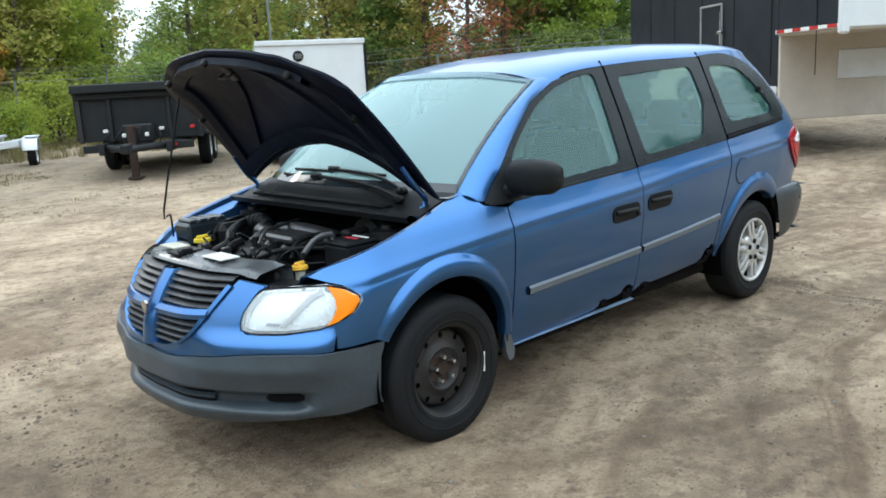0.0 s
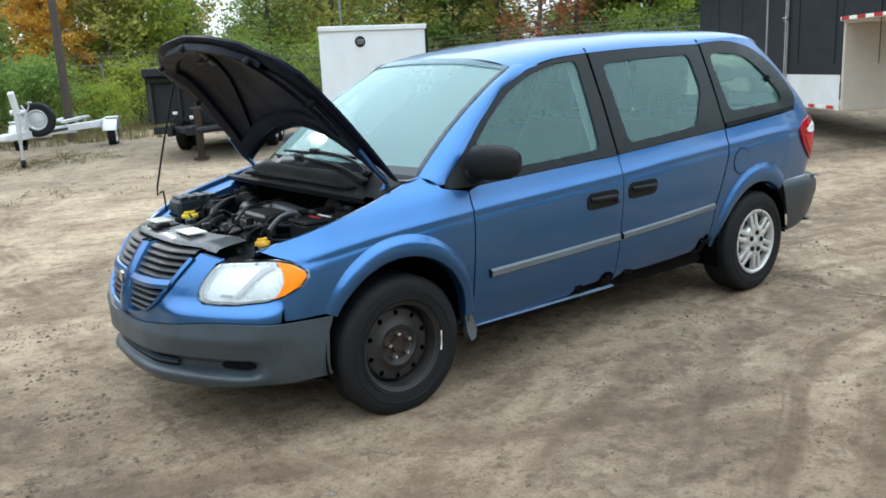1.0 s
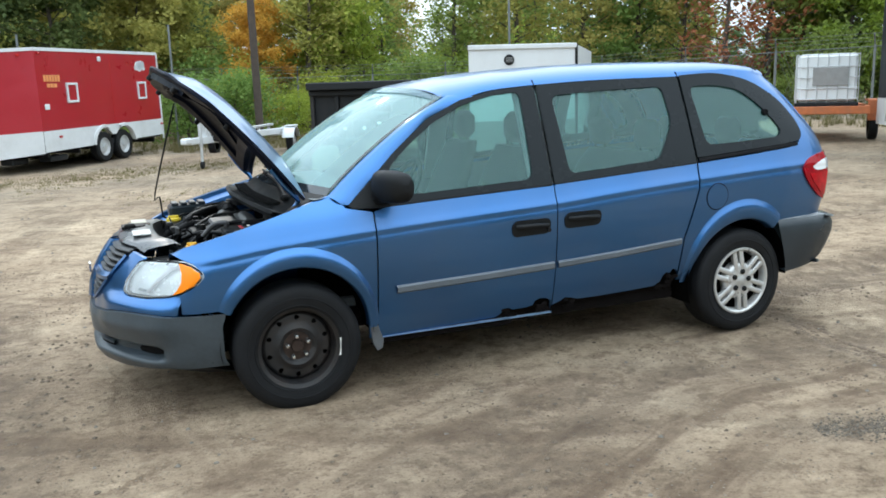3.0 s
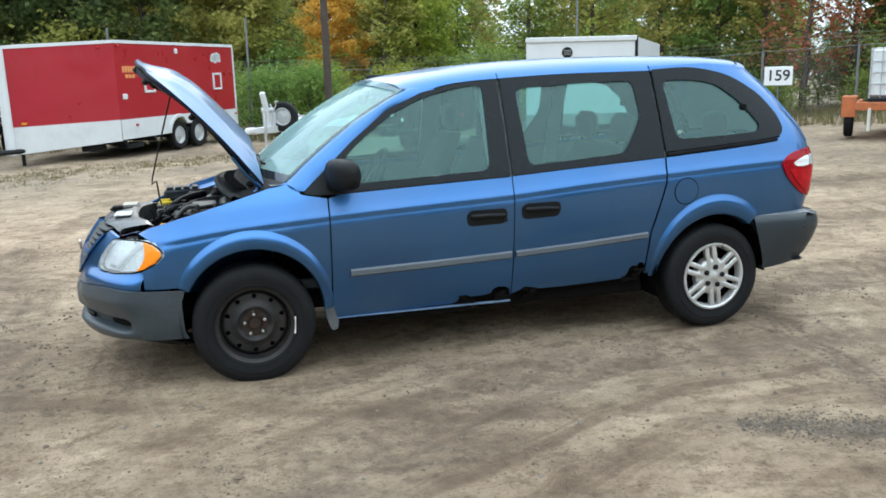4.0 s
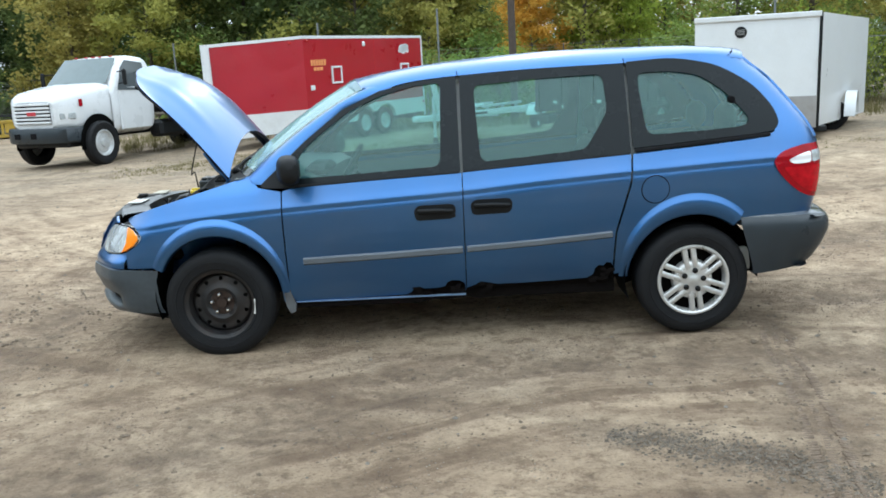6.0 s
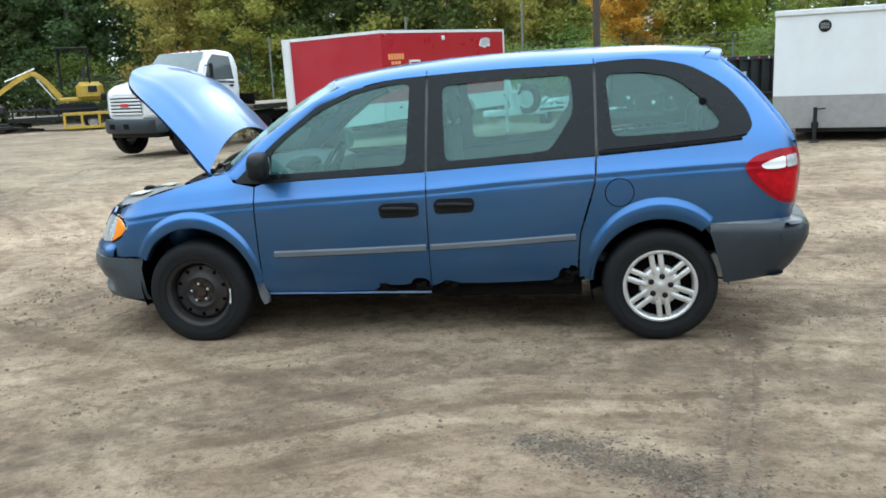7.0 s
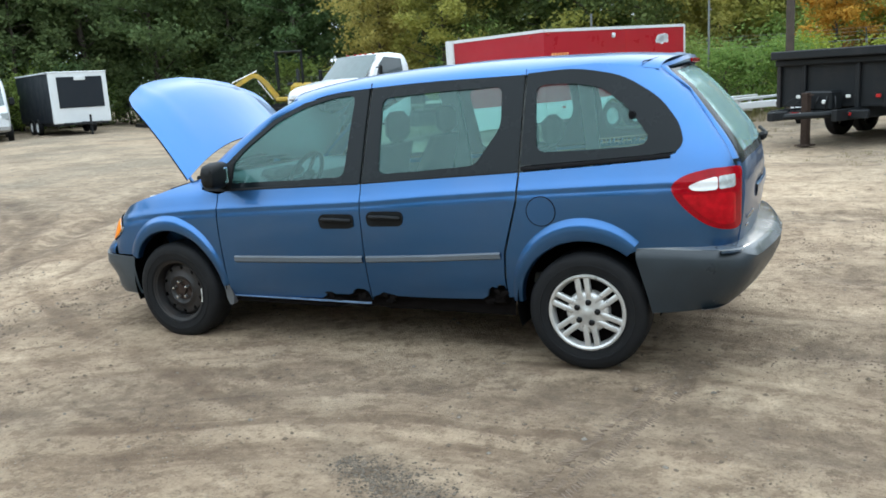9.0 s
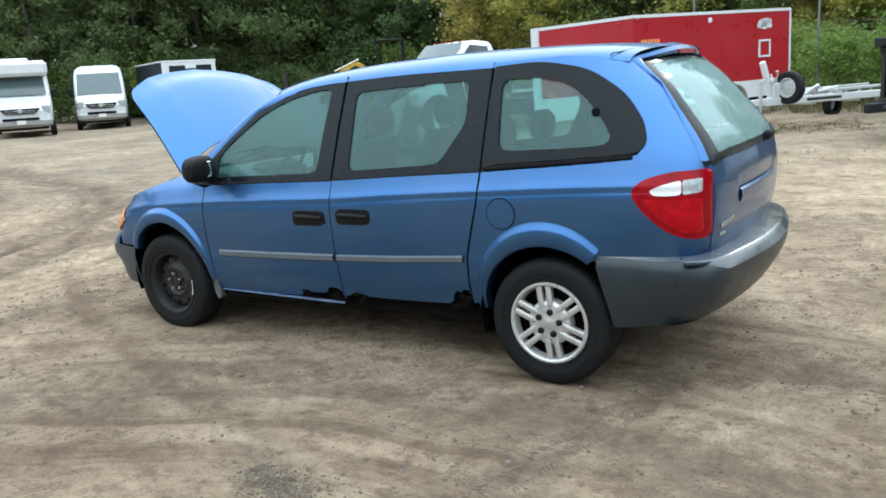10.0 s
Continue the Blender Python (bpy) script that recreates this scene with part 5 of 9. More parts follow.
# grille: frame, crosshair, slats
G_EDGE = [(0.47, 0.80), (0.445, 0.75), (0.40, 0.67), (0.35, 0.605), (0.28, 0.560), (0.18, 0.538), (0.06, 0.530), (0, 0.530)]
grille_w = spline([0.530, 0.538, 0.56, 0.605, 0.67, 0.75, 0.80, 0.83], [0.03, 0.18, 0.28, 0.35, 0.40, 0.445, 0.47, 0.48])
grille = part("grille", front_panel(mirror_poly(list(reversed(G_EDGE)) + [(0.48, 0.826), (0.3, 0.838), (0, 0.842)]), -0.045, 0), M["seam"], van, "black slatted grille with a blue crosshair")
for sgn in (1, -1):
    rim = Shape().loft([[front_pt(sgn * f, z, o) for o in (-0.012, 0.012)] + [front_pt(sgn * f * 0.955, z + 0.006, 0.014), front_pt(sgn * f * 0.93, z + 0.012, -0.03)] for f, z in G_EDGE])
    part("grille_rim", rim, M["paint"], grille)
    for z in (0.562, 0.589, 0.616, 0.643, 0.715, 0.742, 0.769, 0.796, 0.820):
        w = grille_w(z) - 0.015
        if w < 0.08:
            continue
        sl = Shape().loft([[front_pt(sgn * f, z + dz, o) for dz, o in ((-0.007, -0.035), (-0.008, 0.0), (-0.002, 0.006), (0.005, 0.0), (0.008, -0.035))] for f in grid(0.035, w, 0.06)])
        part("grille_slat", sl, M["slat_black"], grille)
bar = Shape().loft([[front_pt(f, z + 0.012 * (abs(f) / 0.42) ** 2, o) for z, o in ((0.656, -0.02), (0.660, 0.012), (0.680, 0.020), (0.700, 0.012), (0.704, -0.02))] for f in grid(-0.405, 0.405, 0.03)])
part("cross_bar", bar, M["paint"], grille)
bar = Shape().loft([[front_pt(f, z, o) for f, o in ((-0.062, -0.02), (-0.052, 0.014), (-0.02, 0.026), (0.02, 0.026), (0.052, 0.014), (0.062, -0.02))] for z in grid(0.525, 0.835, 0.02)])
part("cross_bar", bar, M["paint"], grille)
em = Shape().prism([(0.026, 0.02), (0.022, -0.008), (0.0, -0.034), (-0.022, -0.008), (-0.026, 0.02), (-0.012, 0.028), (0.012, 0.028)], 0.01, Matrix.Translation((-2.396, 0, 0.683)) @ pose(0, 0, 0, 90, 0, -90))
part("emblem", em, M["chrome"], grille, "small worn chrome emblem")

LENS = [(0.585, 0.640), (0.577, 0.66), (0.573, 0.70), (0.597, 0.769), (0.622, 0.789), (0.74, 0.797), (0.83, 0.800), (0.893, 0.786), (0.93, 0.758), (0.937, 0.735), (0.932, 0.694), (0.905, 0.662), (0.865, 0.643), (0.756, 0.629), (0.623, 0.629)]
for s in (-1, 1):
    near_lens = [(s * a, b) for a, b in LENS]
    lamp = part("headlamp", front_panel(near_lens, -0.022, 0), M["reflector"], van, "clouded headlamp with amber corner")
    lens = part("lens", front_panel(near_lens, 0.008, 0.02), M["cloudy"], lamp)
    lens.visible_shadow = False
    amber = [(s * a, b) for a, b in ((0.846, 0.797), (0.880, 0.755), (0.896, 0.712), (0.891, 0.672), (0.882, 0.652), (0.905, 0.664), (0.930, 0.695), (0.935, 0.735), (0.928, 0.757), (0.892, 0.784))]
    part("corner_lamp", front_panel(amber, 0.0125, 0.01), M["lamp_amber"], lamp, "amber turn signal")
    rim = Shape()
    pts = [Vector(front_pt(s * a, b, 0.002)) for a, b in LENS]
    rim.tube([tuple(p) for p in pts + pts[:1]], 0.006, 6, 2)
    part("lamp_seal", rim, M["seam"], lamp)
    fold = [(s * a, b) for a, b in ((0.728, 0.646), (0.748, 0.644), (0.812, 0.752), (0.838, 0.768), (0.825, 0.782), (0.795, 0.770))]
    part("reflector_fold", front_panel(fold, -0.008, 0.004), M["lamp_fold"], lamp, "greyer fold of the reflector")
    part("bulb_shade", front_panel([(s * a, b) for a, b in ((0.672, 0.652), (0.722, 0.649), (0.726, 0.660), (0.674, 0.664))], -0.006, 0.004), M["trim_grey"], lamp)

# ---- hood, propped open ----
HINGE, HU, HN = Vector((-1.337, 0, 1.067)), Vector((-0.682, 0, 0.731)), Vector((0.731, 0, 0.682))
front_u = spline([0, 0.3, 0.48, 0.55, 0.66, 0.72, 0.757, 0.79], [0.955, 0.93, 0.885, 0.85, 0.79, 0.74, 0.665, 0.60])


def hood_pt(s, t, drop=0.0):
    v = s * (0.783 - 0.028 * t)
    u0 = 0.192 * (1 - (v / 0.783) ** 2)
    u = u0 + (front_u(abs(v)) - u0) * t
    h = 0.125 * (1 - (v / 0.785) ** 2) * (1 - 0.35 * smoothstep(0.5, 1.0, t)) + 0.026 * math.sin(math.pi * min(u / 0.95, 1)) - 0.068 * smoothstep(0.72, 1.0, t) * (1 - abs(s) ** 3)
    h += 0.007 * smoothstep(0.55, 0.68, abs(s)) * (1 - smoothstep(0.68, 0.80, abs(s))) * smoothstep(0.1, 0.5, t)
    return HINGE + HU * u + Vector((0, v, 0)) + HN * (h - drop)


SS, TS = grid(-1, 1, 0.04), grid(0, 1, 0.05)
hood = part("hood", Shape().loft([[hood_pt(s, t) for s in SS] for t in TS]), M["paint"], van, "raised blue hood", angle=60)
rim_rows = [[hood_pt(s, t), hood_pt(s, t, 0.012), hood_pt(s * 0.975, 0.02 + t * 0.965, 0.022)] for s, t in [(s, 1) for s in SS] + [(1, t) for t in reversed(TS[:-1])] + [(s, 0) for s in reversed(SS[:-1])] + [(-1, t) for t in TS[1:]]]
part("hood_rim", Shape().loft(rim_rows), M["hood_shade_paint"], hood)
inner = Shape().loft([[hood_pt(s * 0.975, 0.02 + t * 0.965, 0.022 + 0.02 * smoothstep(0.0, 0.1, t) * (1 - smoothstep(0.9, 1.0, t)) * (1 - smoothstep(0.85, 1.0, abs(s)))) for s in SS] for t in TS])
part("hood_inner", inner, M["hood_shade_paint"], hood, "dark underside of the hood", angle=60)
ribs = Shape()


def hood_rib(pts, wide, proud):
    line = resample([(s, t, 0) for s, t in pts], 22)
    rows = []
    for i, p in enumerate(line):
        d = (line[min(i + 1, 21)] - line[max(i - 1, 0)]).normalized()
        row = []
        for k, h in ((-1, 0.03), (-0.7, 0.04 + proud), (0.7, 0.04 + proud), (1, 0.03)):
            row.append(hood_pt(min(0.97, max(-0.97, p.x - d.y * k * wide)), min(0.985, max(0.01, p.y + d.x * k * wide)), h))
        rows.append(row)
    ribs.loft(rows)


hood_rib([(-0.9, 0.1), (-0.5, 0.12), (0, 0.14), (0.5, 0.12), (0.9, 0.1)], 0.07, 0.022)
hood_rib([(-0.86, 0.12), (-0.80, 0.5), (-0.72, 0.85)], 0.06, 0.02)
hood_rib([(0.86, 0.12), (0.80, 0.5), (0.72, 0.85)], 0.06, 0.02)
hood_rib([(-0.75, 0.86), (-0.4, 0.9), (0, 0.91), (0.4, 0.9), (0.75, 0.86)], 0.055, 0.024)
hood_rib([(-0.62, 0.16), (-0.30, 0.55), (-0.08, 0.86)], 0.04, 0.016)
hood_rib([(0.62, 0.16), (0.30, 0.55), (0.08, 0.86)], 0.04, 0.016)
part("hood_ribs", ribs, M["hood_shade_paint"], hood)
latch = Shape().box((0, 0, 0), (0.11, 0.06, 0.02), 0.006, Matrix.Translation(hood_pt(0.02, 0.80, 0.07)) @ pose(0, 0, 0, 0, 43, 0))
latch.tube([hood_pt(0.06, 0.80, 0.07), hood_pt(0.06, 0.81, 0.11), hood_pt(-0.04, 0.81, 0.11), hood_pt(-0.04, 0.80, 0.07)], 0.006, 6)
part("striker", latch, M["steel_rust"], hood)
for s, t in ((-0.7, 0.93), (0.7, 0.93), (-0.86, 0.62), (0.86, 0.62), (0.0, 0.95)):
    pads = Shape().lathe([(0.0005, 0.03), (0.014, 0.028), (0.018, 0.0)], 10, Matrix.Translation(hood_pt(s, t, 0.05)) @ (-HN).to_track_quat("Z", "Y").to_matrix().to_4x4())
    part("hood_bumper", pads, M["engine_black"], hood)
for s in (-1, 1):
    arm = Shape().tube([(-1.42, s * 0.70, 0.985), (-1.36, s * 0.715, 1.05), tuple(hood_pt(s * 0.93, 0.10, 0.05)), tuple(hood_pt(s * 0.92, 0.26, 0.045))], 0.013, 8)
    part("hinge_arm", arm, M["paint"], hood)
rod = Shape().tube([(-1.955, 0.60, 0.86), (-1.965, 0.585, 0.98), (-1.99, 0.60, 1.0), tuple(hood_pt(0.82, 0.84, 0.06))], 0.0055, 6)
part("prop_rod", rod, M["engine_black"], hood, "thin black prop rod")

# ---- cowl and wipers ----
cowl = Shape()
rows = []
for k in range(41):
    p = resample(W_BASE, 41)[k]
    s = (k - 20) / 20
    f = Vector((-1.50 - 0.07 * (1 - s * s), s * 0.76, 1.0 + 0.02 * (1 - s * s)))
    rows.append([(p.x - 0.008, p.y, p.z + 0.01), p.lerp(f, 0.25) + Vector((0, 0, 0.006)), p.lerp(f, 0.5) + Vector((0, 0, -0.03 * (1 - s ** 4))), p.lerp(f, 0.8) + Vector((0, 0, -0.018)), f + Vector((0, 0, 0.012)), f + Vector((-0.02, 0, 0.002)), f + Vector((-0.006, 0, -0.025)), f + Vector((0.09, 0, -0.05))])
cowl_part = part("cowl", cowl.loft(rows), M["black_plastic"], van, "black plastic cowl with vent slots")
vents = Shape()
for k in range(52):
    s = -0.72 + 1.44 * k / 51
    x = -1.455 - 0.065 * (1 - s * s) + 0.0
    vents.box((x + 0.03, s * 0.76, 1.018 + 0.02 * (1 - s * s)), (0.075, 0.006, 0.012), 0.002, None)
tagged(part("cowl_vents", vents, M["engine_black"], cowl_part), kind="stuff")
for ends, clip, elbow, pivot in ((((-1.325, 0.36, 1.150), (-1.300, -0.37, 1.146)), (-1.318, 0.02, 1.162), (-1.322, -0.26, 1.150), (-1.352, -0.545, 1.088)),
                                (((-1.312, 0.50, 1.118), (-1.372, -0.29, 1.104)), (-1.356, 0.13, 1.126), (-1.372, -0.20, 1.116), (-1.400, -0.575, 1.056))):
    w = Shape().tube([pivot, Vector(pivot).lerp(Vector(elbow), 0.4) + Vector((0, 0, 0.012)), elbow, clip], 0.009, 8, 4)
    w.tube([ends[0], tuple(Vector(ends[0]).lerp(Vector(ends[1]), 0.5) + Vector((-0.004, 0, 0.004))), ends[1]], 0.008, 6, 3)
    w.box(clip, (0.035, 0.075, 0.03), 0.008)
    w.box(pivot, (0.05, 0.05, 0.035), 0.012)
    part("wiper", w, M["black_plastic"], van, "black wiper arm and blade")
# catch of the hinged quarter glass, seam of the spoiler
for s in (NEAR, FAR):
    part("glass_catch", Shape().lathe([(0.0005, 0.012), (0.018, 0.012), (0.022, 0.004), (0.022, -0.012)], 16, pose(1.67, s * (half_width(1.67, 1.397) + 0.002), 1.397, -90 * s)), M["seam"], body, "black catch of the quarter glass")
    part("spoiler_seam", Shape().tube([(1.700, s * 0.665, 1.662), (1.708, s * 0.640, 1.672), (1.732, s * 0.600, 1.676), (1.76, s * 0.50, 1.690)], 0.003, 6, 4), M["seam"], body)

# ---- engine bay ----
bay = new("engine_bay")
bay.parent = van
for s in (-1, 1):
    rows = []
    for x in grid(-2.02, -1.30, 0.06):
        z = float(np.interp(x, [-2.01, -1.95, -1.80, -1.61, -1.427, -1.24], [0.832, 0.862, 0.912, 0.965, 1.016, 1.068]))
        w = half_width(x, z)
        rows.append([(x, s * w, z), (x, s * (w - 0.03), z - 0.004), (x, s * (w - 0.045), z - 0.03), (x, s * (w - 0.11), z - 0.05), (x, s * (w - 0.13), z - 0.12), (x, s * 0.56, 0.45)])
    part("inner_fender", Shape().loft(rows), M["paint"], bay)
fire = Shape().box((-1.34, 0, 0.72), (0.05, 1.36, 0.60), 0.01)
fire.box((-1.76, 0, 0.35), (0.70, 1.0, 0.06), 0.01)
part("firewall", fire, M["shade_black"], bay)
# radiator support panel behind the grille
rows = []
for f in grid(-0.54, 0.54, 0.04):
    x, y, z = front_pt(f, 0.838)
    zz = 0.845 + 0.012 * (1 - (f / 0.62) ** 2) - 0.020 * smoothstep(0.44, 0.54, abs(f))
    rows.append([(x + 0.015, y, zz - 0.01), (x + 0.03, y, zz + 0.004), (x + 0.08, y, zz + 0.013 + 0.004 * math.cos(9 * f)), (x + 0.17, y * 0.97, zz + 0.020 + 0.005 * math.cos(9 * f)), (x + 0.205, y * 0.96, zz + 0.006), (x + 0.21, y * 0.96, zz - 0.14)])
support = part("radiator_cover", Shape().loft(rows), M["cover_gloss"], van, "mottled grey radiator cover with white stickers")
for y, w, d, mname in ((-0.20, 0.17, 0.11, "label_white"), (0.25, 0.15, 0.10, "milky")):
    x, yy, _ = front_pt(y / 0.92, 0.838)
    part("sticker", Shape().box((x + 0.125, yy, 0.8790), (d * 0.85, w, 0.006), 0.001, None), M[mname], support, "pale warning sticker")
dark = Shape()
x, yy, _ = front_pt(0.07, 0.838)
dark.box((x + 0.10, 0.07, 0.878), (0.13, 0.12, 0.016), 0.006)
dark.box((x + 0.08, 0.03, 0.885), (0.06, 0.05, 0.03), 0.008)
part("hood_latch", dark, M["engine_black"], support)
for s in (-1, 1):
    g = Shape()
    for k, (f, w) in enumerate(((0.60, 0.10), (0.70, 0.10), (0.79, 0.10))):
        x, y, _ = front_pt(s * f, 0.815)
        g.box((x + 0.10, y, 0.778), (0.13, w, 0.03), 0.01)
    part("lamp_bracket", g, M["engine_black"], bay)

engine = new("engine")
engine.parent = van
engine.location = (0, 0, -0.05)
blk = Shape()
blk.box((-1.70, 0.05, 0.62), (0.36, 0.62, 0.34), 0.03)
blk.box((-1.62, 0.02, 0.80), (0.30, 0.56, 0.10), 0.03)
blk.box((-1.78, -0.30, 0.60), (0.30, 0.22, 0.30), 0.04)
part("block", blk, M["engine_black"], engine)
man = Shape()
for k in range(6):
    y = -0.17 + 0.075 * k
    runner = Shape().tube([(-1.50, y, 0.85), (-1.58, y, 0.905), (-1.68, y + 0.01, 0.90), (-1.75, y + 0.015, 0.84)], 0.026, 10)
    part("intake_runner", runner, M["alloy"], engine)
man.tube([(-1.52, -0.22, 0.895), (-1.52, 0.05, 0.91), (-1.52, 0.26, 0.895)], 0.052, 12)
part("intake_manifold", man, M["alloy"], engine, "cast aluminium intake manifold")
thr = Shape().lathe([(0.0005, 0.0), (0.055, 0.0), (0.06, 0.02), (0.045, 0.05), (0.05, 0.12), (0.0005, 0.125)], 20, pose(-1.60, 0.30, 0.90, 90, 0, -20))
part("throttle_body", thr, M["alloy"], engine)
thr = Shape().lathe([(0.0005, 0), (0.06, 0), (0.065, 0.015), (0.06, 0.10), (0.03, 0.11), (0.0005, 0.11)], 20, pose(-1.86, 0.18, 0.70, 0, 70, 20))
part("alternator", thr, M["alloy"], engine)
part("coil_pack", Shape().box((-1.66, -0.05, 0.925), (0.16, 0.24, 0.035), 0.012), M["alloy"], engine)
covers = Shape().box((-1.79, 0.06, 0.845), (0.16, 0.52, 0.085), 0.03)
for k in range(3):
    covers.lathe([(0.0005, 0.05), (0.018, 0.048), (0.02, 0.0)], 12, pose(-1.79, -0.12 + 0.18 * k, 0.885))
part("valve_cover", covers, M["engine_black"], engine)
hoses = (
    ([(-2.02, 0.24, 0.76), (-1.95, 0.25, 0.84), (-1.86, 0.20, 0.90), (-1.80, 0.28, 0.93), (-1.66, 0.40, 0.95), (-1.55, 0.42, 0.93)], 0.024, "engine_black"),
    ([(-2.02, 0.30, 0.70), (-1.92, 0.20, 0.80), (-1.88, 0.16, 0.88), (-1.80, 0.18, 0.90)], 0.022, "engine_black"),
    ([(-1.95, -0.30, 0.78), (-1.85, -0.22, 0.86), (-1.76, -0.18, 0.88), (-1.60, -0.25, 0.90)], 0.016, "engine_black"),
    ([(-1.46, -0.30, 0.93), (-1.60, -0.22, 0.945), (-1.72, -0.20, 0.92), (-1.80, -0.26, 0.86)], 0.011, "engine_black"),
    ([(-1.44, 0.20, 0.95), (-1.56, 0.14, 0.955), (-1.70, 0.10, 0.945), (-1.82, -0.02, 0.91)], 0.009, "alloy"),
    ([(-1.90, -0.10, 0.86), (-1.80, -0.20, 0.90), (-1.66, -0.36, 0.90), (-1.56, -0.46, 0.88)], 0.012, "engine_black"),
    ([(-1.50, 0.55, 0.93), (-1.62, 0.50, 0.965), (-1.76, 0.46, 0.94), (-1.86, 0.44, 0.86)], 0.014, "engine_black"),
    ([(-2.0, 0.02, 0.83), (-1.92, 0.05, 0.86), (-1.88, -0.04, 0.87)], 0.010, "engine_black"),
)
for pts, r, mname in hoses:
    part("hose", Shape().tube(pts, r, 10, 5), M[mname], engine)
air = Shape().box((-1.64, 0.50, 0.88), (0.30, 0.22, 0.16), 0.035)
air.tube([(-1.62, 0.44, 0.93), (-1.58, 0.36, 0.955), (-1.58, 0.28, 0.93)], 0.042, 14, 6)
for k in range(5):
    air.lathe([(0.046, -0.004), (0.05, 0.0), (0.046, 0.004)], 14, pose(-1.60 + 0.004 * k, 0.43 - 0.03 * k, 0.945, 90, 0, 20))
part("air_box", air, M["black_plastic"], engine)
# fuse box and battery
fuse = Shape().box((-1.80, 0.575, 0.865), (0.24, 0.16, 0.12), 0.015)
for k in range(4):
    fuse.box((-1.88 + 0.055 * k, 0.575, 0.932), (0.042, 0.14, 0.018), 0.006)
part("fuse_box", fuse, M["grey_plastic"], bay, "grey ribbed fuse box")
bat = Shape().box((-1.60, -0.50, 0.80), (0.25, 0.18, 0.18), 0.012)
bat.box((-1.60, -0.50, 0.895), (0.255, 0.185, 0.02), 0.008)
battery = part("battery", bat, M["black_plastic"], van, "black car battery with a red and white label")
part("battery_label", Shape().box((-1.63, -0.50, 0.9075), (0.018, 0.09, 0.004), 0.001), M["label_red"], battery)
part("battery_label", Shape().box((-1.585, -0.50, 0.9075), (0.016, 0.13, 0.004), 0.001), M["label_white"], battery)
part("terminal", Shape().tube([(-1.70, -0.45, 0.905), (-1.70, -0.45, 0.93), (-1.76, -0.42, 0.92), (-1.82, -0.40, 0.86)], 0.014, 8), M["alloy"], battery)
tray = Shape().box((-1.83, -0.54, 0.63), (0.22, 0.20, 0.16), 0.02)
tray.box((-1.95, -0.36, 0.69), (0.10, 0.30, 0.10), 0.02)
part("washer_tank", tray, M["engine_black"], bay)


def filler(x, y, z, cap, neck_h, r, parent):
    n = part("filler_neck", Shape().lathe([(r * 0.85, -neck_h), (r * 0.8, -0.02), (r * 0.95, -0.004), (r * 0.95, 0.0)], 18, pose(x, y, z)), M["milky"], parent, "milky plastic filler neck")
    c = Shape().lathe([(0.0005, 0.022), (r * 0.5, 0.022), (r * 0.6, 0.016), (r * 1.35, 0.014), (r * 1.4, 0.0), (r * 1.1, -0.006), (0.0005, -0.006)], 18, pose(x, y, z))
    c.box((x, y, z + 0.024), (r * 2.0, r * 0.5, 0.016), 0.005)
    part("cap", c, M[cap], n)


filler(-1.907, 0.378, 0.850, "yellow", 0.12, 0.032, van)
filler(-1.885, -0.452, 0.810, "orange_cap", 0.10, 0.026, van)
dip = Shape().lathe([(0.0005, 0.0), (0.03, 0.002), (0.03, 0.012), (0.0005, 0.016)], 16, pose(-1.555, -0.335, 0.905, 60, 20, 0))
dip.rod((-1.555, -0.335, 0.90), (-1.58, -0.33, 0.82), 0.006)
part("dipstick", dip, M["yellow"], engine, "yellow dipstick handle")
for s in (-1, 1):
    strut = Shape().lathe([(0.0005, 0.03), (0.03, 0.028), (0.035, 0.012), (0.075, 0.006), (0.08, -0.03)], 20, pose(-1.48, s * 0.58, 0.925))
    part("strut_top", strut, M["engine_black"], bay)
brake = Shape().lathe([(0.0005, 0), (0.11, 0.004), (0.12, 0.03), (0.11, 0.08), (0.03, 0.10)], 22, pose(-1.40, -0.42, 0.86, 0, -90, 0))
brake.box((-1.54, -0.42, 0.90), (0.14, 0.07, 0.06), 0.012)
part("brake_servo", brake, M["engine_black"], bay)
wires = Shape()
rng = random.Random(11)
for k in range(10):
    x, y = rng.uniform(-1.95, -1.5), rng.uniform(-0.45, 0.5)
    pts = [(x, y, 0.80)]
    for j in range(4):
        x, y = min(-1.45, max(-1.98, x + rng.uniform(-0.09, 0.09))), y + rng.uniform(-0.12, 0.12)
        pts.append((x, y, rng.uniform(0.84, 0.93)))
    wires.tube(pts, rng.choice((0.005, 0.007)), 6, 4)
tagged(part("wire_loom", wires, M["engine_black"], engine), kind="stuff")
clips = Shape()
for k in range(16):
    x, y = rng.uniform(-2.0, -1.48), rng.uniform(-0.5, 0.5)
    clips.box((x, y, rng.uniform(0.84, 0.92)), (rng.uniform(0.02, 0.05), rng.uniform(0.02, 0.05), rng.uniform(0.02, 0.04)), 0.005, None)
tagged(part("connector_clutter", clips, M["alloy"], engine), kind="stuff")
pan = Shape().box((-0.05, 0, 0.36), (4.0, 1.3, 0.10), 0.02)
pan.box((0.0, 0, 0.37), (1.9, 1.60, 0.10), 0.02)
pan.tube([(-1.3, 0.1, 0.27), (0.3, 0.15, 0.26), (1.3, 0.2, 0.32), (1.9, 0.35, 0.34)], 0.03, 10)
pan.box((1.85, 0.1, 0.40), (0.36, 0.5, 0.12), 0.04)
pan.rod((-1.432, -0.7, 0.335), (-1.432, 0.7, 0.335), 0.04)
pan.rod((1.425, -0.7, 0.30), (1.425, 0.7, 0.30), 0.05)
part("underbody", pan, M["rust"], van, "rusty underbody, near-black to carry its shade")
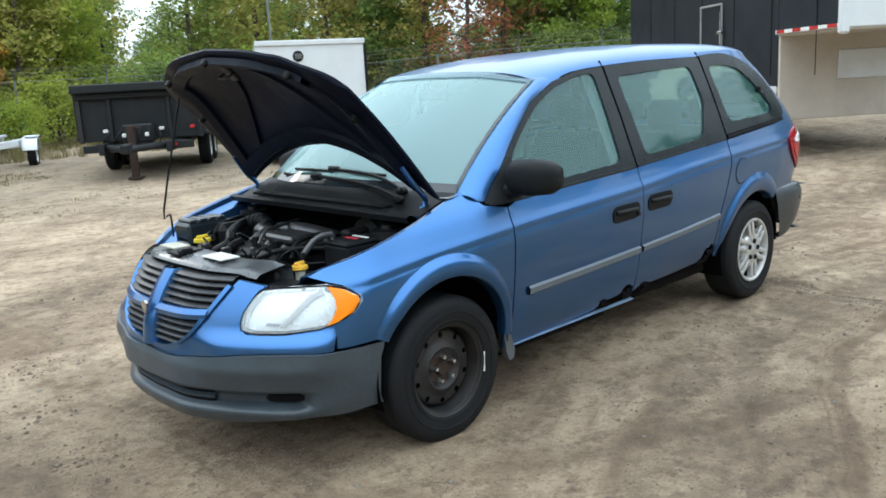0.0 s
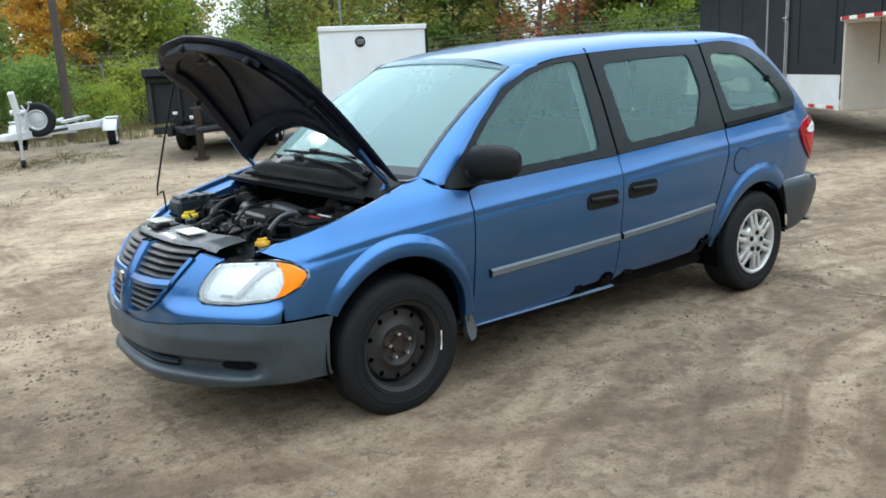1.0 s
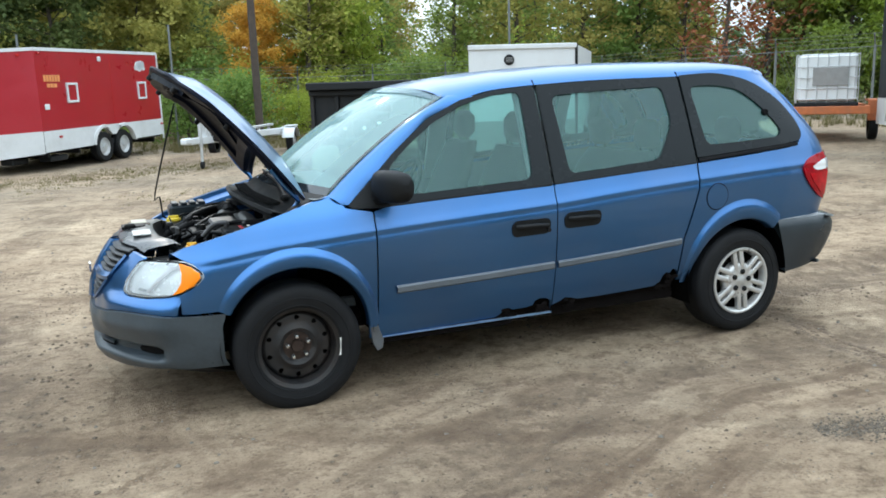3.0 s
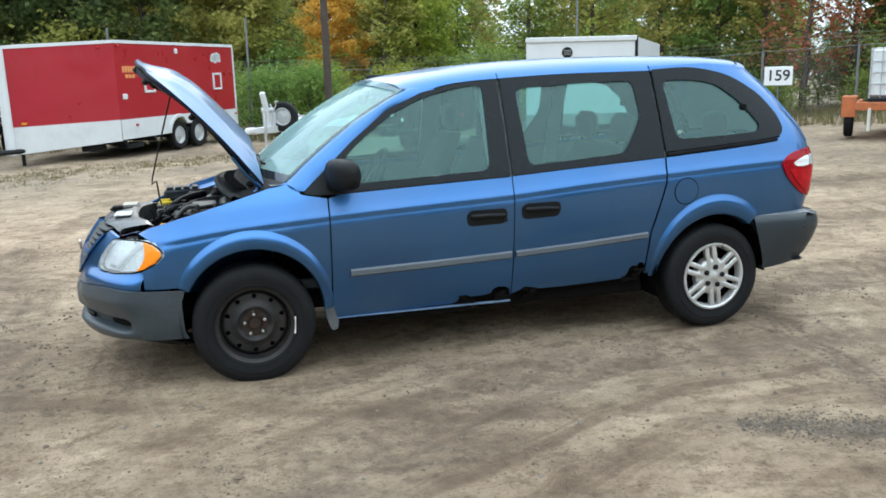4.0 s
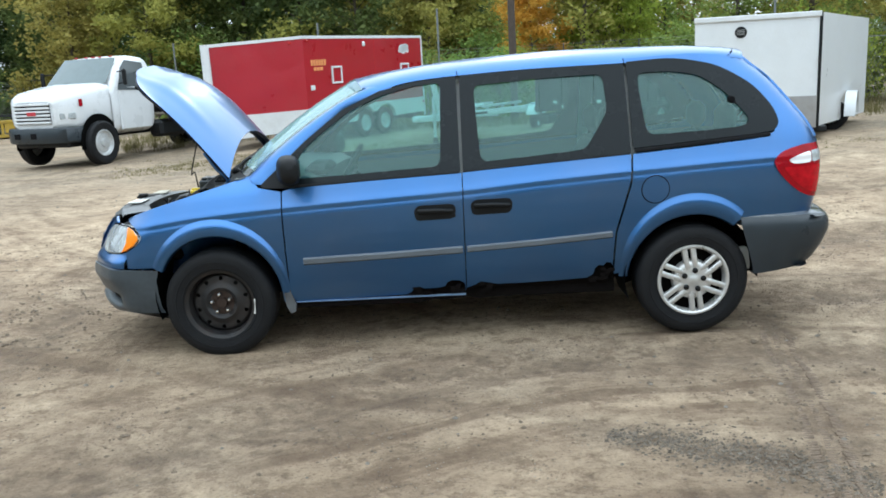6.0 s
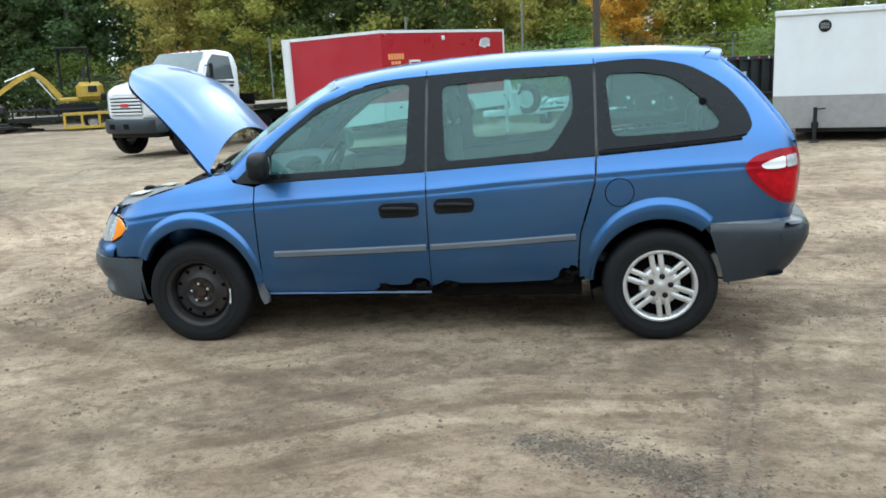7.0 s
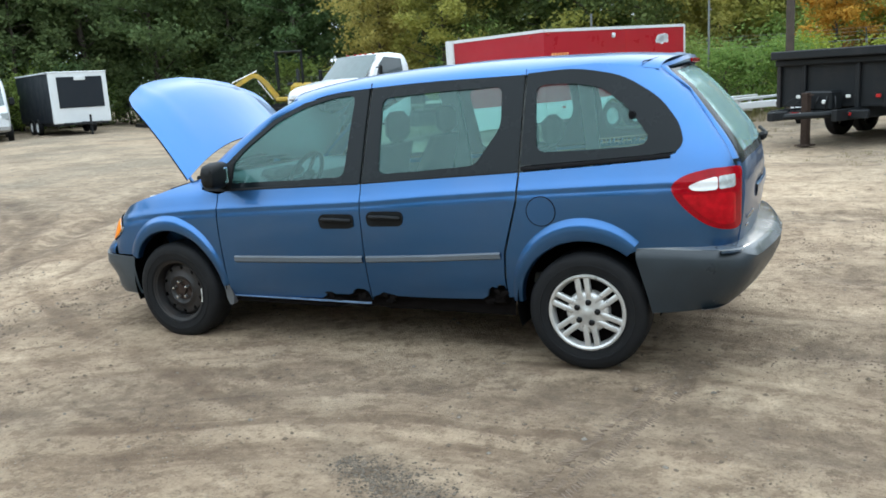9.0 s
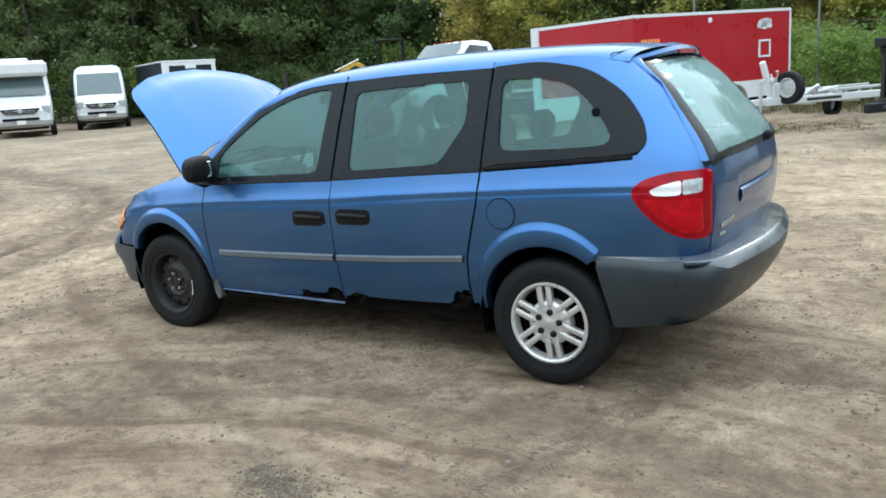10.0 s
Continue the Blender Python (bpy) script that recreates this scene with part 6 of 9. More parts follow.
# small white block in the gap between rear tyre and bumper
part("exhaust_bracket", Shape().box((1.80, -0.72, 0.42), (0.10, 0.05, 0.14), 0.01), M["label_white"], van)

# ---- wheels ----
TYRE = [(0.205, -0.090), (0.212, -0.100), (0.245, -0.110), (0.285, -0.111), (0.312, -0.104), (0.326, -0.092), (0.334, -0.075), (0.335, -0.03), (0.335, 0.03), (0.334, 0.075), (0.326, 0.092), (0.312, 0.104), (0.285, 0.111), (0.245, 0.110), (0.212, 0.100), (0.205, 0.090)]


def tyre_part(wheel):
    t = Shape().lathe(TYRE, 72)
    t.lathe([(0.262, 0.1105), (0.264, 0.1135), (0.268, 0.1135), (0.270, 0.1105)], 72)
    t.lathe([(0.222, 0.103), (0.224, 0.108), (0.229, 0.109), (0.231, 0.105)], 72)
    ob = part("tyre", t, M["rubber"], wheel, "worn dusty black tyre")
    tread = Shape()
    for k in range(60):
        a = 2 * math.pi * k / 60
        for h, w, tw in ((-0.064, 0.028, 0.35), (-0.022, 0.026, -0.2), (0.022, 0.026, 0.2), (0.064, 0.028, -0.35)):
            m = Matrix.Rotation(a + h * tw, 4, "Z") @ Matrix.Translation((0.3320, 0, h))
            tread.box((0, 0, 0), (0.004, 0.026, w), 0.001, m)
    tagged(part("tread", tread, M["rubber"], wheel), kind="stuff")
    return ob


def steel_wheel(wheel):
    """Pressed steel wheel: dropped rim, ten round holes, raised hub, five nuts."""
    rim = Shape().lathe([(0.205, 0.098), (0.214, 0.103), (0.213, 0.095), (0.196, 0.088), (0.190, 0.070), (0.186, 0.030), (0.184, -0.05), (0.205, -0.09)], 60)
    rim_part = part("rim", rim, M["steel_rust"], wheel, "rusty black steel rim")
    disc = Shape()
    n, rows = 240, []
    radii = [0.034, 0.05, 0.068, 0.080, 0.088, 0.098, 0.110, 0.120, 0.132, 0.137, 0.140, 0.1433, 0.1466, 0.150, 0.153, 0.156, 0.1594, 0.1627, 0.166, 0.169, 0.176, 0.187]
    prof = spline([0.034, 0.05, 0.068, 0.080, 0.088, 0.098, 0.110, 0.125, 0.135, 0.166, 0.176, 0.187], [0.040, 0.042, 0.042, 0.048, 0.060, 0.064, 0.058, 0.050, 0.048, 0.044, 0.034, 0.02])
    depth = [prof(r) for r in radii]
    verts, faces = [], []
    for r, h in zip(radii, depth):
        verts += [(r * math.cos(2 * math.pi * i / n), r * math.sin(2 * math.pi * i / n), h) for i in range(n)]
    for k in range(len(radii) - 1):
        rm = (radii[k] + radii[k + 1]) / 2
        for i in range(n):
            a = 2 * math.pi * (i + 0.5) / n
            ph = (a + 0.15) % (2 * math.pi / 10) - math.pi / 10
            if math.hypot(rm - 0.153, ph * 0.153) < 0.0125:
                continue
            faces.append((k * n + i, k * n + (i + 1) % n, (k + 1) * n + (i + 1) % n, (k + 1) * n + i))
    disc.add(verts, faces)
    part("wheel_disc", disc, M["steel_rust"], wheel, "pressed steel disc with round holes")
    back = Shape().lathe([(0.0005, -0.02), (0.185, -0.02)], 40)
    part("brake_drum", back, M["seam"], wheel)
    hub = Shape().lathe([(0.0005, 0.060), (0.030, 0.060), (0.033, 0.050), (0.034, 0.03)], 24)
    part("hub", hub, M["hub_rust"], wheel, "rusty brown hub")
    part("hub_face", Shape().lathe([(0.036, 0.0435), (0.050, 0.0455), (0.074, 0.0450)], 40), M["hub_rust"], wheel, "rust-brown ring round the hub")
    for k in range(5):
        a = 2 * math.pi * k / 5 + 0.3
        nut = Shape().lathe([(0.0005, 0.086), (0.009, 0.083), (0.0125, 0.074), (0.0135, 0.040)], 6, pose(0.057 * math.cos(a), 0.057 * math.sin(a), 0))
        part("wheel_nut", nut, M["chrome"], wheel)
    mark = Shape().loft([[(r * math.cos(a), r * math.sin(a), 0.1085 + 0.003) for r in (0.2125, 0.221 + 0.004 * math.sin(9 * a))] for a in grid(-0.42, 0.02, 0.05)])
    part("wheel_weight", mark, M["label_white"], wheel, "white smear on the rim")


def hubcap_wheel(wheel):
    """Silver hub cap with five pairs of spokes."""
    rim = Shape().lathe([(0.218, 0.098), (0.215, 0.108), (0.205, 0.110), (0.196, 0.104), (0.190, 0.088), (0.186, 0.06)], 60)
    rim_part = part("rim", rim, M["silver"], wheel, "silver hub cap with paired spokes")
    part("brake_drum", Shape().lathe([(0.0005, 0.03), (0.12, 0.03), (0.14, 0.02), (0.205, 0.02)], 40), M["rust"], wheel)
    for k in range(12):
        pair, half = divmod(k, 2)
        a = 2 * math.pi * pair / 6 + 0.2
        c0 = 0.0245 if half else -0.0245
        sp = Shape()
        rows = []
        for r, w, h in ((0.060, 0.014, 0.104), (0.085, 0.0150, 0.108), (0.12, 0.0150, 0.108), (0.165, 0.0150, 0.105), (0.205, 0.016, 0.103)):
            c = c0 * (1 + 0.8 * (r - 0.12))
            rows.append([(r, c - w, h - 0.03), (r, c - w, h - 0.004), (r, c - w * 0.6, h), (r, c + w * 0.6, h), (r, c + w, h - 0.004), (r, c + w, h - 0.03)])
        sp.loft(rows)
        sp.v = [tuple(Matrix.Rotation(a, 3, "Z") @ Vector(p)) for p in sp.v]
        part("spoke", sp, M["silver"], wheel)
    part("hub", Shape().lathe([(0.0005, 0.112), (0.022, 0.111), (0.028, 0.107), (0.06, 0.106), (0.090, 0.105), (0.108, 0.100), (0.118, 0.088), (0.122, 0.05)], 40), M["silver"], wheel)
    for k in range(5):
        a = 2 * math.pi * k / 5 + 0.31 + math.pi / 5
        part("wheel_nut", Shape().lathe([(0.0005, 0.120), (0.007, 0.120), (0.011, 0.116), (0.0165, 0.114), (0.0185, 0.090)], 14, pose(0.060 * math.cos(a), 0.060 * math.sin(a), 0)), M["engine_black"], wheel, "black wheel nut")


for cx, x in ((0, -1.439), (1, 1.432)):
    for s in (-1, 1):
        w = new("wheel")
        w.parent = van
        w.matrix_world = pose(x, s * 0.795, 0.313 + 0.024 * cx, 90 if s < 0 else -90, 0, 0) @ pose(0, 0, 0, 0, 0, 20 * cx + 7)
        tagged(w, "front wheel on a rusty steel rim" if cx == 0 else "rear wheel with a silver hub cap")
        tyre_part(w)
        (steel_wheel if cx == 0 else hubcap_wheel)(w)

# ---- cabin ----
cabin = new("cabin")
cabin.parent = van
floor_pan = Shape().box((0.35, 0, 0.44), (3.2, 1.15, 0.06), 0.01)
part("cabin_floor", floor_pan, M["interior"], cabin)
for s in (-1, 1):
    rows = [[(x, s * 0.80, 0.86 if 0.96 < x < 1.9 else 0.44), (x, s * (half_width(x, crease(x)) - 0.06), 0.88 if 0.96 < x < 1.9 else 0.80), (x, s * (half_width(x, crease(x)) - 0.055), crease(x) + 0.085)] for x in grid(-1.0, 2.1, 0.1)]
    part("door_card", Shape().loft(rows), M["interior"], cabin, "grey inner door trim")
dash_rows = []
for y in grid(-0.80, 0.80, 0.08):
    c = 0.06 * (1 - (y / 0.8) ** 2)
    dash_rows.append([(-1.30 - c, y, 1.06), (-1.10 - c, y, 1.075), (-0.86 - c, y, 1.06), (-0.78 - c, y, 1.02), (-0.80 - c, y, 0.80), (-0.95, y, 0.62)])
part("dashboard", Shape().loft(dash_rows), M["interior"], cabin, "grey dashboard")
hood_cluster = Shape().box((-0.84, -0.38, 1.07), (0.16, 0.36, 0.07), 0.03)
part("instrument_hood", hood_cluster, M["seat"], cabin)
wheel_steer = new("steering_wheel")
wheel_steer.parent = van
wheel_steer.matrix_world = pose(-0.66, -0.38, 1.03, 0, -62, 0)
tagged(wheel_steer, "dark steering wheel")
ringp = [(0.187 + 0.016 * math.cos(a), 0.016 * math.sin(a)) for a in grid(0, 2 * math.pi * 7 / 8, math.pi / 4)]
part("wheel_ring", Shape().lathe(ringp, 40, None, True), M["black_plastic"], wheel_steer)
sp = Shape().box((0, 0, -0.02), (0.13, 0.12, 0.05), 0.02)
for a in (0, 180, -90):
    sp.box((0.12, 0, -0.01), (0.14, 0.03, 0.02), 0.006, Matrix.Rotation(radians(a), 4, "Z"))
sp.rod((0, 0, -0.02), (0, 0, -0.25), 0.03)
part("wheel_spokes", sp, M["black_plastic"], wheel_steer)


def seat(x, y, wide, top):
    s = new("seat")
    s.parent = van
    s.matrix_world = pose(x, y, 0.47)
    tagged(s, "grey cloth seat with headrest")
    base = Shape().box((0.0, 0, 0.27), (0.50, wide, 0.16), 0.06)
    base.box((0.05, 0, 0.10), (0.36, wide * 0.7, 0.2), 0.02)
    part("cushion", base, M["seat"], s)
    rows = []
    for t in grid(0, 1, 0.1):
        h = 0.25 + (top - 0.25) * t
        w = wide / 2 * (1 - 0.25 * t ** 3)
        xb = 0.22 + 0.20 * t
        d = 0.075 * (1 - 0.3 * t)
        ring = [(xb + d * math.copysign(abs(math.cos(a)) ** 0.6, math.cos(a)), w * math.copysign(abs(math.sin(a)) ** 0.5, math.sin(a)), h) for a in grid(0, 2 * math.pi * 15 / 16, math.pi / 8)]
        rows.append(ring)
    b = Shape().loft(rows, closed=True)
    b.add(rows[-1], [tuple(range(len(rows[-1])))])
    part("backrest", b, M["seat"], s, angle=60)
    for yy in ((0.0,) if wide < 0.8 else (-wide * 0.28, wide * 0.28)):
        hr = Shape().box((0.44, yy, top + 0.11), (0.10, 0.25, 0.19), 0.045)
        hr.rod((0.43, yy - 0.06, top - 0.02), (0.44, yy - 0.06, top + 0.05), 0.007)
        hr.rod((0.43, yy + 0.06, top - 0.02), (0.44, yy + 0.06, top + 0.05), 0.007)
        part("headrest", hr, M["seat"], s, angle=60)


for x, y, wide, top in ((-0.35, -0.40, 0.54, 0.78), (-0.35, 0.40, 0.54, 0.78), (0.55, -0.22, 0.95, 0.70), (1.35, 0.0, 1.15, 0.68)):
    seat(x, y, wide, top)
for s in (-1, 1):
    post = Shape()
    post.loft([[(0.0 + dx, s * (half_width(0.0, z) - 0.05 + dy), z) for dx, dy in ((-0.05, 0), (0.09, 0), (0.09, -0.03), (-0.05, -0.03))] for z in grid(0.95, 1.62, 0.08)], closed=True)
    part("middle_pillar", post, M["headliner"], cabin)
    post = Shape().loft([[(1.06 + dx, s * (half_width(1.06, z) - 0.05 + dy), z) for dx, dy in ((-0.05, 0), (0.05, 0), (0.05, -0.03), (-0.05, -0.03))] for z in grid(0.95, 1.62, 0.08)], closed=True)
    part("rear_inner_pillar", post, M["headliner"], cabin)
mir_in = Shape().box((-0.62, 0, 1.50), (0.03, 0.22, 0.06), 0.012)
mir_in.rod((-0.62, 0, 1.51), (-0.66, 0, 1.57), 0.008)
part("rear_view_mirror", mir_in, M["black_plastic"], cabin)

# ---- the yard: trailers, trucks and fence round the van ----
M["red"] = pbr("red_trailer_skin", (0.36, 0.010, 0.022), 0.32, var=0.08, scale=2, dirt=0.15, dirt_col=(0.25, 0.08, 0.07), coat=0.3)
M["white"] = pbr("white_trailer_skin", (0.62, 0.645, 0.66), 0.35, var=0.05, scale=2, dirt=0.15, dirt_col=(0.45, 0.43, 0.40))
M["skirt"] = pbr("white_skirt", (0.60, 0.62, 0.63), 0.4, var=0.08, scale=3, dirt=0.3, dirt_col=(0.35, 0.32, 0.28))
M["guard"] = pbr("tread_plate", (0.34, 0.34, 0.34), 0.42, metal=0.6, var=0.12, scale=8, dirt=0.2)
M["black_skin"] = pbr("black_trailer_skin", (0.008, 0.012, 0.018), 0.45, var=0.15, scale=2, dirt=0.12, dirt_col=(0.04, 0.04, 0.04), spec=0.3)
M["dump_black"] = pbr("black_steel_box", (0.008, 0.010, 0.012), 0.55, var=0.3, scale=3, dirt=0.2, dirt_col=(0.06, 0.05, 0.045), bump=0.2, spec=0.3)
M["galv"] = pbr("galvanised_steel", (0.52, 0.54, 0.55), 0.42, metal=0.4, var=0.15, scale=14, dirt=0.25)
M["beige"] = pbr("beige_panel", (0.46, 0.41, 0.35), 0.6, var=0.1, scale=2, dirt=0.35, dirt_col=(0.30, 0.25, 0.2))
M["truck_white"] = pbr("white_truck_paint", (0.62, 0.64, 0.66), 0.3, var=0.06, scale=2, dirt=0.2, dirt_col=(0.42, 0.41, 0.39), coat=0.4)
M["digger"] = pbr("yellow_machine_paint", (0.46, 0.30, 0.03), 0.5, var=0.25, scale=6, dirt=0.5)
M["orange"] = pbr("orange_paint", (0.50, 0.14, 0.045), 0.55, var=0.2, scale=8, dirt=0.45, dirt_col=(0.2, 0.12, 0.08))
M["wood"] = pbr("weathered_plank", (0.26, 0.22, 0.17), 0.85, var=0.35, scale=5, dirt=0.3)
M["pole_wood"] = pbr("pole_wood", (0.060, 0.046, 0.036), 0.9, var=0.35, scale=6, bump=0.5, bscale=40)
M["tote"] = pbr("milky_tank_plastic", (0.72, 0.75, 0.76), 0.4, var=0.05, scale=3)
M["sign_white"] = pbr("white_sign_board", (0.76, 0.77, 0.78), 0.45, var=0.04, scale=3, dirt=0.1)
M["ink"] = pbr("black_sign_ink", (0.02, 0.02, 0.025), 0.5)
M["sign_yellow"] = pbr("yellow_sign_board", (0.72, 0.52, 0.02), 0.45, var=0.06)
M["orange_mark"] = pbr("faded_orange_print", (0.72, 0.28, 0.10), 0.5, var=0.15, scale=20)
M["tail_red"] = pbr("reflector_red", (0.45, 0.02, 0.02), 0.3)
M["amber_mark"] = pbr("amber_marker", (0.75, 0.28, 0.02), 0.3)


def trailer_wheel(parent, x, y, z, r=0.36, wide=0.22, out=-1, rim="galv"):
    """A wheel whose face looks along y * out."""
    w = new("wheel")
    w.parent = parent
    w.matrix_parent_inverse = Matrix()
    w.matrix_basis = pose(x, y, z, 90 if out < 0 else -90)
    h = wide / 2
    t = Shape().lathe([(r * 0.58, -h * 0.8), (r * 0.7, -h), (r * 0.92, -h * 0.95), (r, -h * 0.65), (r, h * 0.65), (r * 0.92, h * 0.95), (r * 0.7, h), (r * 0.58, h * 0.8)], 36)
    tyre = part("tyre", t, M["rubber"], w)
    d = Shape().lathe([(r * 0.60, h * 0.84), (r * 0.57, h * 0.88), (r * 0.53, h * 0.5), (r * 0.46, h * 0.35), (r * 0.40, h * 0.55), (r * 0.2, h * 0.62), (r * 0.18, h * 0.9), (0.0005, h * 0.95)], 30)
    for k in range(6):
        a = k * math.pi / 3
        d.lathe([(0.0005, h * 0.75), (0.012, h * 0.74), (0.014, h * 0.5)], 8, pose(r * 0.3 * math.cos(a), r * 0.3 * math.sin(a), 0))
    part("rim", d, M[rim], w)
    return w


def strip_of(parent, name, p0, p1, size, mats, n):
    """Reflective tape: short boxes in turn."""
    p0, p1 = Vector(p0), Vector(p1)
    for k in range(n):
        c = p0.lerp(p1, (k + 0.5) / n)
        part(name, Shape().box(tuple(c), size, 0.001), M[mats[k % len(mats)]], parent)


def on_ground(x, y):
    return (x, y, ground_z(x, y))


# red enclosed trailer with a wedge nose: near side along local x from the shoulder, nose tip at NOSE
def red_trailer():
    gz = ground_z(-1.9, 16.0)
    t = thing("enclosed_trailer", "long red enclosed trailer with white skirt and tandem wheels", "trailer", (-3.34, 14.30, gz), 57.6, pitch=-0.7)
    L, W, NX, NY = 4.97, 2.6, -1.71, 1.42
    z_low, z_mid, z_top, z_nose = 0.40, 0.84, 2.54, 2.42

    def plate(a, b, za0, za1, zb0, zb1, thick=0.03, out=0.0):
        """An upright panel from a to b, between two heights at each end."""
        a, b = Vector((*a, 0)), Vector((*b, 0))
        n = (b - a).normalized().cross(Vector((0, 0, 1)))
        s = Shape()
        v = [a + n * out + Vector((0, 0, za0)), b + n * out + Vector((0, 0, zb0)), b + n * out + Vector((0, 0, zb1)), a + n * out + Vector((0, 0, za1))]
        s.add(v + [p - n * thick for p in v], [(0, 1, 2, 3), (4, 5, 6, 7), (0, 1, 5, 4), (1, 2, 6, 5), (2, 3, 7, 6), (3, 0, 4, 7)])
        return s
    S, E, NOSE, B2, E2 = (0, 0), (L, 0), (NX, NY), (0, W), (L, W)
    wall = part("side_wall", plate(S, E, z_mid, z_top, z_mid + 0.03, z_top + 0.02), M["red"], t, "red side wall", angle=20)
    part("nose_wall", plate(NOSE, S, z_mid - 0.06, z_nose, z_mid, z_top), M["red"], t, "red nose wall", angle=20)
    part("end_wall", plate(E, E2, z_mid, z_top, z_mid, z_top).add(plate(E2, B2, z_mid, z_top, z_mid, z_top).v, [(0, 1, 2, 3)]).add(plate(B2, NOSE, z_mid, z_top, z_mid, z_nose).v, [(0, 1, 2, 3)]), M["white"], t)
    part("roof", Shape().add([(0, 0, z_top + 0.01), (L, 0, z_top + 0.03), (L, W, z_top + 0.03), (0, W, z_top + 0.01), (NX, NY, z_nose + 0.01)], [(0, 1, 2, 3), (0, 3, 4)]), M["white"], t)
    part("edge_trim", plate(S, E, z_top - 0.05, z_top + 0.02, z_top - 0.03, z_top + 0.04, 0.05, 0.015), M["white"], t, "white roof edge trim")
    part("edge_trim", plate(NOSE, S, z_nose - 0.05, z_nose + 0.02, z_top - 0.05, z_top + 0.02, 0.05, 0.015), M["white"], t, "white roof edge trim")
    nose = Shape().rod((NX - 0.01, NY, 0.22), (NX - 0.03, NY, z_nose + 0.02), 0.10, n=12)
    part("corner_trim", nose, M["white"], t, "white nose tip trim")
    part("corner_trim", Shape().box((L - 0.01, -0.012, 1.45), (0.05, 0.035, 2.2), 0.01), M["white"], t)
    part("nose_skirt", plate(NOSE, S, 0.22, z_mid - 0.05, z_low - 0.02, z_mid + 0.005, 0.04, 0.012), M["skirt"], t, "dirty white skirt")
    wheels = (2.22, 3.07)
    low = []
    for x in grid(0.0, L, 0.05):
        zb = z_low + 0.012 * x
        for w in wheels:
            if abs(x - w) < 0.43:
                zb = max(zb, 0.36 + math.sqrt(0.43 ** 2 - (x - w) ** 2) * 0.98)
        if wheels[0] < x < wheels[1]:
            zb = max(zb, 0.62)
        low.append((x, zb))
    part("skirt", Shape().loft([[(x, -0.015, max(zb + 0.01, z_mid + 0.006 * x)), (x, -0.015, zb), (x, 0.05, zb)] for x, zb in low]), M["skirt"], t, "dirty white skirt")
    for w in wheels:
        rim = Shape().loft([[(w + r * math.cos(a), y, 0.36 + r * math.sin(a)) for r, y in ((0.43, -0.016), (0.44, -0.06), (0.50, -0.06), (0.51, -0.016))] for a in grid(0.15 if w > 3 else 1.15, 3.0 if w < 3 else 2.0, 0.1)])
        part("fender", rim, M["skirt"], t)
    fr = Shape().box((L / 2, W / 2, 0.46), (L, W * 0.94, 0.12), 0.02)
    for k in range(5):
        fr.box((0.3 + 1.1 * k, W / 2, 0.34), (0.08, W * 0.9, 0.12), 0.01)
    part("floor_frame", fr, M["dump_black"], t)
    part("step", Shape().box((0.6, 0.25, 0.24), (0.6, 0.3, 0.12), 0.02).box((-0.2, 0.6, 0.24), (0.5, 0.3, 0.12), 0.02), M["dump_black"], t)
    for w in wheels:
        trailer_wheel(t, w, 0.10, 0.35, 0.35, 0.22)
        trailer_wheel(t, w, W - 0.1, 0.35, 0.35, 0.22, 1)
    for x, z in ((1.15, 1.62), (4.08, 1.62)):
        f = Shape()
        for dx, dz, sx, sz in ((0, 0.19, 0.40, 0.05), (0, -0.19, 0.40, 0.05), (-0.175, 0, 0.05, 0.38), (0.175, 0, 0.05, 0.38)):
            f.box((x + dx, -0.02, z + dz), (sx, 0.04, sz), 0.008)
        v = part("side_hatch", Shape().box((x, -0.008, z), (0.32, 0.02, 0.36), 0.004), M["red"], t)
        part("hatch_frame", f, M["white"], v, "white hatch frame")
    for k in range(6):
        part("faded_print", Shape().box((0.26 + 0.095 * k, -0.006, 1.93), (0.075, 0.008, 0.14), 0.004), M["orange_mark"], t, "faded orange print bar")
    for k in range(3):
        part("faded_print", Shape().box((0.36 + 0.12 * k, -0.006, 1.78), (0.10, 0.008, 0.08), 0.02), M["orange_mark"], t, "faded orange print bar")
    patch = Shape()
    for dx, dz, r in ((0, 0, 0.11), (0.20, 0.02, 0.12), (0.09, 0.03, 0.10), (0.10, -0.04, 0.10), (-0.09, -0.05, 0.05), (0.30, -0.05, 0.06), (0.28, 0.05, 0.07)):
        patch.lathe([(0.0005, 0.006), (r, 0.006), (r, 0)], 14, pose(3.98 + dx, -0.001, 2.22 + dz, 90))
    part("torn_patch", patch, M["white"], t, "white torn sticker patch")
    for x, z, mname in ((0.55, 0.70, "tail_red"), (4.9, 0.74, "tail_red"), (0.12, 2.44, "tail_red"), (-0.25, 2.40, "tail_red")):
        y = 0 if x > 0 else NY * x / NX
        part("marker_lamp", Shape().box((x, y - 0.025, z), (0.09, 0.04, 0.05), 0.01), M[mname], t)
    part("marker_lamp", Shape().box((NX + 0.22, NY - 0.20, 0.86), (0.09, 0.09, 0.05), 0.01), M["amber_mark"], t)
    part("vent_cap", Shape().box((2.3, -0.02, 2.36), (0.12, 0.04, 0.12), 0.02), M["white"], t)
    part("lock_plate", Shape().box((0.22, -0.02, 1.34), (0.16, 0.02, 0.12), 0.02), M["white"], t)
    part("panel_seam", Shape().box((2.75, -0.001, 1.7), (0.012, 0.006, 1.66), 0.001), M["tail_red"], t)
    jack = Shape().rod((NX + 0.5, NY - 0.2, 0.30), (NX - 0.35, NY, 0.30), 0.05)
    jack.rod((NX + 0.5, NY + 0.2, 0.30), (NX - 0.35, NY, 0.30), 0.05)
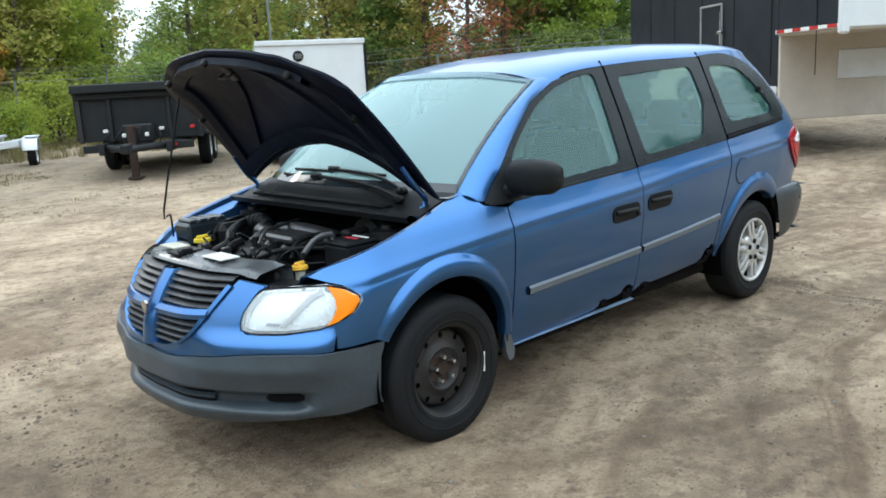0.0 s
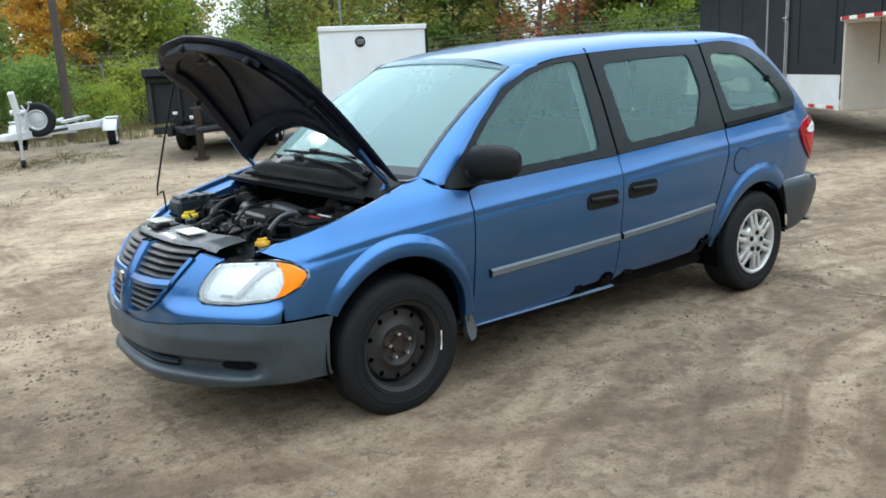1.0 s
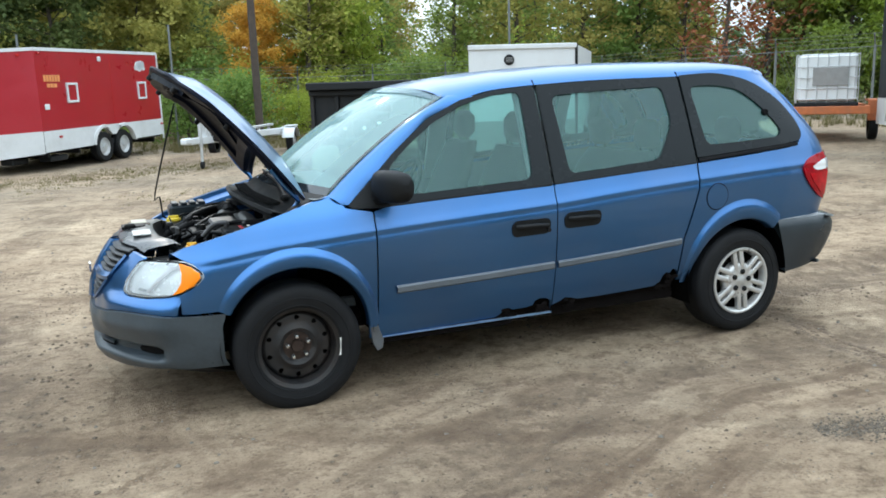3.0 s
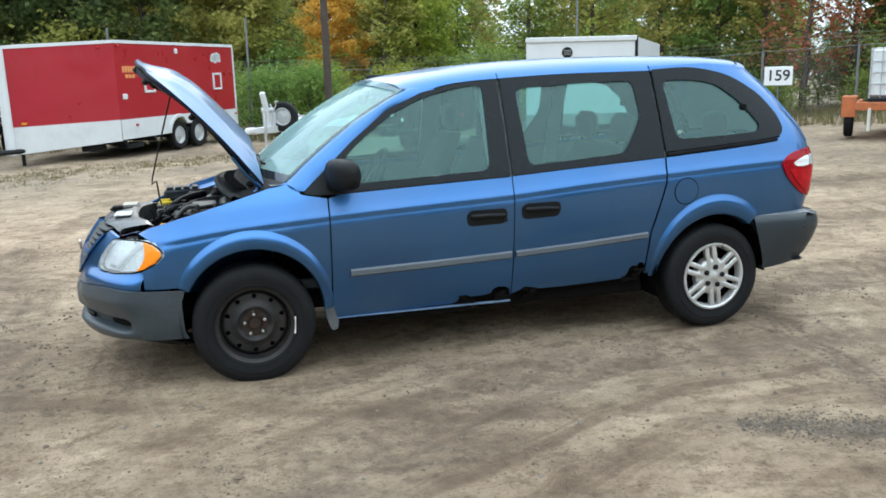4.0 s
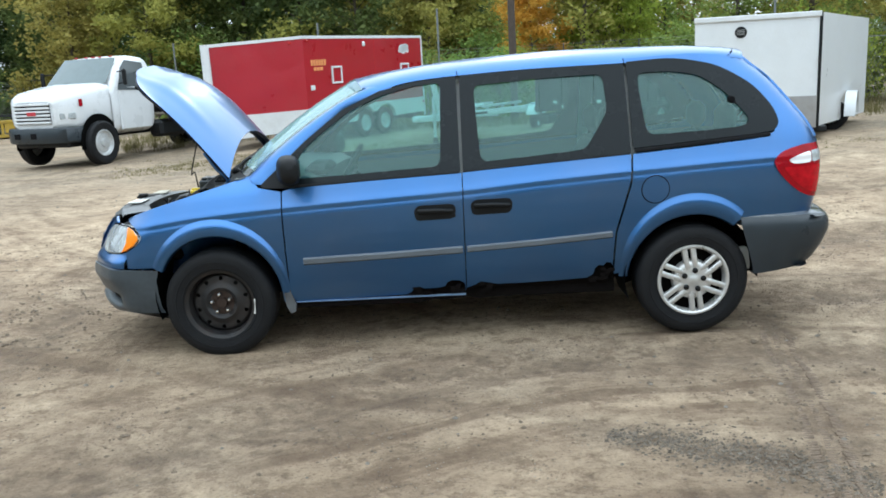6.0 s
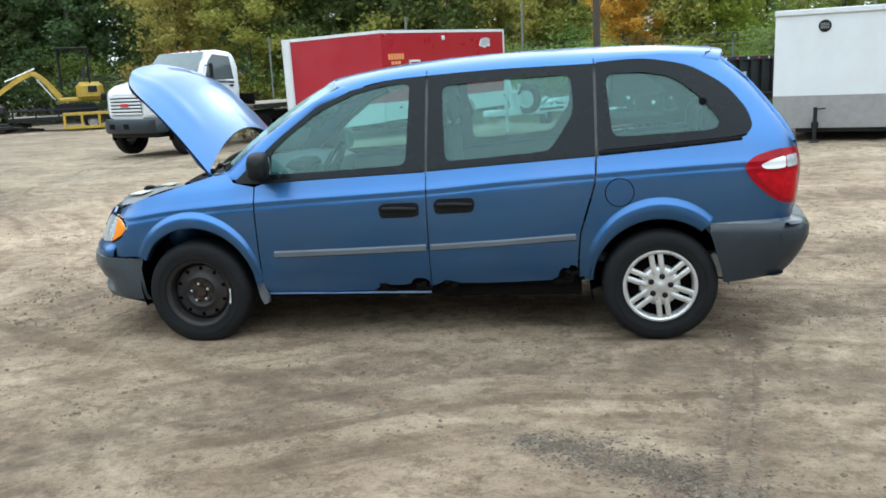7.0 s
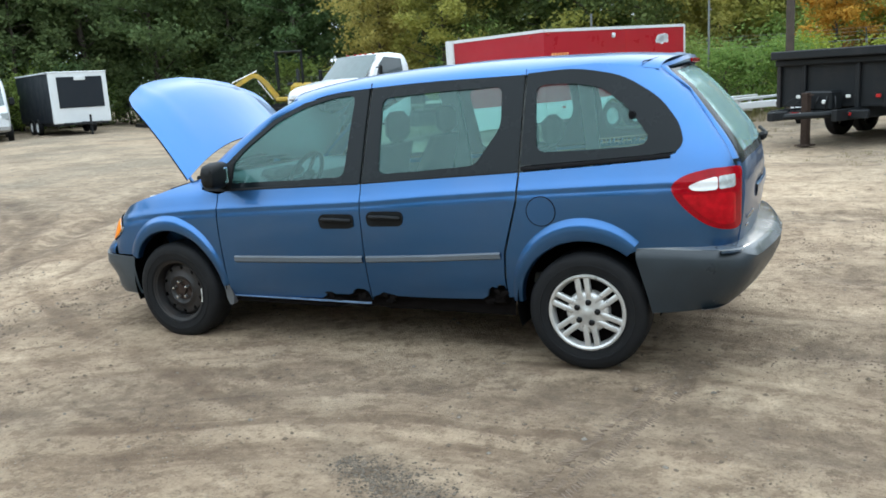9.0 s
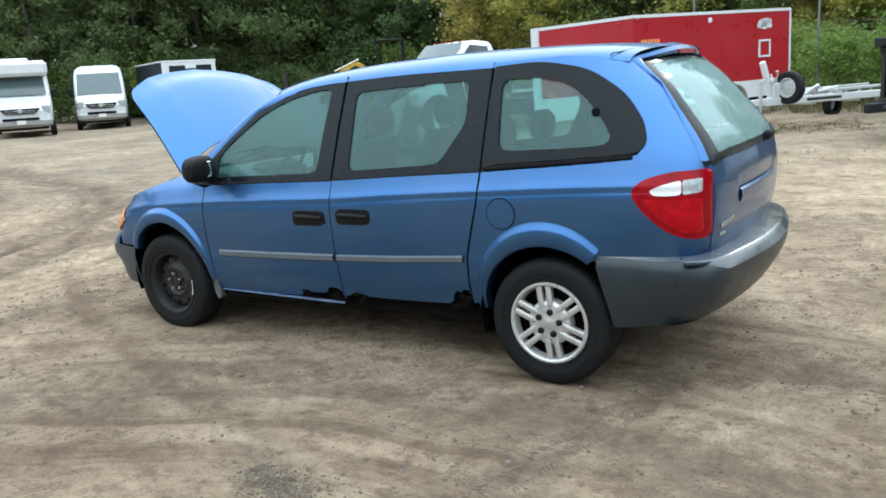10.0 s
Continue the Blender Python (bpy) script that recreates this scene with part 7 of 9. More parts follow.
    jack.rod((NX + 0.3, NY, -0.02), (NX + 0.3, NY, 0.40), 0.04)
    part("tongue", jack, M["dump_black"], t)


red_trailer()


def white_trailer():
    t = thing("cargo_trailer", "white cargo trailer with grey stone guard and round vent", "trailer", (4.86, 10.82, ground_z(5.9, 11.5)), -17.0)
    W, L, z0, z1 = 2.24, 4.2, 0.20, 2.36
    box_ = Shape()
    sh = 1.5
    base = [(0, 0), (W, 0), (W + sh, L), (1.0, L)]
    box_.add([(x, y, z) for z in (z0 + 0.05, z1) for x, y in base], [(0, 1, 5, 4), (1, 2, 6, 5), (2, 3, 7, 6), (3, 0, 4, 7), (4, 5, 6, 7), (0, 1, 2, 3)])
    wall = part("box_body", box_, M["white"], t, angle=20)
    cap = Shape().box((W / 2, -0.012, z1 - 0.03), (W + 0.03, 0.05, 0.10), 0.012)
    part("roof_edge", cap, M["skirt"], t)
    part("stone_guard", Shape().box((W / 2, -0.012, z0 + 0.33), (W - 0.01, 0.02, 0.60), 0.004), M["guard"], t, "grey metal stone guard")
    strip = Shape().box((W + 0.01, -0.004, (z0 + z1) / 2), (0.055, 0.05, z1 - z0), 0.01)
    part("corner_strip", strip, M["black_plastic"], t, "black corner strip")
    vent = Shape().lathe([(0.0005, 0.03), (0.075, 0.03), (0.105, 0.02), (0.11, 0.0)], 28, pose(0.84, 0, 2.07, 90))
    v = part("vent", vent, M["black_plastic"], t, "round black vent")
    bars = Shape()
    for k in range(4):
        bars.box((0.84, -0.033, 2.03 + 0.027 * k), (0.15, 0.008, 0.010), 0.002)
    part("vent_bars", bars, M["guard"], v)
    fend = Shape().loft([[(W + sh * 0.55 + 0.22 * s + 0.62 * math.cos(a) * 0.2, 2.25 + 0.62 * math.cos(a), 0.32 + 0.50 * math.sin(a)) for s in (0, 1)] for a in grid(0, math.pi, 0.2)])
    part("fender", fend, M["white"], t)
    trailer_wheel(t, W + 0.5, 2.0, 0.34, 0.33, 0.2, 1)
    trailer_wheel(t, W + 0.62, 2.6, 0.34, 0.33, 0.2, 1)
    jack = Shape().rod((0.75, -0.22, 0.0), (0.75, -0.22, 0.62), 0.035)
    jack.rod((0.75, -0.22, 0.58), (0.92, -0.22, 0.60), 0.012)
    jack.box((0.75, -0.22, 0.015), (0.18, 0.18, 0.03), 0.008)
    jack.box((0.75, -0.12, 0.30), (0.12, 0.22, 0.10), 0.01)
    part("jack", jack, M["dump_black"], t)
    part("floor_frame", Shape().box((W / 2 + 0.3, L / 2, z0), (W * 0.9, L * 0.98, 0.10), 0.01), M["dump_black"], t)


white_trailer()


def dump_trailer():
    """Front headboard along local x at y = 0, box runs to +y."""
    t = thing("dump_trailer", "black steel dump trailer with a high sloped headboard", "trailer", (1.90, 12.40, ground_z(3.2, 13.5)), -34.0)
    W, L = 2.26, 4.4
    head = Shape()
    head.box((W / 2, 0.03, 1.10), (W - 0.06, 0.05, 0.85), 0.01)
    board_ = part("headboard", head, M["dump_black"], t)
    for z, y, h, d in ((1.64, -0.10, 0.16, 0.30), (1.50, -0.03, 0.12, 0.14)):
        part("head_rail", Shape().box((W / 2, y, z), (W, d, h), 0.02), M["dump_black"], board_)
    for x in (0.06, 0.6, W - 0.6, W - 0.06):
        part("head_post", Shape().box((x, -0.02, 1.08), (0.08, 0.08, 0.85), 0.01), M["steel_rust" if x < 0.5 else "dump_black"], board_)
    for x in (0.5, 1.5, W - 0.2):
        part("marker_lamp", Shape().box((x, -0.06, 0.86), (0.09, 0.03, 0.06), 0.01), M["tail_red" if x > 2 else "label_white"], board_)
    for s, x in ((-1, 0.03), (1, W - 0.03)):
        wall = Shape().box((x, L / 2, 1.12), (0.04, L, 0.82), 0.01)
        wall.box((x + s * 0.02, L / 2, 1.56), (0.10, L, 0.09), 0.015)
        wall.box((x + s * 0.02, L / 2, 0.74), (0.10, L, 0.09), 0.015)
        w = part("side_wall", wall, M["dump_black"], t)
        for k in range(8):
            part("side_post", Shape().box((x + s * 0.035, 0.12 + k * (L - 0.24) / 7, 1.14), (0.07, 0.08, 0.78), 0.01), M["dump_black"], w)
        if s > 0:
            strip_of(w, "reflector", (x + 0.078, 0.3, 1.56), (x + 0.078, L - 0.2, 1.56), (0.006, 0.08, 0.045), ("label_white", "tail_red"), 7)
            part("maker_plate", Shape().box((x + 0.028, 1.5, 1.22), (0.006, 0.42, 0.13), 0.002), M["skirt"], w, "pale name plate as a plain bar")
    bed = Shape().box((W / 2, L / 2, 0.70), (W - 0.1, L, 0.06), 0.01)
    bed.box((W / 2, L - 0.02, 1.12), (W - 0.1, 0.05, 0.82), 0.01)
    for x in (0.55, W - 0.55):
        bed.box((x, L / 2 - 0.4, 0.56), (0.10, L + 0.8, 0.20), 0.01)
    part("bed", bed, M["dump_black"], t)
    front = Shape().box((W / 2, -0.42, 0.56), (W * 0.86, 0.06, 0.14), 0.01)
    front.box((W / 2, -0.25, 0.80), (0.55, 0.36, 0.34), 0.03)
    front.rod((0.35, -0.1, 0.58), (W / 2, -1.5, 0.58), 0.06)
    front.rod((W - 0.35, -0.1, 0.58), (W / 2, -1.5, 0.58), 0.06)
    front.box((W / 2, -1.55, 0.60), (0.14, 0.4, 0.16), 0.02)
    for k in range(6):
        front.tube([(0.5 + 0.2 * k, -0.44, 0.62), (0.55 + 0.2 * k, -0.5, 0.74), (0.7 + 0.16 * k, -0.44, 0.88)], 0.012, 6)
    tong = part("tongue", front, M["dump_black"], t)
    strip_of(tong, "reflector", (0.45, -0.455, 0.57), (W - 0.45, -0.455, 0.57), (0.17, 0.006, 0.05), ("label_white", "tail_red"), 8)
    for x in (0.9, 1.3):
        part("work_lamp", Shape().box((x, -0.47, 0.78), (0.07, 0.04, 0.07), 0.01), M["label_white"], tong)
    jack = Shape().box((1.05, -0.62, 0.48), (0.13, 0.13, 0.96), 0.015)
    jack.box((1.05, -0.62, 0.015), (0.26, 0.26, 0.03), 0.008)
    jack.rod((1.05, -0.62, 0.90), (1.25, -0.70, 0.92), 0.014)
    part("jack", jack, M["hub_rust"], t, "rusty brown jack leg")
    for y in (1.75, 2.65):
        trailer_wheel(t, 0.20, y, 0.38, 0.38, 0.24, 0)
        trailer_wheel(t, W - 0.20, y, 0.38, 0.38, 0.24, 0)
    for o in list(t.children):
        if o.name.startswith("wheel"):
            o.matrix_basis = pose(o.location.x, o.location.y, o.location.z, 90, 0, 90 if o.location.x > 1 else -90)
    fend = Shape()
    for x in (0.06, W - 0.06):
        fend.box((x, 2.2, 0.80), (0.26, 1.9, 0.03), 0.008)
    part("fender", fend, M["dump_black"], t)


dump_trailer()


def boat_trailer():
    """Jack at the origin, the two beams spread from the tongue to the wheels at local y = 4.2."""
    t = thing("boat_trailer", "white painted boat trailer with winch post and spare wheel", "trailer", on_ground(-0.36, 13.16), -25.0)
    axle, half = 4.2, 1.02
    f = Shape()
    f.box((0, -0.10, 0.60), (0.10, 0.95, 0.13), 0.012)
    f.box((0, -0.72, 0.62), (0.13, 0.36, 0.13), 0.03)
    frame_ = part("trailer_frame", f, M["white"], t)
    for s in (-1, 1):
        run = Vector((s * (half - 0.20), axle, 0.60)) - Vector((s * 0.05, 0.25, 0.58))
        turn_z = math.degrees(math.atan2(-run.x, run.y))
        beam = Shape().box((0, 0, 0), (0.08, run.length + 0.25, 0.15), 0.010, Matrix.Translation(Vector((s * 0.05, 0.25, 0.58)) + run * 0.5) @ pose(0, 0, 0, 0, 0, turn_z))
        rail = part("side_beam", beam, M["white"], frame_, "white side beam")
        if s > 0:
            strip = Shape().box((0.046, -0.55, 0.0), (0.008, 0.95, 0.055), 0.002, Matrix.Translation(Vector((s * 0.05, 0.25, 0.58)) + run * 0.5) @ pose(0, 0, 0, 0, 0, turn_z))
            part("name_strip", strip, M["ink"], rail, "black strip with worn lettering as a plain bar")
    cross = Shape()
    for y, w in ((1.5, 0.55), (2.7, 1.05), (axle, 1.9), (axle + 0.7, 1.5)):
        cross.box((0, y, 0.50), (w, 0.07, 0.07), 0.008)
    part("cross_members", cross, M["galv"], frame_)
    post = Shape().box((0, 0, 0.42), (0.11, 0.11, 0.92), 0.02, Matrix.Translation((0.04, 0.42, 0.58)) @ pose(0, 0, 0, 20, -4, 0))
    post.box((0.03, 0.44, 0.80), (0.16, 0.26, 0.34), 0.03)
    part("winch_post", post, M["white"], t, "leaning white winch post")
    winch = Shape().rod((-0.12, 0.32, 1.02), (0.16, 0.32, 1.02), 0.055)
    winch.tube([(0.16, 0.32, 1.02), (0.22, 0.30, 1.14), (0.23, 0.22, 1.20), (0.30, 0.22, 1.20)], 0.014, 6)
    winch.tube([(0.10, 0.25, 1.15), (0.17, 0.20, 1.02), (0.14, 0.22, 0.78), (0.09, 0.28, 0.70)], 0.012, 6)
    part("winch", winch, M["galv"], t)
    jack = Shape().rod((0.06, -0.02, 0.14), (0.06, -0.02, 0.62), 0.030)
    jack.rod((0.06, -0.02, 0.48), (0.06, -0.02, 1.02), 0.042)
    jack.rod((0.06, -0.02, 1.0), (0.20, -0.04, 1.03), 0.012)
    part("jack", jack, M["galv"], t)
    part("jack_wheel", Shape().lathe([(0.0005, -0.03), (0.075, -0.03), (0.085, 0), (0.075, 0.03), (0.0005, 0.03)], 20, pose(0.06, -0.02, 0.085, 0, 90, 0)), M["rubber"], t)
    trailer_wheel(t, 0.26, 0.62, 0.86, 0.33, 0.18, -1)
    for s in (-1, 1):
        w = trailer_wheel(t, s * half, axle, 0.30, 0.30, 0.18, 0)
        w.matrix_basis = pose(s * half, axle, 0.30, 90, 0, 90 if s > 0 else -90)
        fd = Shape().loft([[(s * (half + dx), axle + r * math.cos(a), 0.32 + r * math.sin(a)) for r, dx in ((0.35, 0.15), (0.37, 0.15), (0.39, 0.12), (0.39, -0.12), (0.37, -0.15))] for a in grid(0.25, math.pi - 0.25, 0.2)])
        fd.box((s * (half + 0.02), axle, 0.71), (0.28, 0.40, 0.03), 0.012)
        fd.box((s * (half - 0.16), axle, 0.55), (0.03, 0.62, 0.28), 0.01)
        part("fender", fd, M["white"], t, "white mudguard")
    for s in (-1, 1):
        bunk = Shape()
        bunk.box((s * 0.42, 3.3, 0.74), (0.12, 2.6, 0.06), 0.01)
        for y in (2.3, 3.3, 4.3):
            bunk.box((s * 0.42, y, 0.63), (0.06, 0.06, 0.2), 0.008)
        bunk.tube([(s * 0.12, 1.2, 0.62), (s * 0.30, 1.55, 0.86), (s * 0.12, 1.8, 0.72), (s * 0.40, 2.1, 0.80)], 0.035, 8)
        for y in (1.5, 2.0):
            bunk.lathe([(0.0005, -0.05), (0.05, -0.05), (0.065, 0.0), (0.05, 0.05), (0.0005, 0.05)], 12, pose(s * 0.2, y, 0.74, 0, 90, 0))
        part("bunk", bunk, M["galv"], t)


boat_trailer()


def gooseneck_trailer():
    """Long black box; its near side lies in local x = 0, the rear end at high y."""
    t = thing("gooseneck_trailer", "tall black gooseneck trailer with white skirt and three axles", "trailer", (11.15, 5.64, ground_z(11.5, 6)), -35.6)
    y0, y1, W = -4.05, 2.12, 2.5
    zb, zt = 0.92, 3.6
    for nm, c, size in (("side_wall", (0.03, (y0 + y1) / 2, (zb + zt) / 2), (0.06, y1 - y0, zt - zb)), ("rear_wall", (W / 2, y1 - 0.02, (zb + zt) / 2), (W - 0.13, 0.05, zt - zb)),
                        ("side_wall", (W, (y0 + y1) / 2, (zb + zt) / 2), (0.06, y1 - y0, zt - zb)), ("roof", (W / 2, (y0 + y1) / 2 - 0.82, zt + 0.035), (W, y1 - y0 + 1.65, 0.06)),
                        ("nose_wall", (0.03, y0 - 0.83, (1.73 + zt) / 2), (0.06, 1.64, zt - 1.73))):
        part(nm, Shape().box(c, size, 0.01), M["black_skin"], t, "black box wall" if nm == "side_wall" else "")
    seams = Shape()
    for k in range(6):
        seams.box((-0.003, y0 - 1.0 + 1.2 * k, 2.3), (0.008, 0.012, 2.4), 0.001)
    part("panel_seam", seams, M["seam"], t)
    nose = Shape().box((W / 2, y0 - 1.65, 2.65), (W, 0.06, 1.9), 0.02)
    nose.box((-0.02, y0 - 1.65, 2.6), (0.12, 0.14, 1.95), 0.03)
    part("nose", nose, M["white"], t, "white nose corner")
    bulk = Shape().box((W / 2, y0 - 0.04, 1.06), (W, 0.06, 1.28), 0.01)
    bulk.box((W / 2, y0 - 0.82, 1.70), (W, 1.65, 0.05), 0.01)
    bulkhead = part("bulkhead", bulk, M["beige"], t, "dirty beige bulkhead under the nose")
    part("access_panel", Shape().box((W * 0.60, y0 - 0.08, 1.22), (1.1, 0.03, 0.44), 0.01), M["skirt"], bulkhead)
    rail = Shape().box((-0.02, y0 - 0.82, 1.74), (0.06, 1.65, 0.06), 0.008)
    part("nose_rail", rail, M["white"], t)
    strip_of(t, "reflector", (-0.056, y0 - 1.55, 1.745), (-0.056, y0 - 0.05, 1.745), (0.006, 0.21, 0.05), ("tail_red", "label_white"), 7)
    sk = []
    for y in grid(y0, y1, 0.06):
        z = 0.42
        for w in (-0.96, -0.08, 0.86):
            if abs(y - w) < 0.46:
                z = max(z, 0.36 + math.sqrt(0.46 ** 2 - (y - w) ** 2))
        sk.append([(-0.01, y, zb + 0.02), (-0.01, y, z), (0.05, y, z)])
    part("skirt", Shape().loft(sk), M["skirt"], t, "scuffed white skirt")
    strip_of(t, "reflector", (-0.022, y0 + 0.1, 0.46), (-0.022, -1.6, 0.46), (0.006, 0.2, 0.05), ("tail_red", "label_white"), 8)
    arch = Shape()
    for w in (-0.96, -0.08, 0.86):
        arch.loft([[(x, w + r * math.cos(a), 0.36 + r * math.sin(a)) for r, x in ((0.46, -0.01), (0.47, -0.07), (0.53, -0.07), (0.54, -0.01))] for a in grid(0.3, 2.85, 0.2)])
    part("fender", arch, M["skirt"], t)
    for w in (-0.96, -0.08, 0.86):
        trailer_wheel(t, 0.14, w, 0.385, 0.385, 0.24, -1)
    for o in list(t.children):
        if o.name.startswith("wheel"):
            o.matrix_basis = pose(*o.location, 90, 0, -90)
    d = Shape()
    for dy, dz, sy, sz in ((0, 0.77, 0.84, 0.04), (-0.40, 0, 0.04, 1.56), (0.40, 0, 0.04, 1.56)):
        d.box((-0.02, -1.85 + dy, 1.55 + dz), (0.04, sy, sz), 0.01)
    door_ = part("side_door", Shape().box((-0.008, -1.85, 1.55), (0.02, 0.76, 1.5), 0.005), M["black_skin"], t)
    part("door_frame", d, M["guard"], door_)
    h = Shape().rod((-0.05, -2.25, 0.9), (-0.05, -2.25, 2.2), 0.014)
    h.box((-0.06, -2.25, 1.85), (0.05, 0.16, 0.05), 0.01)
    part("latch_bar", h, M["chrome"], door_)
    legs = Shape()
    legs.box((2.0, y0 - 0.15, 0.28), (0.14, 0.14, 0.56), 0.015)
    legs.box((2.0, y0 - 0.15, 0.02), (0.3, 0.3, 0.04), 0.01)
    part("landing_leg", legs, M["steel_rust"], t)
    under = Shape().box((W / 2, (y0 + y1) / 2, 0.62), (W * 0.8, (y1 - y0) * 0.98, 0.14), 0.02)
    part("chassis", under, M["dump_black"], t)
    part("cone", Shape().lathe([(0.05, 0.0), (0.04, 0.05), (0.012, 0.12)], 12, pose(0.1, y0 + 0.2, 0.94)), M["sign_yellow"], t)


gooseneck_trailer()


def tote_trailer():
    """The axle lies along local x, the bed runs back along +y."""
    at = on_ground(12.03, 8.37)
    t = thing("utility_trailer", "small orange utility trailer with rusty frame", "trailer", at, -44.0)
    f = Shape().box((0, 0.5, 0.62), (1.5, 2.4, 0.08), 0.01)
    for s in (-1, 1):
        f.box((s * 0.76, 0.5, 0.66), (0.06, 2.4, 0.14), 0.01)
    f.box((0, -0.72, 0.64), (1.6, 0.08, 0.16), 0.01)
    part("trailer_frame", f, M["orange"], t)
    for s in (-1, 1):
        fd = Shape().box((s * 0.93, 0, 0.82), (0.28, 0.70, 0.04), 0.015)
        fd.box((s * 0.93, -0.36, 0.62), (0.28, 0.04, 0.42), 0.012)
        part("fender", fd, M["orange"], t)
        w = trailer_wheel(t, s * 0.93, 0, 0.33, 0.33, 0.18, s)
        w.matrix_basis = pose(s * 0.93, 0, 0.33, 90, 0, 90 if s > 0 else -90)
    part("prop_stand", Shape().box((-0.55, -0.74, 0.38), (0.06, 0.05, 0.46), 0.01), M["label_white"], t)
    k = thing("liquid_tote", "white plastic liquid tote in a wire cage", "tank", (at[0], at[1], at[2] + 0.66), -44.0)
    part("pallet", Shape().box((0, 0, 0.07), (1.2, 1.05, 0.13), 0.02), M["dump_black"], k)
    part("tank", Shape().box((0, 0, 0.63), (1.12, 0.98, 0.98), 0.06), M["tote"], k)
    for z in (0.2, 0.42, 0.64, 0.86, 1.10):
        for s in (-1, 1):
            part("cage_bar", Shape().rod((-0.58, s * 0.51, z), (0.58, s * 0.51, z), 0.011, n=6), M["galv"], k)
            part("cage_bar", Shape().rod((s * 0.58, -0.51, z), (s * 0.58, 0.51, z), 0.011, n=6), M["galv"], k)
    for j in range(7):
        part("cage_bar", Shape().rod((-0.58 + 1.16 * j / 6, -0.515, 0.13), (-0.58 + 1.16 * j / 6, -0.515, 1.12), 0.010, n=6), M["galv"], k)
    for j in range(6):
        part("cage_bar", Shape().rod((-0.585, -0.5 + j / 5, 0.13), (-0.585, -0.5 + j / 5, 1.12), 0.010, n=6), M["galv"], k)
    part("label_plate", Shape().box((0.05, -0.53, 0.66), (0.66, 0.01, 0.36), 0.004), M["guard"], k)


tote_trailer()


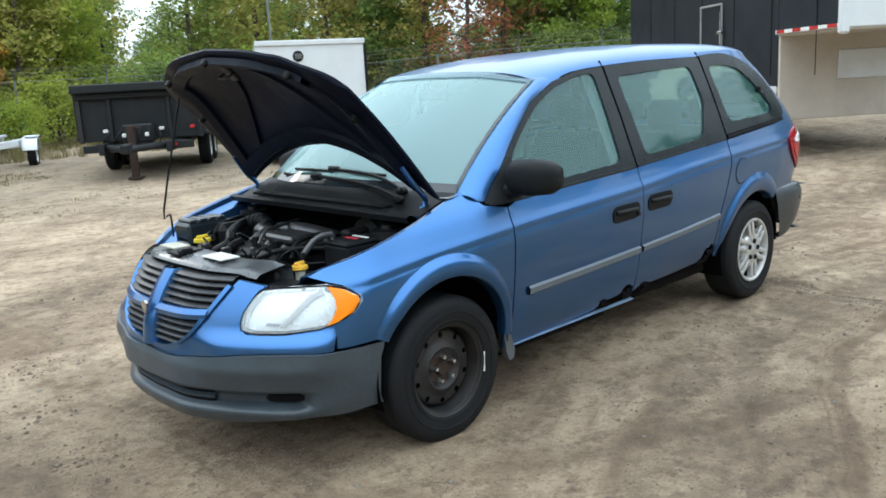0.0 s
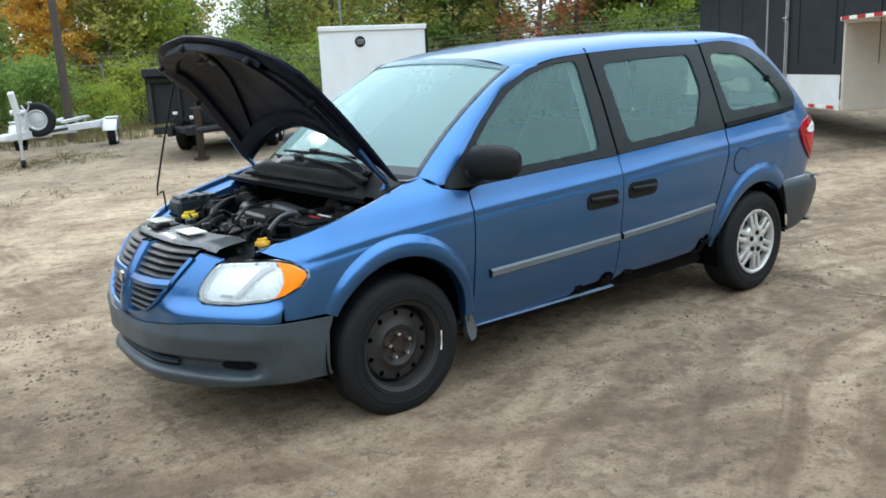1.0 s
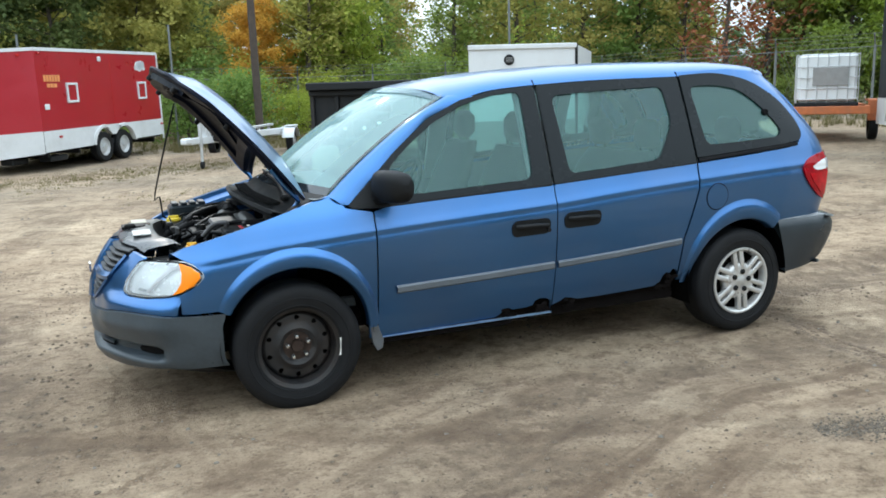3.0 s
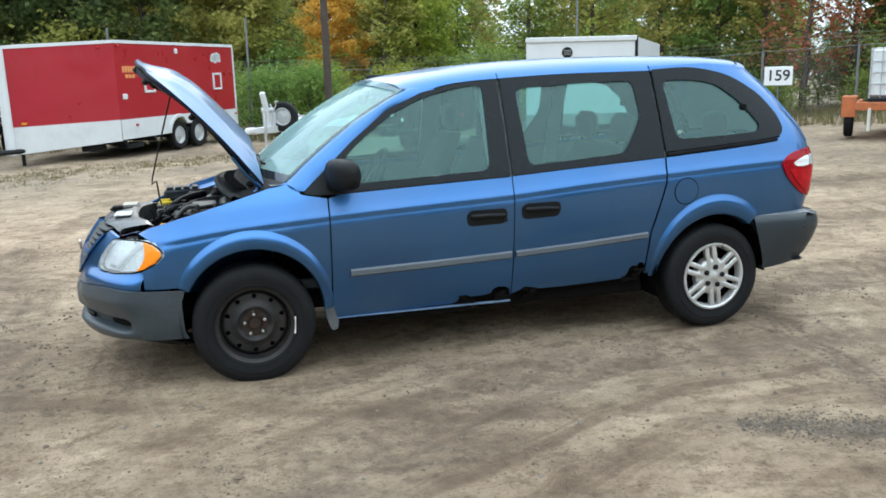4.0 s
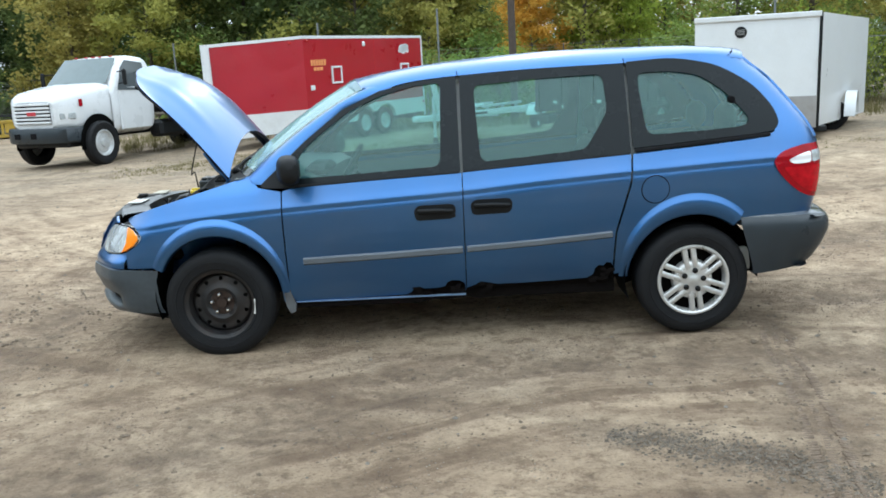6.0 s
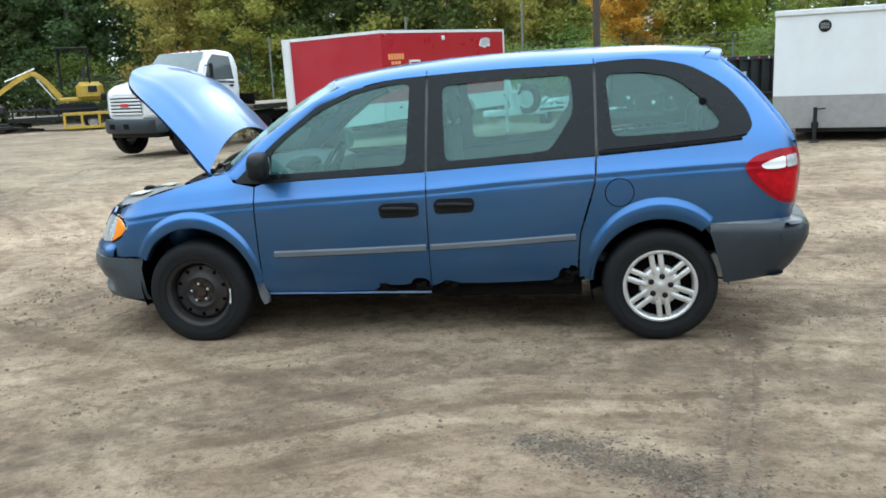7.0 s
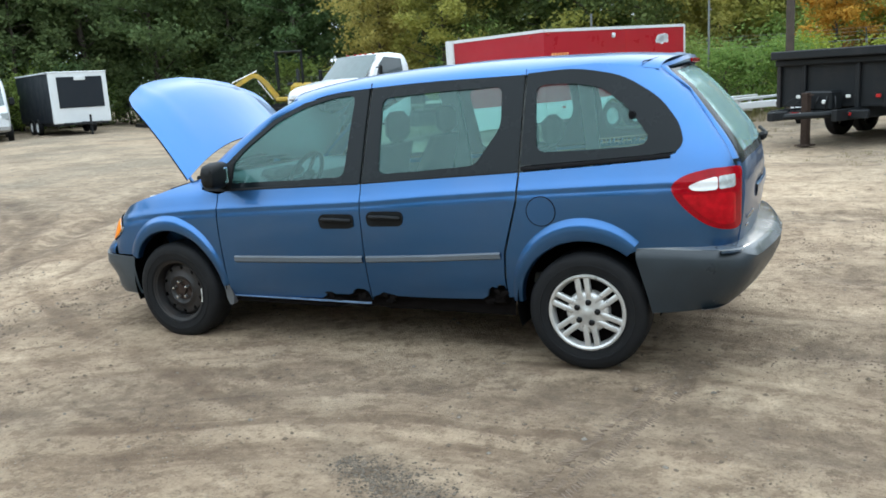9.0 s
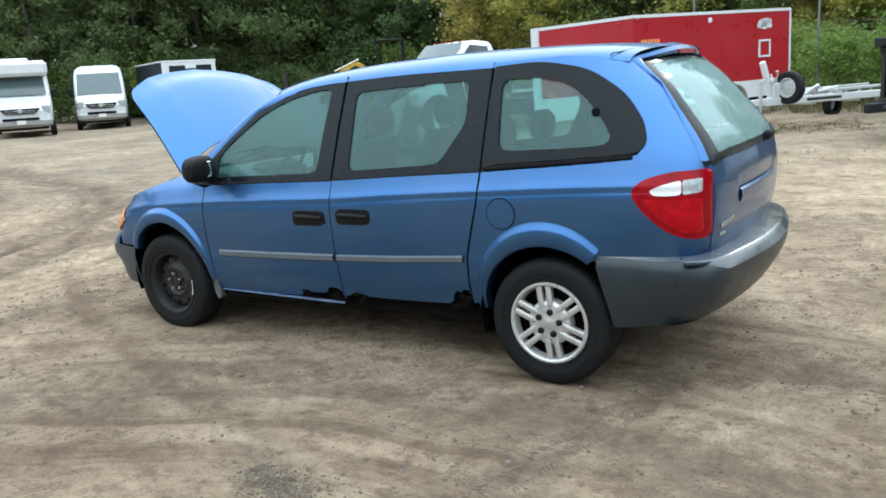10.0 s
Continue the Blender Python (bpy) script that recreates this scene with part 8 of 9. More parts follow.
def work_truck():
    """Nose towards local -y, the visible side at +x."""
    t = thing("flatbed_truck", "white medium-duty truck with a long flatbed", "truck", on_ground(-8.55, 13.7), -18.5)
    def sec(y, w, zb, zt, r=0.12):
        pts = []
        for a in grid(0, 2 * math.pi * 23 / 24, math.pi / 12):
            c, s = math.cos(a), math.sin(a)
            pts.append((w * math.copysign(abs(c) ** 0.35, c), y, (zb + zt) / 2 + (zt - zb) / 2 * math.copysign(abs(s) ** 0.35, s)))
        return pts
    hood_ = Shape().loft([sec(-1.42, 0.56, 0.88, 1.46), sec(-1.39, 0.62, 0.86, 1.53), sec(-1.26, 0.76, 0.84, 1.60), sec(-1.05, 0.86, 0.80, 1.68), sec(-0.5, 0.90, 0.78, 1.78), sec(0.0, 0.92, 0.78, 1.83)], closed=True)
    hood_.add(sec(-1.42, 0.56, 0.88, 1.46), [tuple(range(24))])
    part("hood", hood_, M["truck_white"], t, angle=50)
    cab = Shape().loft([sec(-0.05, 0.95, 0.62, 1.74), sec(0.05, 0.98, 0.62, 1.80), sec(0.30, 0.95, 0.62, 2.20), sec(0.60, 0.88, 0.62, 2.40), sec(1.1, 0.88, 0.62, 2.45), sec(1.42, 0.90, 0.62, 2.42), sec(1.50, 0.88, 0.64, 2.30)], closed=True)
    cab.add(sec(1.50, 0.88, 0.64, 2.30), [tuple(range(24))])
    part("cab", cab, M["truck_white"], t, angle=50)
    ws = Shape().loft([[(x, -0.05 + 0.58 * s - 0.08 * (1 - (x / 0.85) ** 2), 1.80 + 0.58 * s) for x in [v * (0.84 - 0.10 * s) for v in grid(-1, 1, 0.14)]] for s in (0, 0.5, 1)])
    part("windscreen", ws, M["truck_glass"], t)
    for s in (-1, 1):
        win = Shape()
        pts = [(0.16, 1.64), (1.22, 1.60), (1.24, 2.26), (0.66, 2.32), (0.42, 2.12)]
        xx = lambda z: s * (0.985 - 0.14 * max(0, z - 1.7) / 0.6)
        win.add([(xx(z) + s * o, y, z) for o in (0.0, 0.012) for y, z in pts], [tuple(range(5)), tuple(range(5, 10))] + [(i, (i + 1) % 5, 5 + (i + 1) % 5, 5 + i) for i in range(5)])
        dr = part("door", Shape().box((s * 0.955, 0.72, 1.22), (0.06, 1.08, 0.98), 0.02), M["truck_white"], t)
        part("window", win, M["far_glass"], dr)
        part("handle", Shape().box((s * 0.995, 1.1, 1.55), (0.03, 0.14, 0.05), 0.01), M["black_plastic"], dr)
        mr = Shape().box((s * 1.18, 0.20, 1.92), (0.10, 0.08, 0.36), 0.025)
        mr.rod((s * 0.95, 0.25, 1.78), (s * 1.18, 0.22, 1.80), 0.015)
        mr.rod((s * 0.93, 0.28, 2.05), (s * 1.18, 0.22, 2.05), 0.015)
        part("mirror", mr, M["black_plastic"], t)
        part("headlamp", Shape().box((0, 0, 0), (0.34, 0.05, 0.15), 0.02, pose(s * 0.745, -1.225, 1.13, 0, 0, s * 52)), M["lamp_smoke"], t)
        part("marker_lamp", Shape().box((s * 0.885, -0.95, 1.40), (0.03, 0.10, 0.16), 0.01), M["lamp_red"], t)
        # flat black arch shape stands in for the shaded wheel opening
        arch_ = [(0.60 * math.cos(a), 0.64 * math.sin(a)) for a in grid(0.0, math.pi, 0.14)] + [(-0.60, -0.12), (0.60, -0.12)]
        part("wheel_well", Shape().prism(arch_, 0.02, Matrix.Translation((s * 0.91, -0.52, 0.50)) @ Matrix(((0, 0, 1, 0), (1, 0, 0, 0), (0, 1, 0, 0), (0, 0, 0, 1)))), M["shade_black"], t)
        trailer_wheel(t, s * 0.92, -0.52, 0.49, 0.49, 0.26, 0, "galv")
        for y in (4.85,):
            trailer_wheel(t, s * 0.85, y, 0.40, 0.40, 0.4, 0, "galv")
    for o in list(t.children):
        if o.name.startswith("wheel") and not o.data:
            o.matrix_basis = pose(*o.location, 90, 0, 90 if o.location.x > 0 else -90)
    gr = Shape().box((0, -1.435, 1.20), (0.94, 0.05, 0.44), 0.015)
    g = part("grille", gr, M["seam"], t)
    for k in range(6):
        part("grille_bar", Shape().box((0, -1.462, 1.01 + 0.077 * k), (0.98, 0.03, 0.046), 0.008), M["truck_white"], g)
    part("badge", Shape().box((0, -1.482, 1.20), (0.24, 0.02, 0.08), 0.005), M["label_red"], g, "small red badge bar")
    bp_ = Shape().loft([[(x * k, y + d, z) for k, d, z in ((0.95, 0.10, 0.60), (0.97, 0.02, 0.56), (1.0, 0.0, 0.60), (1.0, 0.0, 0.86), (0.99, 0.02, 0.89), (0.95, 0.12, 0.89))] for x, y in ((-0.93, -0.98), (-0.90, -1.18), (-0.80, -1.38), (-0.62, -1.47), (-0.3, -1.50), (0.3, -1.50), (0.62, -1.47), (0.80, -1.38), (0.90, -1.18), (0.93, -0.98))])
    b_ = part("bumper", bp_, M["grey_plastic"], t, "dark grey steel bumper")
    for x in (-0.45, 0.0):
        part("tow_hole", Shape().box((x, -1.502, 0.72), (0.16, 0.01, 0.12), 0.003), M["seam"], b_)
    for x in (-0.5, -0.2, 0, 0.2, 0.5):
        part("roof_lamp", Shape().box((x, 0.62, 2.415), (0.07, 0.05, 0.03), 0.008), M["tail_red"], t)
    chassis = Shape()
    for x in (-0.42, 0.42):
        chassis.box((x, 2.2, 0.68), (0.10, 6.6, 0.22), 0.01)
    chassis.box((0.0, -0.5, 0.60), (1.5, 1.6, 0.3), 0.05)
    part("chassis", chassis, M["dump_black"], t)
    part("fuel_tank", Shape().box((0.74, 2.15, 0.66), (0.42, 1.05, 0.42), 0.08), M["dump_black"], t)
    deck = Shape()
    for k in range(7):
        deck.box((-0.99 + 0.33 * k, 3.7, 1.02), (0.31, 4.0, 0.06), 0.008)
    bed_ = part("flatbed", deck, M["wood"], t, "weathered plank flatbed")
    part("bed_rail", Shape().box((1.15, 3.7, 0.98), (0.06, 4.0, 0.12), 0.01), M["steel_rust"], bed_)
    part("bulk_board", Shape().box((0.1, 1.85, 1.18), (1.9, 0.1, 0.3), 0.01), M["rust"], bed_)
    part("wiper", Shape().rod((-0.3, -0.11, 1.81), (0.25, -0.04, 1.86), 0.012), M["black_plastic"], t)


work_truck()


def excavator():
    t = thing("mini_excavator", "yellow mini excavator with canopy and folded boom", "excavator", (*on_ground(-19.0, 26.6)[:2], ground_z(-19.0, 26.6) + 0.62), -60.0)
    for s in (-1, 1):
        tr = Shape().loft([[(s * 0.62 + dx, y, z) for y, z in ((-0.85, 0.22), (-0.72, 0.05), (0.72, 0.05), (0.88, 0.22), (0.72, 0.42), (-0.72, 0.42))] for dx in (-0.16, 0.16)], closed=True)
        tr.add([(s * 0.62 - 0.16, y, z) for y, z in ((-0.85, 0.22), (-0.72, 0.05), (0.72, 0.05), (0.88, 0.22), (0.72, 0.42), (-0.72, 0.42))], [(0, 1, 2, 3, 4, 5)])
        tr.add([(s * 0.62 + 0.16, y, z) for y, z in ((-0.85, 0.22), (-0.72, 0.05), (0.72, 0.05), (0.88, 0.22), (0.72, 0.42), (-0.72, 0.42))], [(0, 1, 2, 3, 4, 5)])
        part("track", tr, M["rubber"], t)
    part("house", Shape().box((0, 0.62, 0.92), (1.15, 1.05, 0.74), 0.16).box((0, -0.2, 0.6), (0.8, 0.8, 0.2), 0.05), M["digger"], t, "yellow engine housing")
    part("house_grille", Shape().box((0.582, 0.72, 1.0), (0.02, 0.34, 0.26), 0.005), M["dump_black"], t)
    part("counterweight", Shape().box((0, 1.10, 0.66), (1.30, 0.20, 0.34), 0.08), M["dump_black"], t)
    cn = Shape().box((0, 0.1, 2.66), (1.0, 1.25, 0.06), 0.03)
    for x in (-0.44, 0.44):
        for y in (-0.45, 0.65):
            cn.rod((x, y, 1.0), (x, y, 2.66), 0.035)
    part("canopy", cn, M["dump_black"], t)
    st = Shape().box((0, 0.2, 1.25), (0.5, 0.5, 0.14), 0.05)
    st.box((0, 0.45, 1.6), (0.48, 0.14, 0.62), 0.05)
    part("operator_seat", st, M["seat"], t)
    boom = Shape()
    for pts, wide in (([(-0.55, 0.70), (-0.95, 1.28), (-1.30, 1.66), (-1.55, 1.72)], 0.20), ([(-1.55, 1.72), (-2.10, 1.42), (-2.55, 1.12), (-2.85, 0.90)], 0.17), ([(-2.85, 0.92), (-2.90, 0.66), (-2.84, 0.42)], 0.14)):
        line = resample([(0, y, z) for y, z in pts], 9)
        rows = []
        for k, p in enumerate(line):
            d = (line[min(k + 1, 8)] - line[max(k - 1, 0)]).normalized()
            up_v = Vector((0, -d.z, d.y)) * (wide * (0.62 - 0.02 * k))
            rows.append([p + up_v + Vector((0.07, 0, 0)), p + up_v - Vector((0.07, 0, 0)), p - up_v - Vector((0.07, 0, 0)), p - up_v + Vector((0.07, 0, 0))])
        boom.loft(rows, closed=True)
        boom.add(rows[0], [(0, 1, 2, 3)]).add(rows[-1], [(0, 1, 2, 3)])
    boom_ = part("boom", boom, M["digger"], t, "bent yellow boom")
    part("hydraulic_ram", Shape().rod((0, -0.75, 0.62), (0, -1.35, 1.50), 0.035).rod((0, -1.35, 1.90), (0, -2.5, 1.42), 0.035), M["chrome"], boom_)
    part("bucket", Shape().box((0, -2.80, 0.30), (0.5, 0.4, 0.4), 0.1), M["steel_rust"], boom_)
    part("blade", Shape().box((0, -1.15, 0.25), (1.5, 0.08, 0.35), 0.02), M["dump_black"], t)
    k = thing("equipment_trailer", "dark equipment trailer with a yellow frame under the excavator", "trailer", on_ground(-19.0, 26.6), -60.0)
    fr = Shape().box((0, 0.2, 0.56), (2.1, 5.4, 0.10), 0.01)
    part("deck", fr, M["wood"], k)
    for s in (-1, 1):
        rl = Shape().box((s * 1.08, 0.2, 0.52), (0.08, 5.4, 0.16), 0.01)
        rl.box((s * 1.08, 0.2, 0.86), (0.06, 5.4, 0.06), 0.01)
        for j in range(7):
            rl.box((s * 1.08, -2.3 + 0.83 * j, 0.70), (0.06, 0.06, 0.34), 0.01)
        part("side_rail", rl, M["dump_black"], k)
        for y in (0.6, 1.5):
            trailer_wheel(k, s * 0.9, y, 0.34, 0.34, 0.2, 0)
    # yellow frame of unknown use, added to the trailer's side
    gate_ = Shape()
    for z in (0.12, 0.66):
        gate_.box((1.22, 0.75, z), (0.09, 2.5, 0.12), 0.015)
    for y in (-0.45, 0.2, 0.85, 1.4, 1.95):
        gate_.box((1.22, y, 0.39), (0.08, 0.10, 0.60), 0.012)
    gate_.box((1.22, 1.68, 0.42), (0.05, 0.40, 0.40), 0.01)
    part("loading_ramp", gate_, M["digger"], k, "yellow frame standing along the side")
    for o in list(k.children):
        if o.name.startswith("wheel") and not o.data:
            o.matrix_basis = pose(*o.location, 90, 0, 90 if o.location.x > 0 else -90)


excavator()


def small_trailer():
    """Front face along local x, seen from -y."""
    t = thing("enclosed_trailer", "black and white enclosed trailer parked by the trees", "trailer", on_ground(-25.6, 19.4), 64.0)
    W, L = 2.3, 5.0
    part("front_frame", Shape().box((W / 2, 0.02, 1.50), (W, 0.10, 2.06), 0.03), M["white"], t)
    part("front_panel", Shape().box((W / 2 + 0.05, -0.04, 1.72), (W - 0.5, 0.05, 1.25), 0.02), M["black_skin"], t, "black front panel")
    part("marker_plate", Shape().box((W / 2 + 0.05, -0.07, 2.28), (0.45, 0.03, 0.16), 0.04), M["white"], t)
    part("box_body", Shape().box((W / 2, L / 2 + 0.07, 1.50), (W - 0.04, L, 2.0), 0.02), M["black_skin"], t)
    part("roof", Shape().box((W / 2, L / 2, 2.53), (W + 0.04, L + 0.1, 0.06), 0.02), M["white"], t)
    tg = Shape().box((W / 2, -0.7, 0.46), (0.12, 1.5, 0.12), 0.01)
    tg.rod((0.4, 0, 0.46), (W / 2, -1.1, 0.46), 0.05)
    tg.rod((W - 0.4, 0, 0.46), (W / 2, -1.1, 0.46), 0.05)
    tg.rod((W / 2, -1.0, 0.0), (W / 2, -1.0, 0.8), 0.045)
    part("tongue", tg, M["dump_black"], t)
    for y in (2.4, 3.3):
        for x in (0.05, W - 0.05):
            trailer_wheel(t, x, y, 0.34, 0.34, 0.2, 0, "skirt")
    for o in list(t.children):
        if o.name.startswith("wheel") and not o.data:
            o.matrix_basis = pose(*o.location, 90, 0, 90 if o.location.x > 1 else -90)
    part("floor_frame", Shape().box((W / 2, L / 2, 0.45), (W * 0.9, L, 0.14), 0.01), M["dump_black"], t)


small_trailer()


def cargo_van(name, label, at, turn, wide, high, rv=False):
    """Nose towards local -y."""
    t = thing(name, label, "van", at, turn)
    w = wide / 2
    def sec(y, k, zb, zt):
        pts = []
        for a in grid(0, 2 * math.pi * 23 / 24, math.pi / 12):
            c, s = math.cos(a), math.sin(a)
            pts.append((w * k * math.copysign(abs(c) ** 0.32, c), y, (zb + zt) / 2 + (zt - zb) / 2 * math.copysign(abs(s) ** 0.32, s)))
        return pts
    rows = [sec(-0.02, 0.80, 0.42, 0.95), sec(0.05, 0.92, 0.36, 1.10), sec(0.5, 0.97, 0.34, 1.32), sec(0.85, 1.0, 0.34, 1.45 if not rv else 1.6), sec(1.35, 0.98, 0.34, high * 0.86), sec(1.8, 0.97, 0.34, high * 0.98), sec(2.6, 0.97, 0.34, high), sec(5.4, 0.97, 0.34, high), sec(5.6, 0.94, 0.4, high * 0.97)]
    b_ = Shape().loft(rows, closed=True)
    b_.add(rows[0], [tuple(range(24))])
    b_.add(rows[-1], [tuple(range(24))])
    part("body", b_, M["truck_white"], t, angle=50)
    z0 = 1.40 if not rv else 1.52
    z1 = high * 0.86 if not rv else high * 0.80
    ws = Shape().loft([[(x * (1 - 0.05 * s), 0.70 + (0.62 if not rv else 0.42) * s - 0.04, z0 + (z1 - z0) * s) for x in grid(-w * 0.86, w * 0.86, 0.15)] for s in (0, 0.5, 1)])
    part("windscreen", ws, M["truck_glass"], t)
    gr = part("grille", Shape().loft([[(x * k, -0.07, z) for x in grid(-wide * 0.30, wide * 0.30, wide * 0.1)] for z, k in ((0.84, 0.72), (0.92, 0.86), (1.00, 0.98), (1.04, 1.0))]), M["seam"], t)
    for z in (0.89, 0.96):
        part("grille_bar", Shape().box((0, -0.078, z), (wide * 0.48, 0.012, 0.014), 0.004), M["chrome"], gr)
    part("badge", Shape().lathe([(0.0005, 0.012), (0.07, 0.010), (0.08, 0.0)], 20, pose(0, -0.078, 0.95, 90)), M["chrome"], gr)
    part("lower_intake", Shape().box((0, -0.125, 0.66), (wide * 0.55, 0.02, 0.10), 0.01), M["seam"], t)
    part("bumper", Shape().box((0, -0.04, 0.52), (wide * 0.94, 0.16, 0.26), 0.06), M["guard"], t)
    part("plate", Shape().box((0, -0.13, 0.56), (0.30, 0.01, 0.15), 0.004), M["label_white"], t)
    for s in (-1, 1):
        part("headlamp", Shape().box((s * w * 0.78, 0.03, 0.98), (0.28, 0.10, 0.32), 0.05), M["lamp_smoke"], t)
        part("mirror", Shape().box((s * (w + 0.14), 0.95, 1.55), (0.2, 0.10, 0.30), 0.04), M["black_plastic"], t)
        for y in (0.85, 4.4):
            trailer_wheel(t, s * (w - 0.08), y, 0.345, 0.345, 0.22, 0)
    for o in list(t.children):
        if o.name.startswith("wheel") and not o.data:
            o.matrix_basis = pose(*o.location, 90, 0, 90 if o.location.x > 0 else -90)
    part("underside", Shape().box((0, 2.7, 0.34), (wide * 0.8, 5.0, 0.16), 0.02), M["dump_black"], t)
    if rv:
        part("roof_unit", Shape().box((-0.2, 2.4, high + 0.10), (1.4, 1.4, 0.20), 0.06), M["white"], t)
        part("overcab", Shape().box((0, 1.2, high - 0.22), (wide, 1.2, 0.55), 0.12), M["truck_white"], t)
    return t


cargo_van("cargo_van", "white high-roof cargo van facing the yard", on_ground(-26.5, 16.9), 53.0, 2.0, 2.62)
cargo_van("camper_van", "white camper with roof unit and chrome bumper", on_ground(-25.8, 13.0), 57.0, 2.2, 2.70, True)

# fence, signs and poles
M["fence"] = pbr("fence_galvanised", (0.16, 0.17, 0.165), 0.6, metal=0.3, var=0.2)
FENCE = [(22, 6.0), (17.5, 11.0), (13.0, 16.2), (6.0, 21.5), (-2.0, 24.5), (-9.0, 27.5), (-16.0, 31.5), (-26.0, 32.0)]
fence = thing("wire_fence", "grey wire fence with angled barbed-wire arms", "fence", (0, 0, 0))
line = resample([(x, y, 0) for x, y in FENCE], 24)
tops = []
for p in line:
    z = ground_z(p.x, p.y)
    d = Vector((-p.x, -p.y, 0)).normalized()
    post = Shape().rod((p.x, p.y, z - 0.1), (p.x, p.y, z + 1.95), 0.035, n=8)
    a = Vector((p.x, p.y, z + 1.93))
    b2 = a + d * 0.28 + Vector((0, 0, 0.30))
    post.rod(tuple(a), tuple(b2), 0.02, n=6)
    part("fence_post", post, M["fence"], fence)
    tops.append((p, z, d))
for h, out in ((1.90, 0.0), (0.08, 0.0), (2.03, 0.1), (2.13, 0.19), (2.23, 0.28)):
    for (p, z, d), (q, zq, dq) in zip(tops, tops[1:]):
        part("fence_wire", Shape().rod((p.x + d.x * out, p.y + d.y * out, z + h), (q.x + dq.x * out, q.y + dq.y * out, zq + h), 0.010 if h == 1.90 else 0.004, n=5, caps=False), M["fence"], fence)
mesh_wire = Shape()
for (p, z, d), (q, zq, dq) in zip(tops, tops[1:]):
    n_ = 26
    for k in range(-8, n_):
        for up in (0, 1):
            a, b3 = k / n_, (k + 8) / n_
            if up:
                a, b3 = b3, a
            za, zb_ = 0.08, 1.90
            if min(a, b3) < 0 or max(a, b3) > 1:
                continue
            P0 = Vector((p.x + (q.x - p.x) * a, p.y + (q.y - p.y) * a, z + (zq - z) * a + za))
            P1 = Vector((p.x + (q.x - p.x) * b3, p.y + (q.y - p.y) * b3, z + (zq - z) * b3 + zb_))
            mesh_wire.rod(tuple(P0), tuple(P1), 0.0035, n=3, caps=False)
part("wire_mesh", mesh_wire, M["fence"], fence)


def board(name, label, at, turn, wide, high, mat, text=""):
    t = thing(name, label, "sign", at, turn)
    part("board", Shape().box((0, 0, 0), (wide, 0.02, high), 0.006), M[mat], t)
    post = Shape().rod((0, 0.03, -(at[2] - ground_z(at[0], at[1]))), (0, 0.03, high / 2), 0.02)
    part("post", post, M["fence"], t)
    if text:
        cu = bpy.data.curves.new("digits", "FONT")
        cu.body, cu.size, cu.align_x, cu.align_y, cu.extrude, cu.offset = text, high * 0.80, "CENTER", "CENTER", 0.002, 0.006
        ob = new("digits", cu)
        ob.parent = t
        ob.matrix_basis = pose(0, -0.014, 0.0, 90)
        dg = bpy.context.evaluated_depsgraph_get()
        me = bpy.data.meshes.new_from_object(ob.evaluated_get(dg))
        bpy.data.objects.remove(ob)
        me.materials.clear()
        me.materials.append(M["ink"])
        o = new("digits", me)
        o.parent = t
        o.matrix_basis = pose(0, -0.014, 0.0, 90)


board("stall_sign", "white sign board with black digits 159", (12.3, 12.52, 1.60), -38.0, 0.66, 0.46, "sign_white", "159")
board("stall_sign", "small plain yellow sign board", (11.6, 13.4, 1.62), -38.0, 0.34, 0.23, "sign_yellow")

pole = Shape().rod((1.96, 18.8, -0.2), (1.90, 18.8, 9.0), 0.115, 0.085, 14)
solid("utility_pole", pole, M["pole_wood"], "dark wooden utility pole", "pole")
for x, y, h, r in ((-4.2, 22.5, 3.3, 0.035), (-0.2, 19.8, 3.4, 0.03), (-17.6, 18.2, 2.0, 0.07), (8.2, 15.5, 4.0, 0.03), (-9.4, 23.6, 3.0, 0.03)):
    z = ground_z(x, y)
    solid("marker_post", Shape().rod((x, y, z - 0.1), (x, y, z + h), r, n=8), M["fence" if x > -10 else "steel_rust"], "slim grey metal post" if x > -10 else "slim rusty dark steel post", "post", group="metal posts")
# stacked timber and scrap along the left edge
scrap = Shape()
rng = random.Random(5)
for k in range(20):
    x = rng.uniform(-25, -20.5)
    y = 25.0 + 0.25 * (x + 20) + rng.uniform(-0.7, 0.7)
    z = ground_z(x, y)
    scrap.box((0, 0, 0), (rng.uniform(0.5, 1.6), rng.uniform(0.1, 0.25), rng.uniform(0.08, 0.2)), 0.01, pose(x, y, z + rng.uniform(0.05, 0.35), rng.uniform(-8, 8), rng.uniform(-8, 8), rng.uniform(-25, 25)))
solid("scrap_pile", scrap, M["steel_rust"], "low pile of dark scrap steel and timber", "scrap", kind="stuff")

